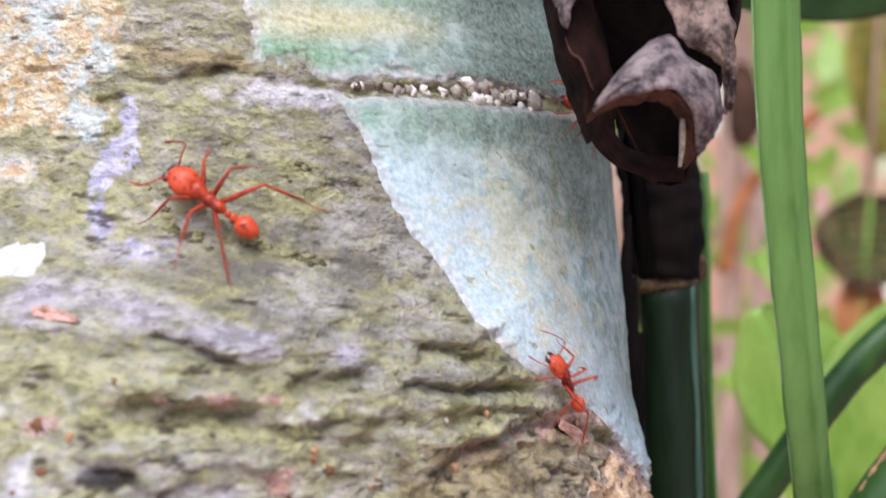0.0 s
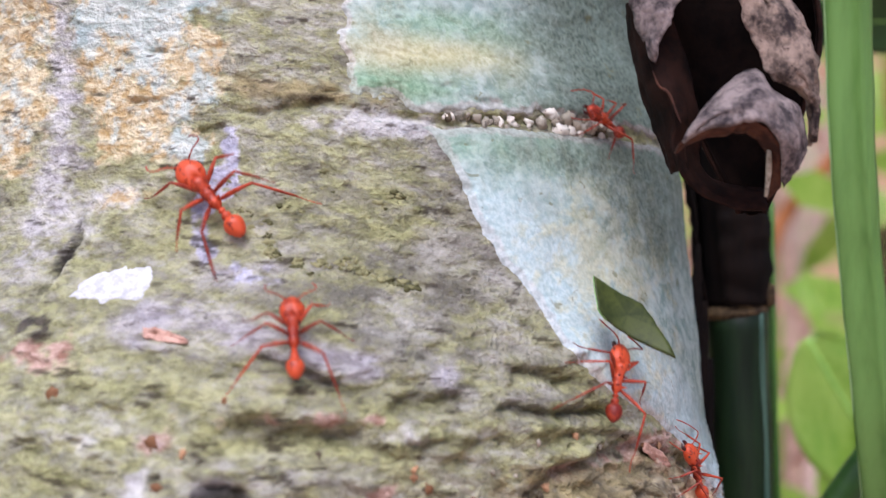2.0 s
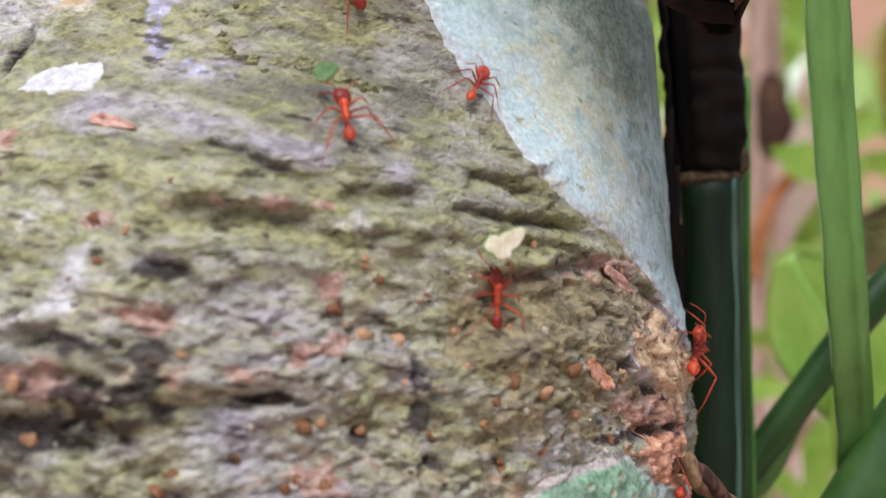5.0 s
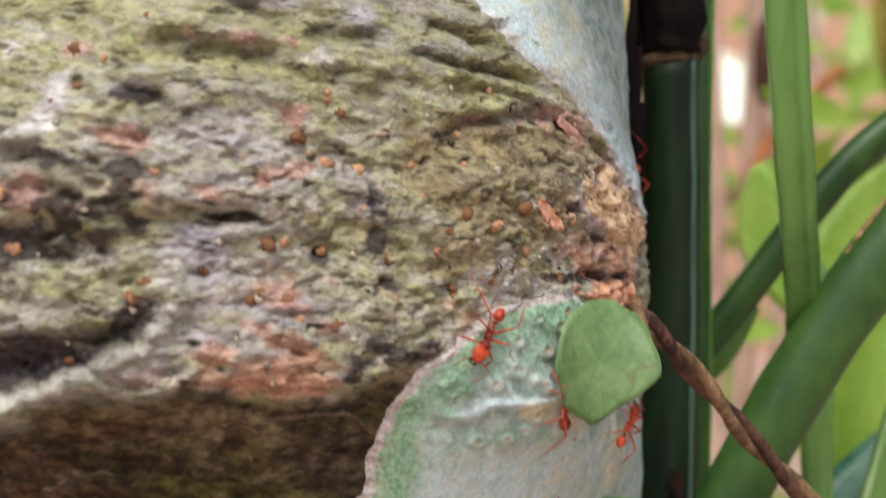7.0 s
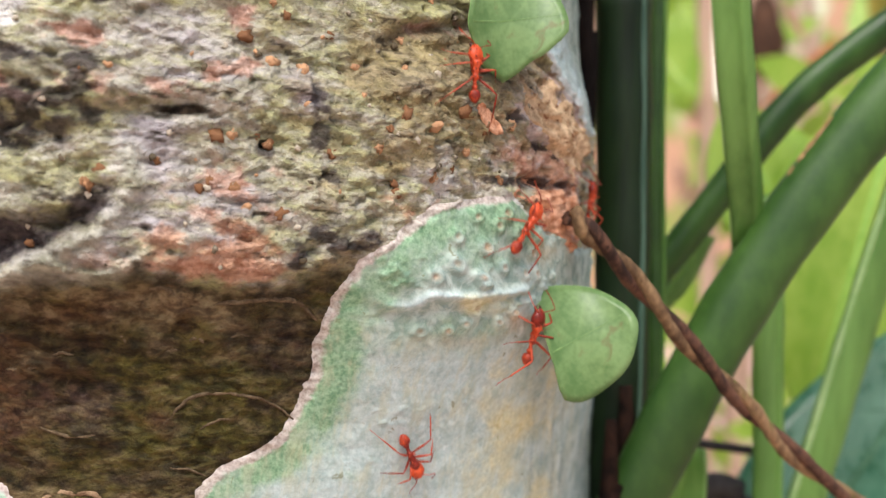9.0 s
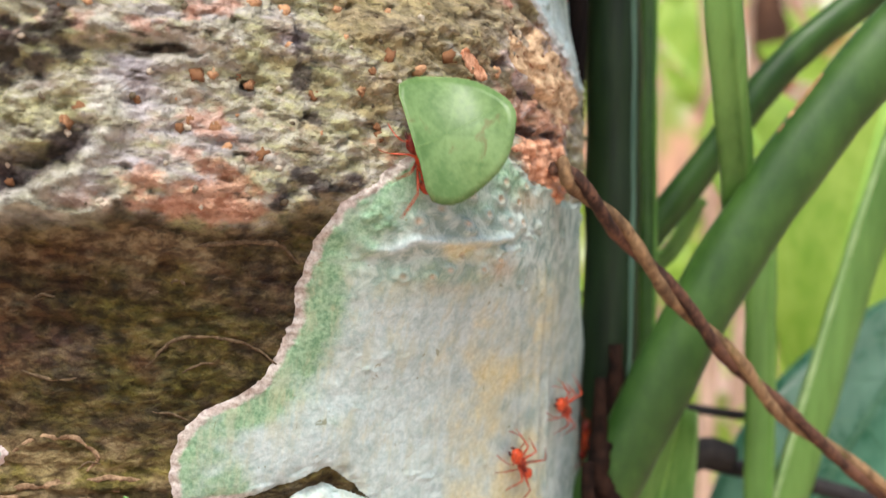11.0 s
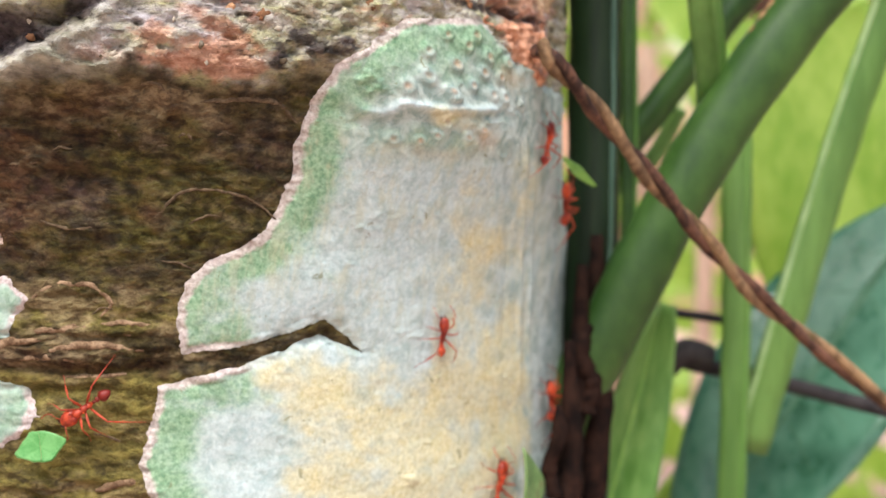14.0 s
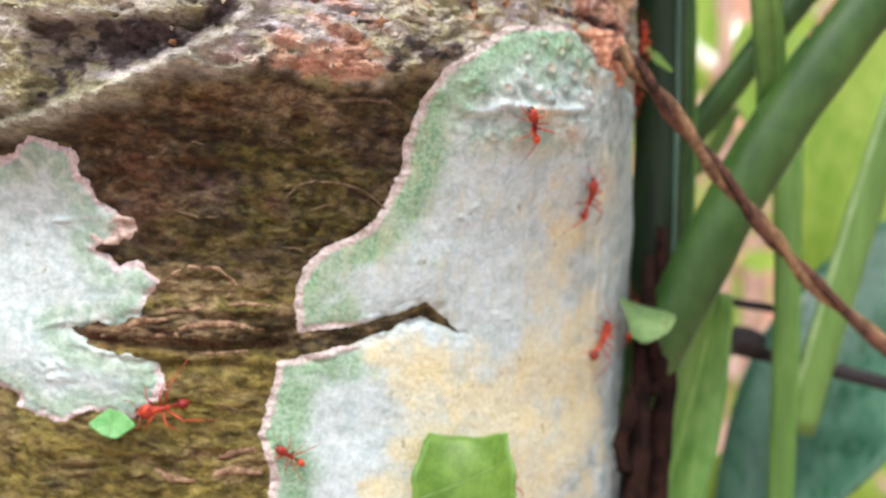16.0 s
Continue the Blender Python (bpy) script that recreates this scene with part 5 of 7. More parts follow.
def cane():
    ob = thing("cane", (29.3, 155, -130), "dark green upright cane with a ringed joint and blackened sheath", "cane")
    lower = line_of([(29.6, 155, -600), (29.4, 155, -130), (29.2, 155, -60), (28.6, 155, -30), (27.6, 154.8, -4)], 40)
    part("shaft", tube(lower, [3.7 + 0.12 * math.sin(k) for k in range(40)], 24), CANE, ob)
    part("pale_rib", tube([q + Vector((2.2, -2.6, 0)) for q in lower], [0.55] * 40, 10), CANE_RIB, ob, "lighter green rib on the cane")
    ring = line_of([(27.6, 154.8, -5.2), (27.5, 154.8, -4.4), (27.4, 154.8, -3.4)], 9)
    part("joint_ring", tube(ring, [3.7, 3.72, 3.8, 4.0, 4.1, 4.05, 3.9, 3.8, 3.6], 24), CANE_RING, ob, "rough tan ring at the joint")
    upper = line_of([(27.4, 154.8, -3.4), (26.6, 154, 6), (25.6, 153, 16), (25, 152, 40), (24, 150, 200)], 40)

    def husk(s, t):
        j = min(38, int(s * 39))
        q = upper[j].lerp(upper[j + 1], s * 39 - j)
        a = -0.5 + 5.6 * t
        r = 3.9 + 0.8 * min(1, s * 8) + 0.6 * noise.noise(Vector((s * 20, t * 5, 3)))
        return (q.x + r * math.sin(a), q.y - r * math.cos(a), q.z)
    part("bud_scar", blob((1.0, 1.2, 1.6), lambda v: Vector((31.2, 153.4, -2.2)) + v * (1 + 0.3 * noise.noise(v * 1.5)), 12, 8), CANE_RING, ob, "tan knob of a bud scar")
    part("dead_sheath", sheet(husk, 60, 24, 0.4), CANE_DEAD, ob, "blackened papery sheath")
    part("inner_shaft", tube(upper, [3.4] * 40, 16), CANE_DEAD, ob)
    for k, (dx, z0, z1) in enumerate(((-4.6, -22, -3), (-5.4, -14, 4), (-3.9, -30, -10))):
        part("loose_fibre", tube(line_of([(27.6 + dx, 152, z0), (27.2 + dx, 151, (z0 + z1) / 2), (27.8 + dx, 152, z1)], 10), [0.5, 0.7, 0.8, 0.8, 0.9, 0.9, 0.8, 0.7, 0.5, 0.3], 8), CANE_DEAD, ob)
    return ob


def dead_leaf():
    """A dry leaf, curled to a cup, its rims rolled over to show the grey outside."""
    ob = thing("dead_leaf", (19, 118, 34), "curled dry brown leaf with a grey rolled rim beside the trunk", "dead leaf")

    def wrinkle(s, t, k):
        return Vector((noise.noise(Vector((s * 5, t * 6, k))), noise.noise(Vector((s * 5, t * 6, k + 5))), noise.noise(Vector((s * 4, t * 5, k + 9)))))

    def cup(off):
        def at(s, t):
            z = 40 - 34 * s
            a = radians(-100 + 215 * t)
            w = 7.4 * (1 - 0.12 * s) * (1 - 0.86 * max(0, s - 0.55) ** 1.3 / 0.45 ** 1.3)
            x0 = 17.6 + 3.2 * s
            y0 = 114.5 + 1.0 * s
            p = Vector((x0 + (w + off) * math.sin(a), y0 + (w * 0.85 + off) * math.cos(a), z))
            return p + wrinkle(s, t, 2) * 0.55
        return at
    part("inside", sheet(cup(0.0), 34, 30, 0.15), DRY_IN, ob, "near-black inside of the curl, shade put into its colour")
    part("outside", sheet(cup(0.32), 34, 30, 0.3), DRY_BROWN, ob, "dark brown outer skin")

    def between_lines(first, second, bulge, seed, amount):
        lines = spline(first, 61), spline(second, 61)

        def at(s, t):
            j = int(round(s * 60))
            crinkle = wrinkle(s, t, seed) * amount + wrinkle(s * 4.2, t * 3.4, seed + 3) * amount * 0.55
            return lines[0][j].lerp(lines[1][j], t) + Vector(bulge) * math.sin(math.pi * t) + crinkle
        return at
    flap = between_lines([(12.7, 105.5, 11.9), (14.2, 106.0, 13.9), (16.0, 106.8, 16.2), (17.7, 107.4, 17.8), (19.2, 107.6, 18.1), (20.7, 107.6, 16.4), (22.4, 108.0, 15.5), (23.6, 108.6, 14.5), (24.3, 109.6, 11.8)],
                         [(12.5, 105.0, 11.4), (14.4, 104.0, 12.4), (16.5, 103.2, 12.7), (17.8, 103.0, 13.1), (19.1, 103.2, 12.9), (20.2, 104.0, 11.7), (20.9, 105.0, 10.5), (21.5, 106.6, 9.0), (21.9, 108.0, 7.8)],
                         (0.1, -1.2, 0.2), 11, 0.34)
    front = part("front_flap", sheet(flap, 60, 18, 0.22), DRY_GREY, ob, "grey flap folded over the opening")

    def lining(s, t):
        p = flap(s, 0.96)
        return p + Vector((-0.2 - 0.5 * t * s, 0.5 + 2.4 * t, -0.15 - 0.5 * t - 0.4 * s * t))
    part("flap_lining", sheet(lining, 40, 5, 0.2), DRY_EDGE, front, "reddish-brown underside of the flap")
    side = between_lines([(15.6, 109, 36), (15.1, 109.0, 28.1), (15.4, 109.0, 26.4), (16.4, 108.5, 25.7), (18.0, 108.0, 24.3), (18.2, 107.8, 22.5), (19.1, 107.6, 20.9), (20.1, 107.6, 18.4), (21.0, 108.0, 17.3), (23.0, 108.6, 16.6), (24.4, 109.6, 15.5), (24.7, 110.4, 12.5)],
                         [(18.0, 110, 36), (19.4, 110.0, 28.4), (21.0, 110.0, 26.7), (22.8, 109.6, 24.7), (24.0, 109.4, 22.5), (24.6, 109.4, 20.9), (25.1, 109.4, 19.2), (25.2, 109.6, 17.9), (25.3, 110.0, 16.6), (25.2, 110.4, 15.3), (25.1, 110.8, 13.7), (24.7, 111.0, 11.8)],
                         (0.3, -1.4, 0), 21, 0.42)
    part("side_rim", sheet(side, 60, 16, 0.25), DRY_OUT, ob, "blotched tan and grey rim rolled outwards")
    wedge = between_lines([(14.6, 108.6, 36), (14.2, 108.6, 28.1), (13.8, 108.6, 26.4), (13.4, 108.6, 25.3), (12.4, 108.8, 23.8), (12.2, 109.0, 22.7), (11.2, 109.4, 20.9), (10.7, 110.0, 19.2)],
                          [(5.0, 112, 36), (6.7, 112.0, 28.8), (7.8, 112.0, 27.2), (8.5, 112.0, 25.5), (9.1, 111.6, 23.9), (9.6, 111.2, 22.3), (10.2, 110.8, 20.7), (10.6, 110.2, 19.4)],
                          (0, -0.5, 0), 31, 0.3)
    part("left_rim", sheet(wedge, 60, 14, 0.22), DRY_GREY, ob, "bluish-grey crinkled edge")
    wall = between_lines([(9.4, 111.4, 23.4), (10.4, 110.6, 20.0), (11.0, 110.2, 17.7), (11.8, 109.8, 16.5), (12.4, 109.4, 14.6), (12.4, 109.4, 13.4), (12.2, 109.6, 12.2), (12.4, 109.6, 11.2), (13.3, 110.0, 9.2), (15.2, 111.0, 7.4), (18.4, 111.6, 6.2), (21.4, 112, 6.0)],
                         [(12.6, 112.5, 24), (13.6, 112.5, 21), (14.4, 113, 19), (15, 113, 16.5), (15.4, 113, 14.6), (15.4, 113.2, 13.4), (15.4, 113.2, 12.2), (15.4, 113.4, 11.2), (15.8, 113.6, 10.0), (16.8, 114, 9.0), (19, 114, 8.4), (21.4, 114, 8.2)],
                         (0, -0.3, 0), 51, 0.2)
    back = between_lines([(p[0] + 1.0, p[1] + 0.8, p[2]) for p in ((9.4, 111.4, 25), (10.4, 110.6, 20.0), (11.0, 110.2, 17.7), (12.2, 109.6, 13.8), (13.0, 110.0, 9.6))],
                         [(9.2, 117.4, 26), (10.0, 116.8, 20.0), (10.7, 116.2, 17.0), (11.8, 115.4, 13.4), (13.2, 115, 9.6)], (-0.5, 0, 0), 61, 0.3)
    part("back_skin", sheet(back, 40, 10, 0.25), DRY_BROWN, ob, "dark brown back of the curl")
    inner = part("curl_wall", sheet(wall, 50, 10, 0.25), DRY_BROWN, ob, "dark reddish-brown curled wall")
    part("torn_lip", tube(spline([(10.7, 110.2, 18.4), (11.2, 109.7, 17.0), (12.0, 109.3, 16.3), (12.6, 108.9, 14.6), (13.0, 108.7, 13.6)], 24), [0.06 + 0.08 * math.sin(math.pi * k / 23) for k in range(24)], 8), DRY_EDGE, inner, "thin tan torn lip")

    # unseen sheet above the leaf, added to shade the upper trunk
    def upper(s, t):
        w = 10 + 30 * math.sin(math.pi * s)
        return Vector((17.5 - 15 * s, 113 - 48 * s, 38 + 52 * s)) + Vector((1, 0.25, 0.2)) * w * (t - 0.5) + Vector((0, 3.0, 0)) * math.cos(5 * t) + wrinkle(s * 2, t, 41) * 1.5
    part("upper_blade", sheet(upper, 24, 12, 0.35), DRY_BROWN, ob)
    part("leaf_stem", tube(line_of([(17.6, 120, 38), (20, 128, 60), (24, 146, 90)], 16), [1.4] * 16, 10), DRY_IN, ob)
    # added pale strip: its colour stands for light on the flap's edge
    part("splinter", tube(line_of([(20.2, 106.4, 11.0), (20.3, 107.0, 9), (20.2, 107.6, 7.0)], 8), [0.2, 0.26, 0.28, 0.28, 0.26, 0.22, 0.2, 0.15], 8), CRUMB, ob, "pale strip for the lit flap edge")
    return ob


def vine():
    """Two strands wound round one another."""
    ob = thing("vine", (21, 122, -36), "brown twisted two-strand vine with mossy patches, fixed at the trunk", "vine")
    mid = line_of([(19.2, 122.4, -34.2), (21.4, 123.2, -36.2), (27.1, 128, -41.3), (34.5, 133, -48.9), (42.4, 138, -56.3), (50.6, 143, -63.6), (64.5, 150, -73.4), (90, 162, -92)], 120)
    for k, (material, phase, label) in enumerate(((VINE, 0.0, "dark brown strand"), (VINE_GREEN, math.pi, "tan and mossy strand"))):
        pts = []
        for j, q in enumerate(mid):
            way = (mid[min(j + 1, 119)] - mid[max(j - 1, 0)]).normalized()
            a = Vector((0, 1, 0)).cross(way).normalized()
            b = way.cross(a)
            turn = j * 0.19 + phase
            pts.append(q + (a * math.cos(turn) + b * math.sin(turn)) * 0.56)
        part("strand", tube(pts, [0.76 + 0.16 * noise.noise(Vector((j * 0.35, k * 7, 0))) for j in range(120)], 12), material, ob, label)
    return ob


cane()
dead_leaf()
vine()
folded_stalk([(33.4, 130, 60), (35.2, 133.5, 26), (36.4, 135, 8), (39.6, 139, -15), (43.8, 148, -34), (44.8, 152, -40)], 2.75, STALK, "light green upright leaf stalk with a soft fold")
thick = stalk("leaf_stalk", [(20, 153, -98), (26.5, 150, -80), (31.6, 148, -68.5), (41.4, 148, -47.6), (53.0, 148, -28.6), (66.5, 147.5, -11), (92, 146, 20)], 4.1, STALK_DARK, "thick dark green slanting leaf stalk with a dry margin", "leaf stalk", 0.7, None, (0.8, 0, -0.55), -0.05)
part("dry_margin", tube([q + Vector((-3.2, -0.6, 2.2)) for q in line_of([(47, 148, -38.6), (53.0, 148, -28.6), (57, 148, -22.6)], 30)], [0.2 + 0.28 * abs(math.sin(k * 0.9)) * math.sin(math.pi * k / 29) for k in range(30)], 8), DRY_MARGIN, thick, "pinkish-brown dry margin")
stalk("leaf_stalk", [(28, 170, -52), (36.0, 168, -41.2), (46.5, 168, -26.5), (54.5, 168, -16.0), (66, 168, -6), (92, 166, 14)], 2.3, STALK_DEEP, "slender deep green slanting leaf stalk", "leaf stalk", 0.8, (-0.4, -0.6, 0.5), None, -0.1, ridge=STALK_DARK)
stalk("leaf_stalk", [(33.6, 166, 10), (34.2, 166, -20), (35.3, 166, -44), (35.6, 165, -70)], 1.4, STALK_DARK, "thin green stalk behind the cane", "leaf stalk", 0.4, (0.7, -0.3, 0))
stalk("leaf_stalk", [(50.5, 172, -30), (52.2, 172, -40), (52.9, 172, -56), (53.6, 172, -74), (54, 172, -110)], 2.6, STALK, "green stalk with brownish base", "leaf stalk", 0.5, (0.6, -0.3, 0))
stalk("leaf_stalk", [(58, 180, -90), (62.8, 178, -68.0), (69.5, 178, -42), (76.5, 178, -18), (86, 178, 12)], 3.2, STALK, "broad pale-ridged green leaf stalk", "leaf stalk", 0.5, (-0.85, -0.4, 0), ridge=STALK_PALE)
stalk("leaf_stalk", [(20, 174, -60), (33, 176, -50), (40, 176, -44), (44, 176, -36)], 1.5, STALK, "short green stalk in the tangle", "leaf stalk", 0.6, (-0.4, -0.6, 0.5))
leaf_at("strap_leaf", (41.0, 165, -66), (25, 159, -134), 11.5, (0.2, -1, 0.15), STRAP, "arching strap-shaped pale green leaf with a pale fold", 0.05, 0.5)
leaf_at("broad_leaf", (58.5, 239, -11.5), (78, 236, -46), 27, (-0.1, -0.85, 0.6), FAR_LEAF, "broad light green leaf", 0.1)
leaf_at("broad_leaf", (92, 238, -8), (76, 232, -70), 40, (0.0, -1, 0.25), FAR_LEAF, "broad light green leaf", 0.1)
leaf_at("broad_leaf", (92, 205, -50), (48, 190, -116), 34, (-0.3, -1, 0.75), FAR_LEAF_DARK, "glossy dark green leaf", 0.05)
# the deep green material carries this leaf's shade as colour
leaf_at("broad_leaf", (90, 226, 47), (44, 218, 44), 12, (0, -0.8, -0.4), STALK_DEEP, "dark green leaf, its shade put into the colour", 0.1)
leaf_at("broad_leaf", (60, 215, -96), (48, 205, -134), 20, (0, -1, 0.3), FAR_LEAF, "broad light green leaf", 0.1)


def dark_twig(points, radius, label):
    ob = thing("twig", points[0], label, "twig")
    part("stick", tube(line_of(points, 20), [radius * (1 + 0.2 * noise.noise(Vector((k, 0, 4)))) for k in range(20)], 10), TWIG, ob)
    return ob


dark_twig([(36, 181, -66.5), (42, 182, -68), (51, 182, -69), (58, 184, -70)], 0.75, "thin black twig among green stalks")
dark_twig([(40, 180, -74), (47.2, 180, -76.2), (60.3, 180, -78.4), (80, 180, -82.6), (110, 182, -88)], 1.3, "knobbly black twig among green stalks")
dark_twig([(44, 180, -77), (47, 179, -74.4), (51, 180, -75.4)], 2.1, "knobbly black stub of a twig")


def rotten_root():
    ob = thing("rotten_root", (27, 142, -56), "dark rotting root fibres pressed against the trunk's foot", "root")
    for k, (x, y, z0, z1, r) in enumerate(((27.4, 147, -60, -110, 1.6), (25.6, 142, -70, -120, 1.5), (29.4, 150, -56, -120, 2.0), (24.4, 139, -78, -90, 1.0), (26.4, 141, -86, -120, 1.5), (28.5, 146, -68, -80, 1.4))):
        pts = line_of([(x, y, z0), (x + 1.2 * math.sin(k), y - 0.6, z0 * 0.66 + z1 * 0.34), (x - 0.9 * math.cos(k * 2), y, z0 * 0.33 + z1 * 0.67), (x, y, z1)], 26)
        part("fibre", tube(pts, [r * (0.45 + 0.55 * min(1, j / 6)) * (1 + 0.35 * noise.noise(Vector((j * 0.6, k * 3, 1)))) for j in range(26)], 10), DARK_ROOT, ob)
    return ob


rotten_root()

# ---- ground and distance ----
bm = bmesh.new()
bmesh.ops.create_grid(bm, x_segments=60, y_segments=60, size=1.0)
for v in bm.verts:
    far = max(abs(v.co.x), abs(v.co.y))
    s = 400 * far**5 + 1.5
    v.co = Vector((v.co.x * s, v.co.y * s, 0.03 * noise.noise(v.co * 7) * min(1, far * 3)))
mesh = bpy.data.meshes.new("ground")
bm.to_mesh(mesh)
bm.free()
mesh.materials.append(GROUND)
ground = tagged(new("ground", mesh), "bare pinkish-brown forest floor with dry litter", "ground", kind="structure")

litter_pick = random.Random(11)


def distant_plants():
    """Loose foliage, dry leaves and slim trunks some way behind, all out of focus."""
    for k, (x, y, h, r) in enumerate(((290, 1200, 3200, 11), (120, 640, 2600, 5), (640, 1300, 3600, 20), (330, 2400, 5200, 26), (980, 2600, 5200, 60))):
        ob = thing("slim_tree", (x, y, -600), "slim brown tree trunk, far off", "tree", "trees behind")
        stem = part("stem", tube(line_of([(x, y, -620), (x + 12, y, -100), (x - 10, y, 500), (x + 30, y, h - 600)], 20), [r * (1.1 - 0.4 * j / 19) for j in range(20)], 14), FAR_TRUNK, ob)
        for j, (z, way) in enumerate(((h * 0.35, 1), (h * 0.5, -1), (h * 0.62, 1))):
            part("branch", tube(line_of([(x, y, z), (x + way * h * 0.08, y - 40 * j, z + h * 0.07), (x + way * h * 0.16, y, z + h * 0.2)], 10), [r * 0.4 * (1 - 0.08 * i) for i in range(10)], 8), FAR_TRUNK, stem)
    def leaf_faces(bm, q, along, across, cup):
        ring = [bm.verts.new((q + along * c + across * s + cup * (1 - abs(c))) * MM + Vector((0, 0, EYE_HEIGHT))) for c, s in ((-1, 0), (-0.4, 0.9), (0.4, 0.7), (1, 0), (0.4, -0.7), (-0.4, -0.9))]
        bm.faces.new(ring)

    def around(near, far):
        """A place on the ring of undergrowth that surrounds the trunk."""
        r, a = near + (far - near) * litter_pick.random() ** 0.8, radians(litter_pick.uniform(-110, 110))
        return r, Vector((r * math.sin(a), r * math.cos(a), 0))
    bm = bmesh.new()
    for k in range(3600):
        r, q = around(450, 2600)
        z = litter_pick.uniform(-0.26, 0.45) * r
        if litter_pick.random() < 0.55 and z > -0.05 * r:
            continue
        size = litter_pick.uniform(0.016, 0.04) * r
        a, b = litter_pick.uniform(0, 6.28), litter_pick.uniform(-0.9, 0.9)
        q.z = max(-560, z)
        leaf_faces(bm, q, Vector((math.cos(a), b * 0.6, math.sin(a))) * size, Vector((-math.sin(a), 0.5 * b, math.cos(a))) * size * 0.42, Vector((0, -size * 0.12, 0)))
    mesh = bpy.data.meshes.new("undergrowth")
    bm.to_mesh(mesh)
    bm.free()
    mesh.materials.append(FAR_LEAF)
    tagged(new("undergrowth", mesh), "loose light green undergrowth leaves, far off and blurred", "undergrowth", kind="stuff")
    bm = bmesh.new()
    for k in range(480):
        r, q = around(420, 1700)
        q.z = max(-560, litter_pick.uniform(-0.22, 0.34) * r)
        size, a = litter_pick.uniform(0.02, 0.05) * r, litter_pick.uniform(0, 6.28)
        leaf_faces(bm, q, Vector((math.cos(a) * 0.5, 0.3, math.sin(a))) * size, Vector((-math.sin(a), 0.4, math.cos(a) * 0.5)) * size * 0.3, Vector((0, 0, 0)))
    for k in range(2600):
        r, q = around(250, 3000)
        q = -q if k % 3 == 0 else q
        size, a = litter_pick.uniform(25, 70), litter_pick.uniform(0, 6.28)
        q.z = -600 + litter_pick.uniform(6, 40)
        leaf_faces(bm, q, Vector((math.cos(a), math.sin(a), 0)) * size, Vector((-math.sin(a), math.cos(a), 0.3)) * size * 0.4, Vector((0, 0, -8)))
    mesh = bpy.data.meshes.new("leaf_litter")
    bm.to_mesh(mesh)
    bm.free()
    mesh.materials.append(DRY_LITTER)
    tagged(new("leaf_litter", mesh), "dry pinkish-brown leaves, hanging and fallen, far off", "leaf litter", kind="stuff")


distant_plants()
hang = thing("hanging_husk", (188, 800, 400), "blurred brown dry husk hanging behind the stalks", "dead leaf")
part("husk", blob((12, 10, 27), lambda v: Vector((190, 800, 90)) + v * (1 + 0.4 * noise.noise(v * 0.06)), 16, 12), HUSK, hang)
part("thread", tube(line_of([(190, 800, 112), (192, 810, 400), (250, 1050, 1000), (284, 1195, 1300)], 12), [1.5] * 12, 6), FAR_TRUNK, hang)

# the pale one is added in place of a bright gap
for points, width, material, label in (([(236, 700, 30), (232, 700, -24)], 62, HUSK, "blurred dark brown dry leaf hanging far behind"), ([(234, 705, -12), (229, 700, -66)], 30, DRY_AMBER, "blurred orange-brown dry leaf hanging far behind"),
                                       ([(254, 950, 150), (243, 950, -14)], 34, PALE_GAP, "blurred pale pinkish sheet in place of a bright gap far behind"), ([(262, 720, 160), (246, 712, 52)], 56, DRY_OLIVE, "blurred yellowing leaf hanging far behind")):
    ob = leaf_at("dry_leaf", points[0], points[1], width, (-0.2, -1, 0.2), material, label, 0.1, 0.3)
    part("leaf_stem", tube(line_of([points[0], (260, 760, 400), (284, 1195, 1300)], 14), [1.4] * 14, 6), FAR_TRUNK, ob)
for points, radius, label in (([(168, 758, -14), (180, 762, 30), (209, 766, 66), (232, 790, 84)], 5.0, "blurred orange-brown slanting stem"), ([(196, 900, -600), (204, 900, 20), (196, 905, 600)], 9.0, "blurred brown stem, far off")):
    stalk("far_stem", points, radius, DRY_AMBER if radius < 6 else FAR_TRUNK, label, "stem")

# a wide curved glowing screen in place of bright, hazy woodland, far behind everything
bm = bmesh.new()
ring = []
for k in range(25):
    a = radians(-45 + 120 * k / 24)
    ring.append([bm.verts.new((7.0 * math.sin(a), 7.0 * math.cos(a), z)) for z in (-0.1, 0.9, 1.9, 2.9, 3.9)])
for left, right in zip(ring, ring[1:]):
    for j in range(4):
        bm.faces.new((left[j], right[j], right[j + 1], left[j + 1]))
mesh = bpy.data.meshes.new("backdrop")
bm.to_mesh(mesh)
bm.free()
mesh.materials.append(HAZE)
tagged(new("backdrop", mesh), "glowing screen in place of bright hazy woodland far behind", "backdrop", kind="structure")


# ---- ants: built once, 8 mm long, head along +x, then copied ----
def ant_leg(hip, knee, ankle, toe, ob):
    pts = [Vector(q) for q in (hip, knee, ankle, toe)]
    bm = bmesh.new()
    femur = [pts[0].lerp(pts[1], k / 6) + Vector((0, 0, 0.12 * math.sin(math.pi * k / 6))) for k in range(7)]
    tube(femur, [0.12, 0.165, 0.19, 0.185, 0.15, 0.125, 0.105], 8, bm=bm)
    tibia = [pts[1].lerp(pts[2], k / 5) for k in range(6)]
    tube(tibia, [0.105, 0.10, 0.12, 0.12, 0.10, 0.075], 8, bm=bm)
    foot = [pts[2].lerp(pts[3], k / 5) + Vector((0, 0, -0.18 * math.sin(math.pi * k / 5))) for k in range(6)]
    tube(foot, [0.05, 0.045, 0.04, 0.04, 0.04, 0.045], 6, bm=bm)
    return part("leg", bm, ANT_LEG, ob, "", hip)


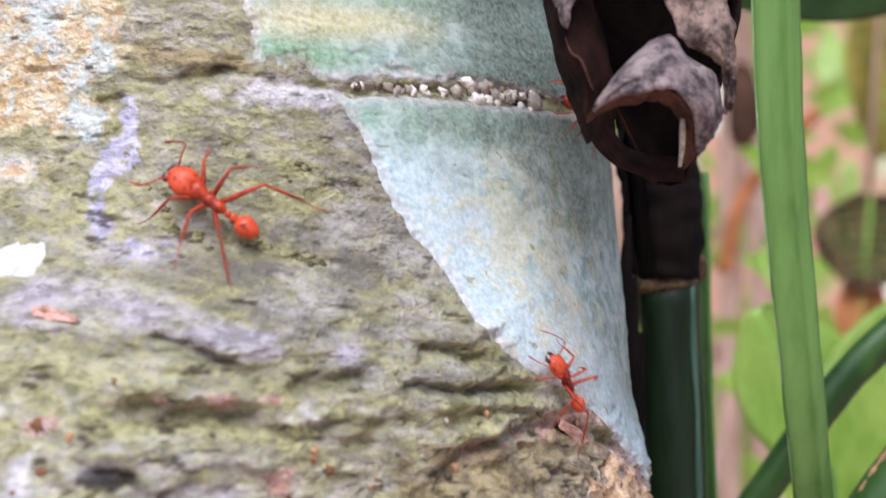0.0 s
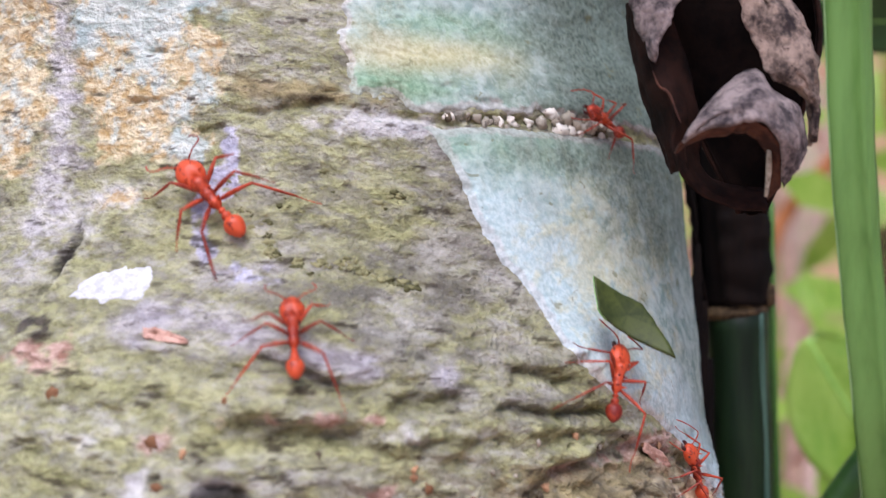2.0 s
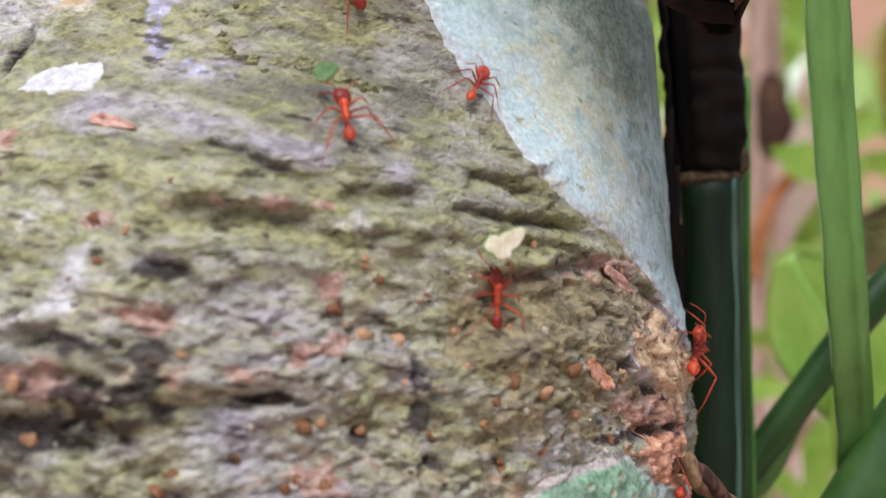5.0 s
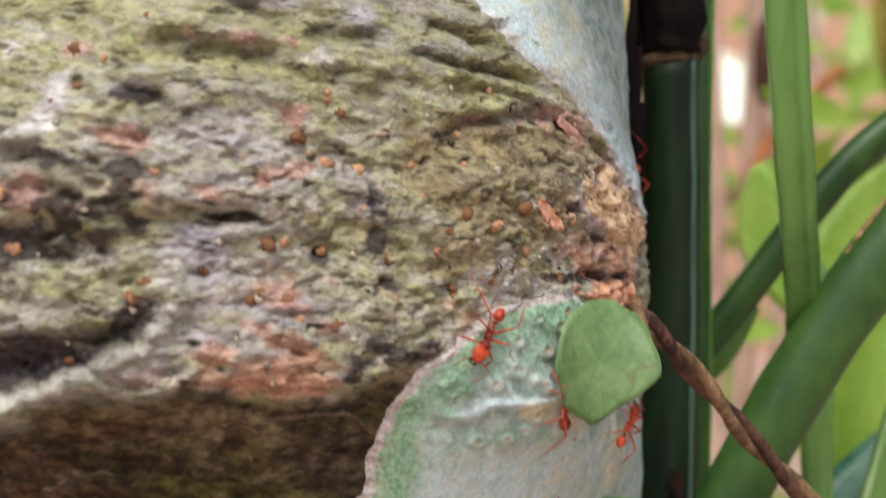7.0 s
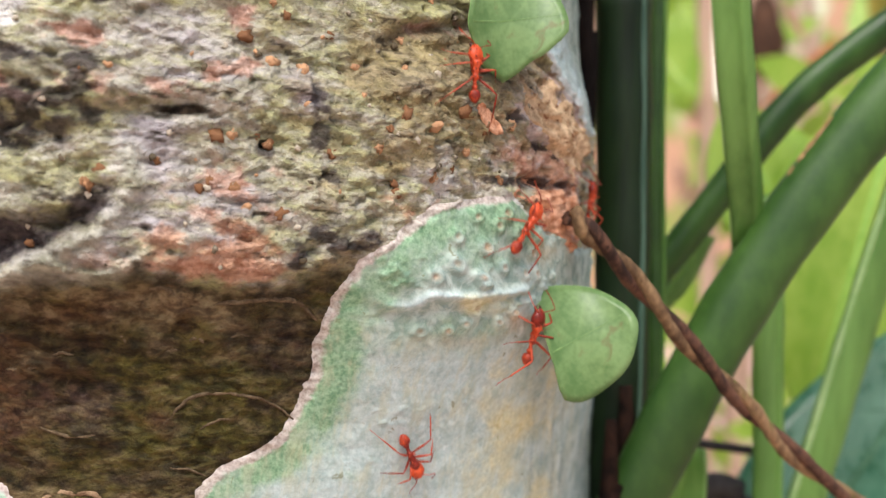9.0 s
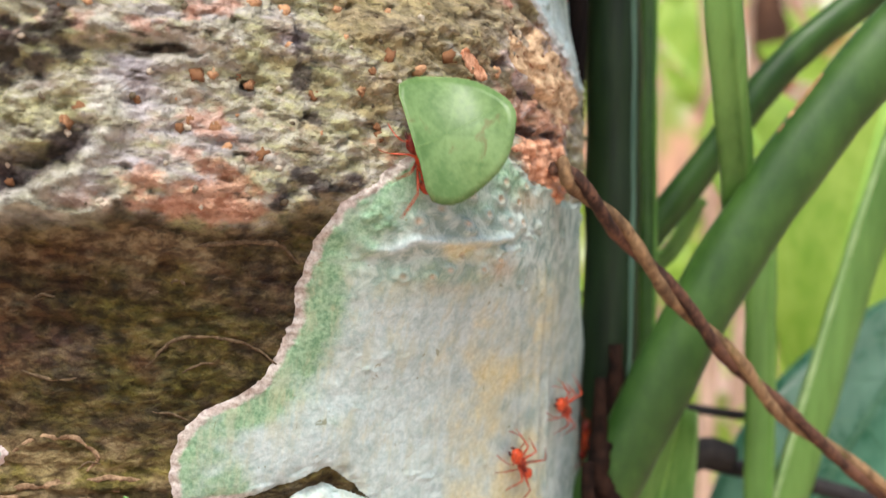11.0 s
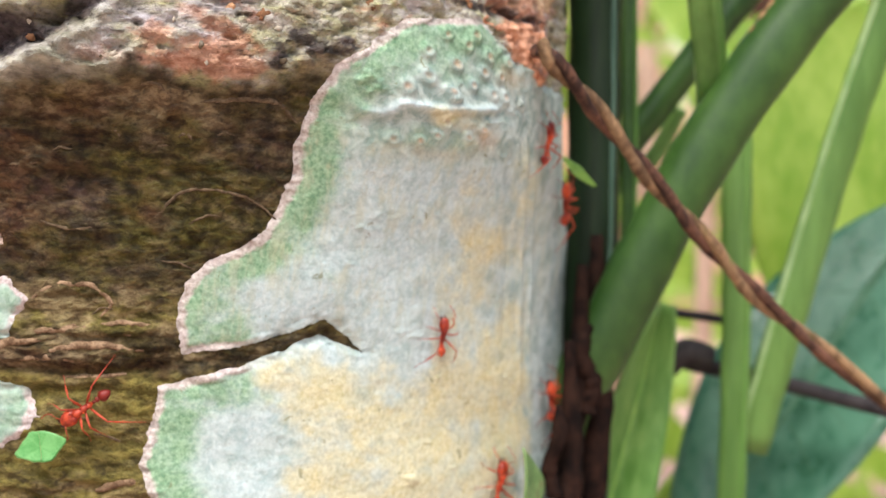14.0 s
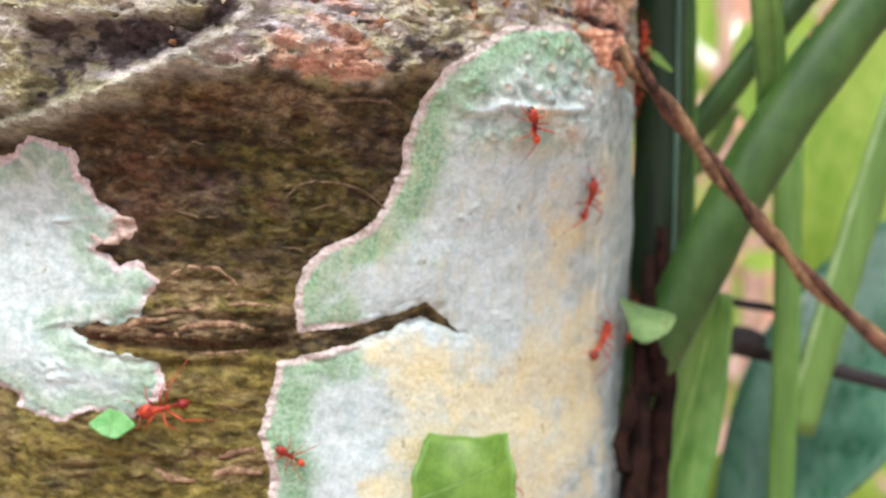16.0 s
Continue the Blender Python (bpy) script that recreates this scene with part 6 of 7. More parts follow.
def build_ant():
    ob = new("ant")
    ob.empty_display_size = 0.003
    BASE[ob] = Vector((0, 0, 0))

    def skull(v):
        back, front = max(0.0, -v.x / 1.2), max(0.0, v.x / 1.2)
        lobe = 0.42 * math.exp(-((abs(v.y) - 0.55) / 0.34) ** 2) * back
        v = Vector((v.x - lobe + 0.28 * back * math.exp(-(v.y / 0.25) ** 2), v.y * (1 + 0.16 * back - 0.22 * front), v.z * (1 - 0.22 * front + 0.06 * back)))
        v = v * (1 + 0.03 * noise.noise(v * 4))
        return v + Vector((2.75, 0, 1.95))
    head = part("head", blob((1.2, 1.12, 0.8), skull, 28, 20), ANT, ob)
    for s in (-1, 1):
        part("jaw", tube(spline([(3.6, 0.45 * s, 1.7), (4.05, 0.5 * s, 1.55), (4.3, 0.12 * s, 1.5)], 8), [0.24, 0.23, 0.21, 0.19, 0.16, 0.13, 0.09, 0.04], 8), ANT_DARK, head, "dark toothed jaw")
        part("eye", blob((0.14, 0.09, 0.14), lambda v: v + Vector((2.95, 1.04 * s, 2.12)), 8, 6), ANT_DARK, head, "black eye")
        part("feeler", tube(spline([(3.45, 0.42 * s, 2.2), (3.75, 1.2 * s, 2.75), (4.0, 2.0 * s, 2.9), (4.7, 2.25 * s, 2.3), (5.5, 2.2 * s, 1.6), (6.1, 2.0 * s, 1.0)], 22),
                             [0.07] * 10 + [0.06, 0.065, 0.065, 0.065, 0.065, 0.07, 0.07, 0.075, 0.075, 0.075, 0.07, 0.04], 6), ANT_LEG, head)
        part("head_spine", tube([Vector((2.1, 0.6 * s, 2.5)), Vector((1.92, 0.72 * s, 2.78)), Vector((1.8, 0.8 * s, 3.0))], [0.12, 0.07, 0.01], 6), ANT, head)
    thorax = spline([(2.0, 0, 1.85), (1.5, 0, 1.95), (0.9, 0, 1.95), (0.3, 0, 1.75), (-0.3, 0, 1.7), (-0.85, 0, 1.55), (-1.15, 0, 1.45)], 25)
    swell = [0.24, 0.36, 0.52, 0.66, 0.74, 0.76, 0.74, 0.66, 0.55, 0.49, 0.50, 0.55, 0.58, 0.55, 0.48, 0.44, 0.47, 0.52, 0.53, 0.48, 0.40, 0.32, 0.25, 0.19, 0.15]
    chest = part("thorax", tube(thorax, swell, 16, 0.92), ANT, ob)
    for s in (-1, 1):
        for x, z, d in ((1.25, 2.25, 0.55), (0.5, 2.15, 0.42), (-0.55, 1.95, 0.6)):
            part("back_spine", tube([Vector((x, 0.3 * s, z)), Vector((x - 0.06, 0.42 * s, z + d * 0.6)), Vector((x - 0.14, 0.5 * s, z + d))], [0.13, 0.08, 0.01], 6), ANT, chest)
    waist = spline([(-1.1, 0, 1.45), (-1.4, 0, 1.5), (-1.7, 0, 1.42), (-2.05, 0, 1.5), (-2.35, 0, 1.45)], 17)
    part("waist", tube(waist, [0.13, 0.16, 0.24, 0.31, 0.30, 0.22, 0.17, 0.18, 0.26, 0.36, 0.42, 0.40, 0.34, 0.28, 0.25, 0.23, 0.2], 12), ANT, ob)

    def belly(v):
        v = v * (1 + 0.035 * noise.noise(v * 5) + 0.03 * math.cos(4 * v.x))
        return Vector((v.x - 0.16 * v.x * v.x, v.y * (1 + 0.12 * v.x), v.z * (1 + 0.1 * v.x))) + Vector((-2.95, 0, 1.4))
    part("gaster", blob((0.98, 0.78, 0.76), belly, 26, 18), ANT, ob, "round reddish hind body")
    for s in (-1, 1):
        ant_leg((1.15, 0.38 * s, 1.6), (2.2, 2.0 * s, 2.7), (2.9, 3.2 * s, 1.0), (3.7, 3.9 * s, 0.0), ob)
        ant_leg((0.35, 0.40 * s, 1.5), (0.15, 2.5 * s, 3.0), (-0.3, 4.0 * s, 1.2), (-0.8, 5.1 * s, 0.0), ob)
        ant_leg((-0.4, 0.38 * s, 1.45), (-2.5, 2.7 * s, 3.3), (-4.9, 4.3 * s, 1.2), (-6.3, 5.2 * s, 0.0), ob)
    return ob


# length in mm; then seconds, place round and up the trunk, heading in degrees (90 is straight up)
ANTS = {}
ANTS["lead"] = (9.4, [(0, 6.5, 3.1, 145), (0.5, 4.2, 1.6, 153), (1, 1.5, 1.0, 162), (1.5, 0.4, 3.0, 151), (2, -2.5, 6.1, 134), (2.5, -2.8, 11.2, 108), (3, -1.4, 19.6, 93), (6, 2, 55, 90), (16, 2, 150, 90)])
ANTS["edge"] = (6.8, [(0, 41.2, -12.5, 135), (0.5, 46, -15, 140), (1, 47.5, -16.2, 140), (1.5, 51, -18.5, 138), (2, 48, -19.2, 125), (2.5, 45.8, -21.6, 97), (3, 41.5, -24, 70), (3.5, 41.6, -27.1, 85), (4, 42.6, -27.6, 66), (6.2, 72, -20, 10), (16, 115, 0, 10)])
ANTS["olive"] = (7.8, [(0, 32, -28, 80), (1, 33.5, -18.2, 77), (1.5, 35.2, -14.3, 81), (2, 36.2, -10.1, 84), (2.5, 35.5, -7.9, 94), (3, 31.1, -4.5, 118), (3.5, 29.1, -1.8, 110), (4, 24.3, 6.0, 110), (6, 14, 40, 100), (16, 10, 150, 95)])
ANTS["follower"] = (7.5, [(0, 9, -36, 95), (1.2, 8.4, -17.5, 100), (1.5, 8.2, -13.3, 102), (2, 7.2, -6.5, 106), (2.5, 5.1, 0.4, 104), (3, 9.2, 5.1, 79), (3.5, 11.7, 12.4, 78), (5, 14, 36, 85), (16, 10, 150, 90)])
ANTS["crack"] = (6.4, [(0, 46, 14.6, 173), (0.5, 44.6, 13.7, 178), (1, 42, 12.4, 173), (1.5, 41, 14.2, 166), (2, 37.5, 15.5, 160), (2.5, 31.6, 16.1, 155), (3, 30.8, 17.5, 119), (4.5, 25, 34, 100), (16, 20, 140, 90)])
ANTS["small"] = (4.5, [(0, 28, -46, 90), (2.2, 26, -22, 86), (2.5, 25.5, -19.1, 84), (3, 23.6, -16.0, 84), (3.5, 23.5, -15.4, 66), (4, 22.7, -12, 69), (6.2, 28, 14, 76), (16, 30, 130, 88)])
ANTS["petal"] = (5.8, [(0, 40, -50, 95), (2.5, 33.6, -20.2, 92), (3, 29.8, -15.1, 107), (3.5, 27.2, -9.9, 118), (4, 18.6, -3.1, 126), (6.2, 5, 22, 110), (16, 0, 140, 90)])
ANTS["scrap"] = (5.4, [(0, 34, -54, 95), (2.7, 28, -27, 88), (3, 26.9, -23.6, 84), (3.5, 24.1, -24.0, 115), (4, 21.2, -21.1, 113), (6.2, 6, 14, 108), (16, 0, 140, 90)])
ANTS["husk"] = (5.2, [(0, 36, -75, 95), (3.4, 33.4, -37, 96), (4, 33, -31.4, 97), (6.3, 24.2, -2.0, 88), (6.7, 24, 3, 88), (9, 24, 36, 90), (16, 24, 120, 90)])
ANTS["descender"] = (5.6, [(0, 88, -60, 180), (5.6, 44, -36.5, -165), (6.5, 36.5, -36.8, -128), (7, 31.5, -36.2, -125), (7.5, 27.9, -37.1, -117), (8, 25.1, -45.8, -90), (8.5, 27.1, -50.3, -63), (9.5, 31, -68, -75), (10.6, 33, -92, -85), (16, 34, -180, -90)])
ANTS["round_leaf"] = (5.9, [(0, 38, -115, 92), (6.5, 38, -46.5, 94), (7, 38.4, -42.5, 93), (7.5, 38, -38.0, 99), (8, 36.2, -31.3, 100), (8.5, 36, -26.9, 88), (10.6, 37, -4, 90), (16, 40, 60, 90)])
ANTS["wide_leaf"] = (6.4, [(0, 41, -150, 80), (7, 40, -60, 66), (7.5, 41.0, -56.4, 60), (8, 43.2, -52.5, 55), (8.5, 44.6, -49.6, 60), (11, 32.3, -35.4, 116), (11.5, 29.2, -31.8, 121), (12, 27.2, -28.2, 114), (13, 24, -20, 105), (16, 20, 8, 92)])
ANTS["climber"] = (6.2, [(0, 30, -140, 80), (7.2, 36.2, -55, 36), (7.5, 37.8, -51.7, 30), (8, 41.2, -46.5, 36), (8.5, 42, -43.2, 46), (10.6, 43, -12, 80), (16, 46, 60, 90)])
ANTS["rim_walker"] = (5.4, [(0, 50, -110, 70), (6.8, 49.6, -48, 45), (7.5, 52, -44, 42), (8, 54, -41, 46), (8.5, 55, -38.8, 70), (10.6, 64, -14, 85), (16, 64, 60, 90)])
ANTS["left_carrier"] = (6.0, [(0, 32, -150, 150), (10.6, 14, -76, 130), (11.5, 8.7, -71.7, 132), (12, 7.5, -70.8, 147), (12.5, 5.2, -69.4, 163), (13, 1.8, -71.8, 182), (13.5, 2.6, -75.3, 201), (14, 4.0, -75.1, 216), (14.5, 1.6, -79, 222), (15, -1.8, -83, 223), (15.5, -1.6, -82.1, 219), (16, -0.1, -78.4, 194)])
ANTS["middle"] = (4.7, [(0, 36, -260, 90), (12.5, 36, -88, 90), (13, 35.8, -82.3, 90), (13.5, 35.5, -76.9, 88), (14, 35.3, -67.9, 88), (14.5, 34.6, -60.7, 82), (15, 35.9, -52.8, 66), (15.5, 37.2, -48, 68), (16, 34.8, -44.4, 105)])
ANTS["right_high"] = (6.2, [(0, 56, -140, 90), (10.4, 54, -68, 150), (11, 53, -62.6, 160), (11.5, 50.6, -64.5, 118), (12, 50.7, -65.7, 112), (12.5, 52.6, -63.7, 125), (13, 54.2, -61, 180), (13.5, 56, -57.5, 120), (14.2, 60, -50, 80), (16, 74, -36, 60)])
ANTS["right_low"] = (6.2, [(0, 44, -150, 100), (10.4, 43.5, -71, 120), (11, 44.1, -67.9, 139), (11.5, 47, -71.2, 135), (12, 48, -73.5, 130), (12.5, 49.8, -74.2, 125), (13, 52, -75, 150), (14, 54, -78, 110), (15, 56, -80, 100), (16, 60, -70, 80)])
ANTS["sliver"] = (5.2, [(0, 66, -150, 90), (11.4, 63, -66, 80), (12, 61, -59, 80), (12.5, 54.5, -52.5, 76), (13, 54.6, -50.6, 72), (13.5, 53.4, -48.7, 76), (14, 52.9, -44.9, 68), (15, 57.5, -40, 80), (16, 66, -30, 70)])
ANTS["oval_leaf"] = (6.2, [(0, 42, -250, 85), (13.5, 42, -91, 80), (14, 42.8, -86.8, 80), (14.5, 45.0, -83.2, 74), (15, 45.6, -78.6, 68), (15.5, 46.2, -72.8, 62), (16, 48.0, -71.6, 48)])
ANTS["tiny"] = (4.0, [(0, 22, -180, 140), (15, 13.5, -89.5, 160), (15.5, 12.2, -86.7, 162), (16, 10.8, -83.7, 148)])
ANTS["fast"] = (5.4, [(0, 38, -260, 80), (14.2, 38.4, -92, 76), (14.5, 38.6, -86, 73), (15, 40, -74.8, 68), (15.5, 41.1, -62.6, 76), (16, 43.8, -52.6, 66)])
ANTS["sail"] = (5.0, [(0, 32, -260, 95), (15.5, 32, -97, 95), (16, 32, -88, 100)])
BURDEN = {"olive": "carrying an olive leaf piece", "petal": "carrying a cream petal", "scrap": "carrying a green scrap", "husk": "carrying a cream petal",
          "round_leaf": "carrying a pale green leaf piece", "wide_leaf": "carrying a large green leaf piece", "left_carrier": "carrying a bright green scrap",
          "sliver": "carrying a thin green sliver", "oval_leaf": "carrying an oval leaf piece", "sail": "under a large leaf piece"}
first_ant = build_ant()
ant_objects = {}
for key, (length, rows) in ANTS.items():
    ob = first_ant if not ant_objects else copy_thing(first_ant, Matrix.Identity(4))
    ant_objects[key] = ob
    size = "large" if length > 7 else "small" if length < 5 else "mid-sized"
    tagged(ob, f"{size} orange-red leafcutter ant " + BURDEN.get(key, "walking on the bark with spread legs"), "ant", "ants on the trunk")
for key, (length, rows) in ANTS.items():
    ant_objects[key].scale = (length / 8,) * 3


def cut_leaf(name, outline, thick, curl, material, label, category, rib=True):
    """A cut piece of leaf: outline(angle) gives its radius; slightly dished, with a paler cut edge and a vein."""
    ob = new(name)
    ob.empty_display_size = 0.003
    BASE[ob] = Vector((0, 0, 0))
    tagged(ob, label, category, "pieces that the ants carry")

    def at(s, t):
        a = 2 * math.pi * t
        r = outline(a) * s
        x, y = r * math.cos(a), r * math.sin(a)
        return Vector((x, y, curl * (x * x - 0.4 * y * y) / 8 + 0.12 * math.sin(x * 0.9 + y * 0.5)))
    bm = bmesh.new()
    tops, lows = [], []
    for k in range(1, 9):
        for out, off in ((tops, thick / 2), (lows, -thick / 2)):
            out.append([bm.verts.new(at(k / 8, j / 40) + Vector((0, 0, off))) for j in range(40)])
    for ring, off, flip in ((tops, thick / 2, 1), (lows, -thick / 2, -1)):
        mid = bm.verts.new(at(0, 0) + Vector((0, 0, off)))
        for j in range(40):
            bm.faces.new((mid, ring[0][j], ring[0][(j + 1) % 40])[::flip])
            for k in range(7):
                bm.faces.new((ring[k][j], ring[k + 1][j], ring[k + 1][(j + 1) % 40], ring[k][(j + 1) % 40])[::flip])
    for j in range(40):
        bm.faces.new((tops[-1][j], lows[-1][j], lows[-1][(j + 1) % 40], tops[-1][(j + 1) % 40]))
    blade = part("blade", bm, material, ob)
    part("cut_edge", tube([at(1.0, j / 40) for j in range(25)], [thick * 0.36] * 25, 6), CUT_EDGE, blade, "pale cut edge")
    if rib:
        part("vein", tube([at(abs(1 - k / 5) * 0.92, 0.06 if k < 5 else 0.56) + Vector((0, 0, thick * 0.5)) for k in range(11)], [0.03 + 0.03 * k / 10 for k in range(11)], 6), CUT_EDGE, blade)
    return ob


def oval(a, b, wobble=0.05, flat_from=None):
    def radius(t):
        r = a * b / math.hypot(b * math.cos(t), a * math.sin(t)) * (1 + wobble * math.sin(3 * t + 1) + 0.4 * wobble * math.sin(7 * t))
        if flat_from is not None:
            c = math.cos(t - flat_from)
            r = min(r, 0.55 * a / c) if c > 0.05 else r
        return r
    return radius


def polygon(corners):
    """The radius to the side of a polygon with corners at (angle in degrees, distance)."""
    pts = [Vector((r * math.cos(radians(a)), r * math.sin(radians(a)), 0)) for a, r in corners]

    def radius(t):
        d = Vector((math.cos(t), math.sin(t), 0))
        best = 99.0
        for p, q in zip(pts, pts[1:] + pts[:1]):
            e = q - p
            det = d.x * -e.y + e.x * d.y
            if abs(det) > 1e-9:
                s, f = (p.x * -e.y + e.x * p.y) / det, (d.x * p.y - d.y * p.x) / det
                if s > 0 and -0.001 <= f <= 1.001:
                    best = min(best, s)
        return best * (1 + 0.02 * math.sin(9 * t))
    return radius


# carried piece: its build; height over the bark; tilt about the way round and the way up, spin; seconds and place
LOADS = {}
LOADS["olive"] = (cut_leaf("leaf_piece", polygon([(150, 5.0), (60, 2.0), (10, 2.2), (-35, 6.0), (-90, 1.8), (-160, 3.2)]), 0.22, 0.5, CUT_OLIVE, "dull olive leaf piece held up by an ant", "leaf piece", False),
              4.2, (0, -8, -12), [(0, 32, -28, -40, 0, 0), (1, 33.2, -18.5, -42, 0, 0), (1.25, 34.2, -12.5, -43, 0, 0), (1.5, 34.8, -10.0, -40, 30, 0), (2, 35.2, -5.4, -36, 26, 0), (2.5, 33.0, -4.2, -28, 22, 0), (3, 28.0, -2.4, -68, 26, 26), (3.3, 25.6, 0.0, -78, 18, 26), (3.6, 26.6, 1.0, -76, 30, 26), (3.9, 24.6, 7.2, -64, 42, 26), (4.2, 25.0, 11.1, -64, 40, 26), (6, 14, 43, -64, 40, 26), (16, 10, 153, -64, 40, 26)])
LOADS["round_leaf"] = (cut_leaf("leaf_piece", polygon([(112, 5.9), (88, 6.0), (62, 6.0), (25, 5.4), (-4, 5.6), (-40, 4.6), (-82, 6.2), (-118, 5.4), (-165, 4.6), (150, 5.2)]), 0.25, 0.5, CUT_LEAF, "pale green cut leaf piece with a notched side", "leaf piece"),
                   4.4, (-10, 12, -12), [(0, 42, -112), (6.5, 39.5, -42.4), (7, 40.6, -38.0), (7.5, 40.2, -33.4), (8, 38.4, -26.6), (8.5, 38.7, -21.4), (10.6, 41, 1), (16, 44, 65)])
LOADS["wide_leaf"] = (cut_leaf("leaf_piece", oval(6.0, 6.3, 0.03, 3.3), 0.25, 0.55, CUT_LEAF, "large rounded pale green cut leaf piece", "leaf piece"),
                  4.4, (-14, 12, 10), [(0, 46, -150), (7, 45, -60), (7.5, 45.4, -56.4), (8, 47.0, -53.6), (8.5, 48.4, -50.2), (11, 32.8, -32.8), (11.5, 30.2, -29.4), (12, 29.4, -23.6), (13, 27, -16), (16, 24, 12)])
LOADS["left_carrier"] = (cut_leaf("leaf_scrap", polygon([(120, 2.9), (50, 1.9), (-10, 1.7), (-60, 2.9), (-130, 1.9), (175, 1.6)]), 0.2, 0.4, CUT_MINT, "small bright green leaf scrap", "leaf scrap"),
                     2.4, (-12, -10, 0), [(0, 30, -148, 0, 0, 0), (10.6, 11, -72, 0, 0, 0), (11.5, 5.6, -67.8, 0, 0, 0), (12, 4.2, -69.0, 0, 0, 0), (12.5, 1.5, -68.9, 0, 0, 0), (13, -2.3, -73, 0, 0, 30), (13.5, -0.8, -78.3, -10, 0, 50), (14, 0.7, -79.2, -15, 0, 80), (14.5, -1.8, -83.3, -15, 0, 70), (15, -3.9, -86.8, -15, 0, 65), (15.5, -4.5, -86.2, -20, 0, 60), (16, -4.3, -80.4, -25, 0, 60)])
LOADS["oval_leaf"] = (cut_leaf("leaf_piece", oval(4.4, 4.6, 0.04, 3.3), 0.22, 0.6, CUT_LEAF, "small oval green leaf piece", "leaf piece"),
                  4.4, (-16, 16, 0), [(0, 44, -248, 0, 60), (13.5, 43, -90, 0, 60), (14, 44.0, -86.6, 0, 62), (14.5, 48.4, -82.6, 0, 20), (15, 49.4, -75.4, 0, 0), (15.5, 50.2, -68.9, 0, 0), (16, 53.8, -68.6, -45, 0)])
LOADS["sliver"] = (cut_leaf("leaf_scrap", polygon([(140, 3.4), (60, 0.7), (-40, 4.4), (-120, 0.7)]), 0.18, 0.4, CUT_BRIGHT, "thin bright green leaf sliver", "leaf scrap"),
               3.6, (-10, 10, 0), [(0, 70, -150), (11.4, 66, -66), (12, 65, -60), (12.5, 58, -53), (13, 58, -51.6), (13.5, 57, -49.6), (14, 57.5, -47.8), (15, 65, -42), (16, 70, -32)])
LOADS["sail"] = (cut_leaf("leaf_piece", polygon([(128, 7.2), (80, 5.2), (46, 7.4), (0, 6.2), (-45, 8.4), (-90, 6.4), (-135, 8.2), (180, 6.0)]), 0.25, 0.7, CUT_BRIGHT, "large squarish fresh green leaf piece", "leaf piece"),
             4.5, (-16, -6, 4), [(0, 26, -258), (15.5, 25, -95.5), (16, 26, -86.6)])
LOADS["petal"] = (cut_leaf("petal", oval(1.35, 1.1, 0.12), 0.3, 0.5, PETAL, "cream-coloured scrap of a petal", "petal scrap", False),
              2.6, (-10, 0, 0), [(0, 39, -46), (2.5, 32.4, -16.9), (3, 27.4, -12.1), (3.5, 24.2, -6.8), (4, 15.4, -1.0), (6.2, 2, 25), (16, -3, 143)])
LOADS["scrap"] = (cut_leaf("leaf_scrap", oval(1.15, 0.85, 0.15), 0.2, 0.5, CUT_LEAF, "tiny grey-green leaf scrap", "leaf scrap", False),
              2.4, (-20, -20, 0), [(0, 34, -50), (2.7, 28.4, -22.4), (3, 27.3, -19.0), (3.5, 21.8, -21.0), (4, 19.2, -17.2), (6.2, 3, 17), (16, -3, 143)])
LOADS["husk"] = (cut_leaf("petal", oval(1.7, 1.0, 0.2), 0.4, 0.8, PETAL, "cream-coloured petal scrap, curled", "petal", False),
             2.4, (-14, 10, 30), [(0, 35.4, -71), (3.4, 32.4, -33), (4, 31.9, -27.3), (6.3, 23.4, 1.6), (6.7, 23.2, 6.6), (9, 23.2, 40), (16, 23.2, 124)])


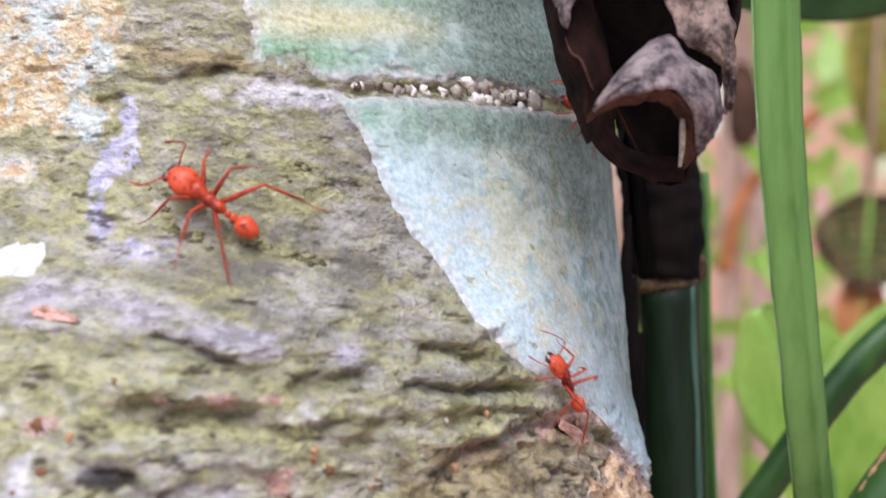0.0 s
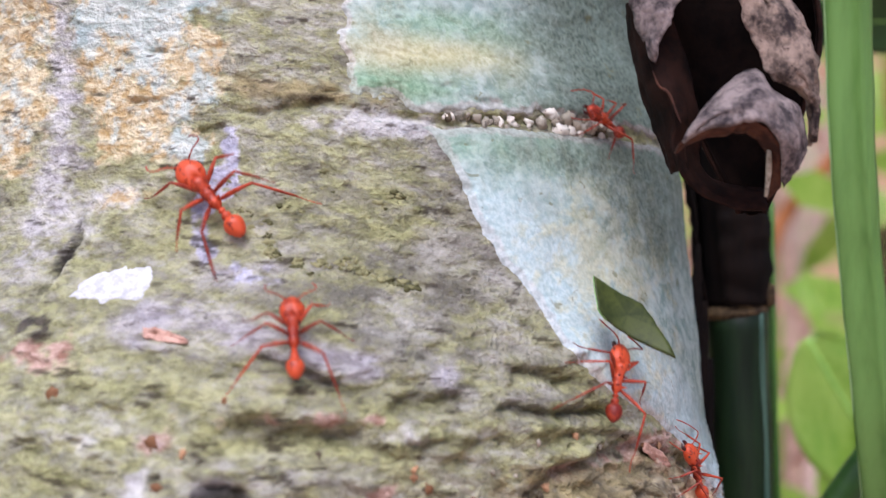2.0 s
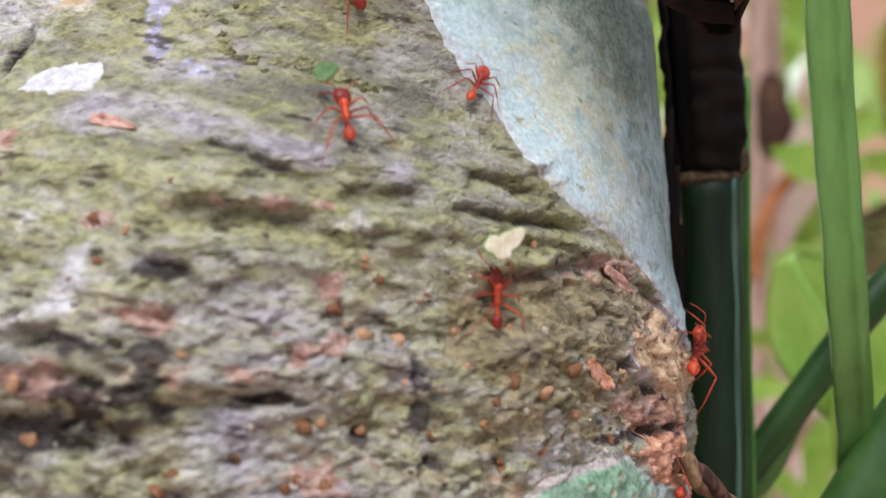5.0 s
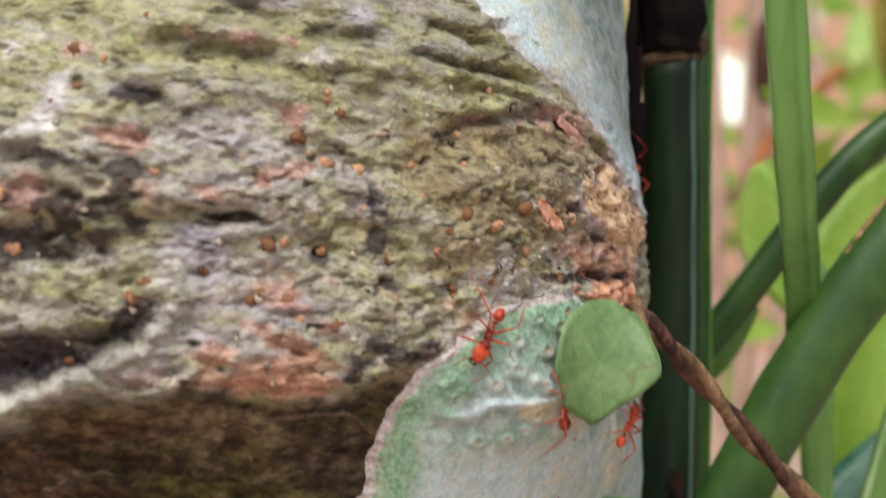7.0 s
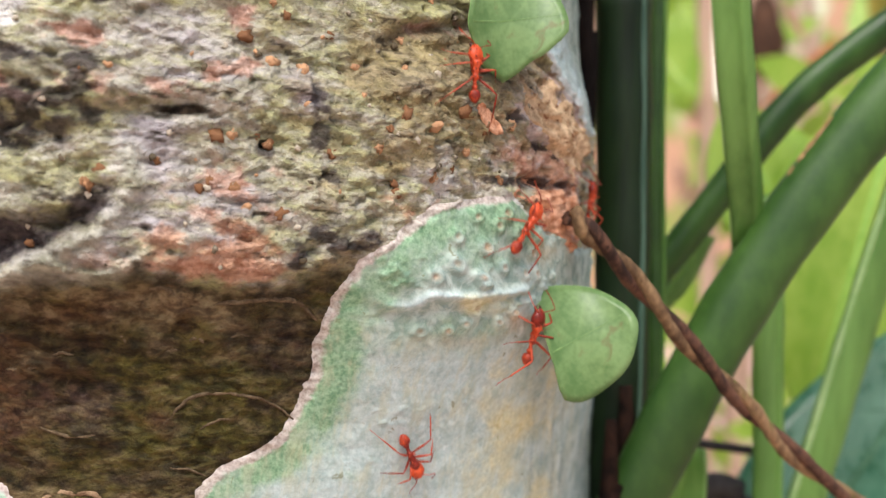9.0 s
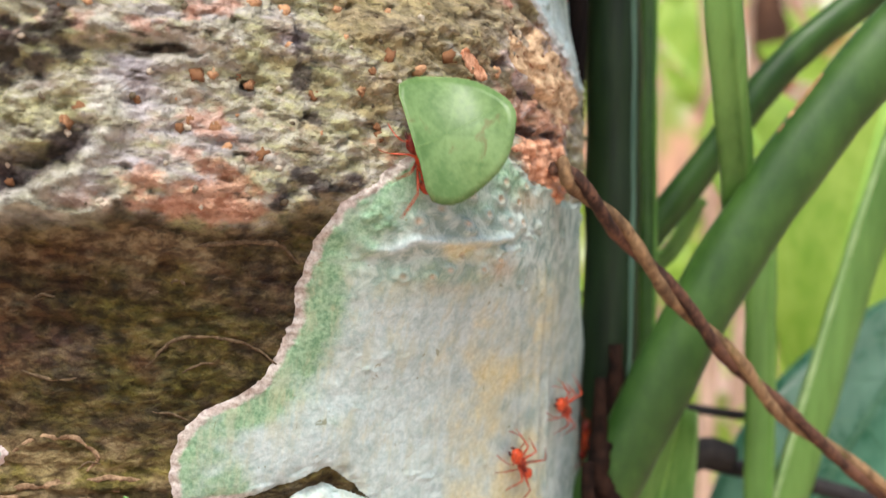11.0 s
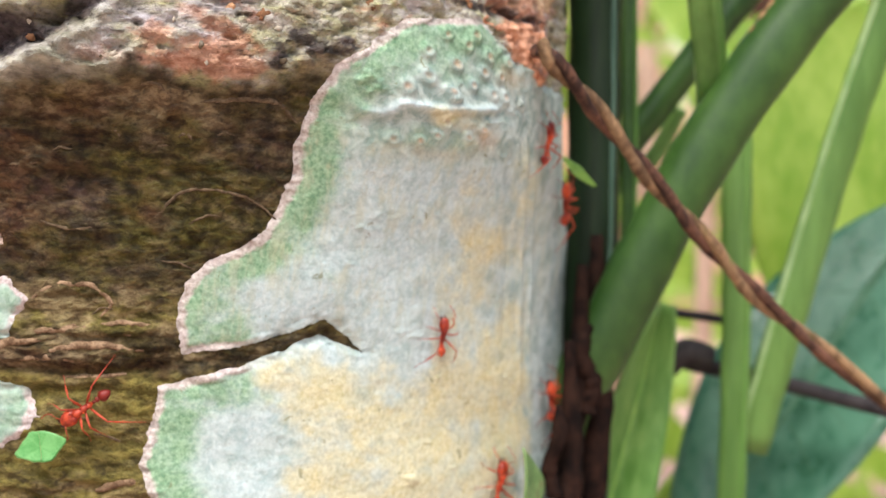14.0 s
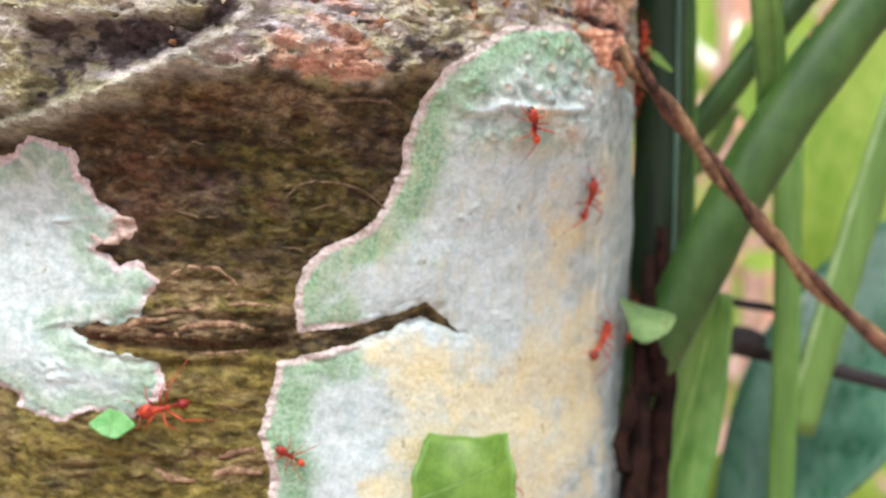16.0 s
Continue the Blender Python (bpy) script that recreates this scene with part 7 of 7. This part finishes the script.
# ---- what moves ----
def between(rows, t):
    times = [r[0] for r in rows]
    return [float(np.interp(t, times, [r[k] for r in rows])) for k in range(1, len(rows[0]))]


def stance(u, z, heading, lift=0.0):
    """The pose of a thing that stands on the bark."""
    p, out, round_way, up_way = on_bark(u, z, lift)
    a = radians(heading)
    ahead = round_way * math.cos(a) + up_way * math.sin(a)
    ahead = (ahead - out * ahead.dot(out)).normalized()
    m = Matrix((ahead, out.cross(ahead), out)).transposed().to_4x4()
    m.translation = at_mm(*p)
    return m


def motions():
    for n, (key, (length, rows)) in enumerate(ANTS.items()):
        seen = [r[0] for r in rows if r[2] > -97 and r[2] < 30]
        times = sorted({*(r[0] for r in rows), *(round(k * 0.25, 2) for k in range(65) if seen[0] - 0.5 <= k * 0.25 <= seen[-1] + 0.5)})
        walk(ant_objects[key], [(t, stance(*between(rows, t), 0.1)) for t in times])
        legs = sorted((o for o in ant_objects[key].children if o.name.startswith("leg")), key=lambda o: (o.location.y, o.location.x))
        beat = 4.5 if length < 7 else 3.4
        for k, leg in enumerate(legs):
            side = 1 if leg.location.y > 0 else -1
            phase = math.pi * ((k + (side > 0)) % 2) + n
            place, swings = leg.location.copy(), []
            for j in range(161):
                t = j * 0.1
                if t < seen[0] - 0.4 or t > seen[-1] + 0.4:
                    if 0 < j < 160:
                        continue
                w = 2 * math.pi * beat * 0.5 * t + phase
                swings.append((t, Matrix.Translation(place) @ pose(0, 0, 0, side * max(0.0, 9 * math.cos(w)), 0, side * 14 * math.sin(w))))
            walk(leg, swings)
    for key, (ob, lift, (tip, lean, spin), rows) in LOADS.items():
        seen = [r[0] for r in rows if -100 < r[2] < 34]
        times = sorted({*(r[0] for r in rows), *(round(k * 0.25, 2) for k in range(65) if seen[0] - 0.5 <= k * 0.25 <= seen[-1] + 0.5)})
        keys = []
        for t in times:
            u, z, *more = between(rows, t)
            keys.append((t, Matrix.Translation(stance(u, z, 0.0, lift).translation) @ pose(0, 0, 0, 90 + tip + sum(more[:1]), 0, 0) @ pose(0, 0, 0, 0, lean + sum(more[1:2]), spin + sum(more[2:]))))
        walk(ob, keys)


motions()
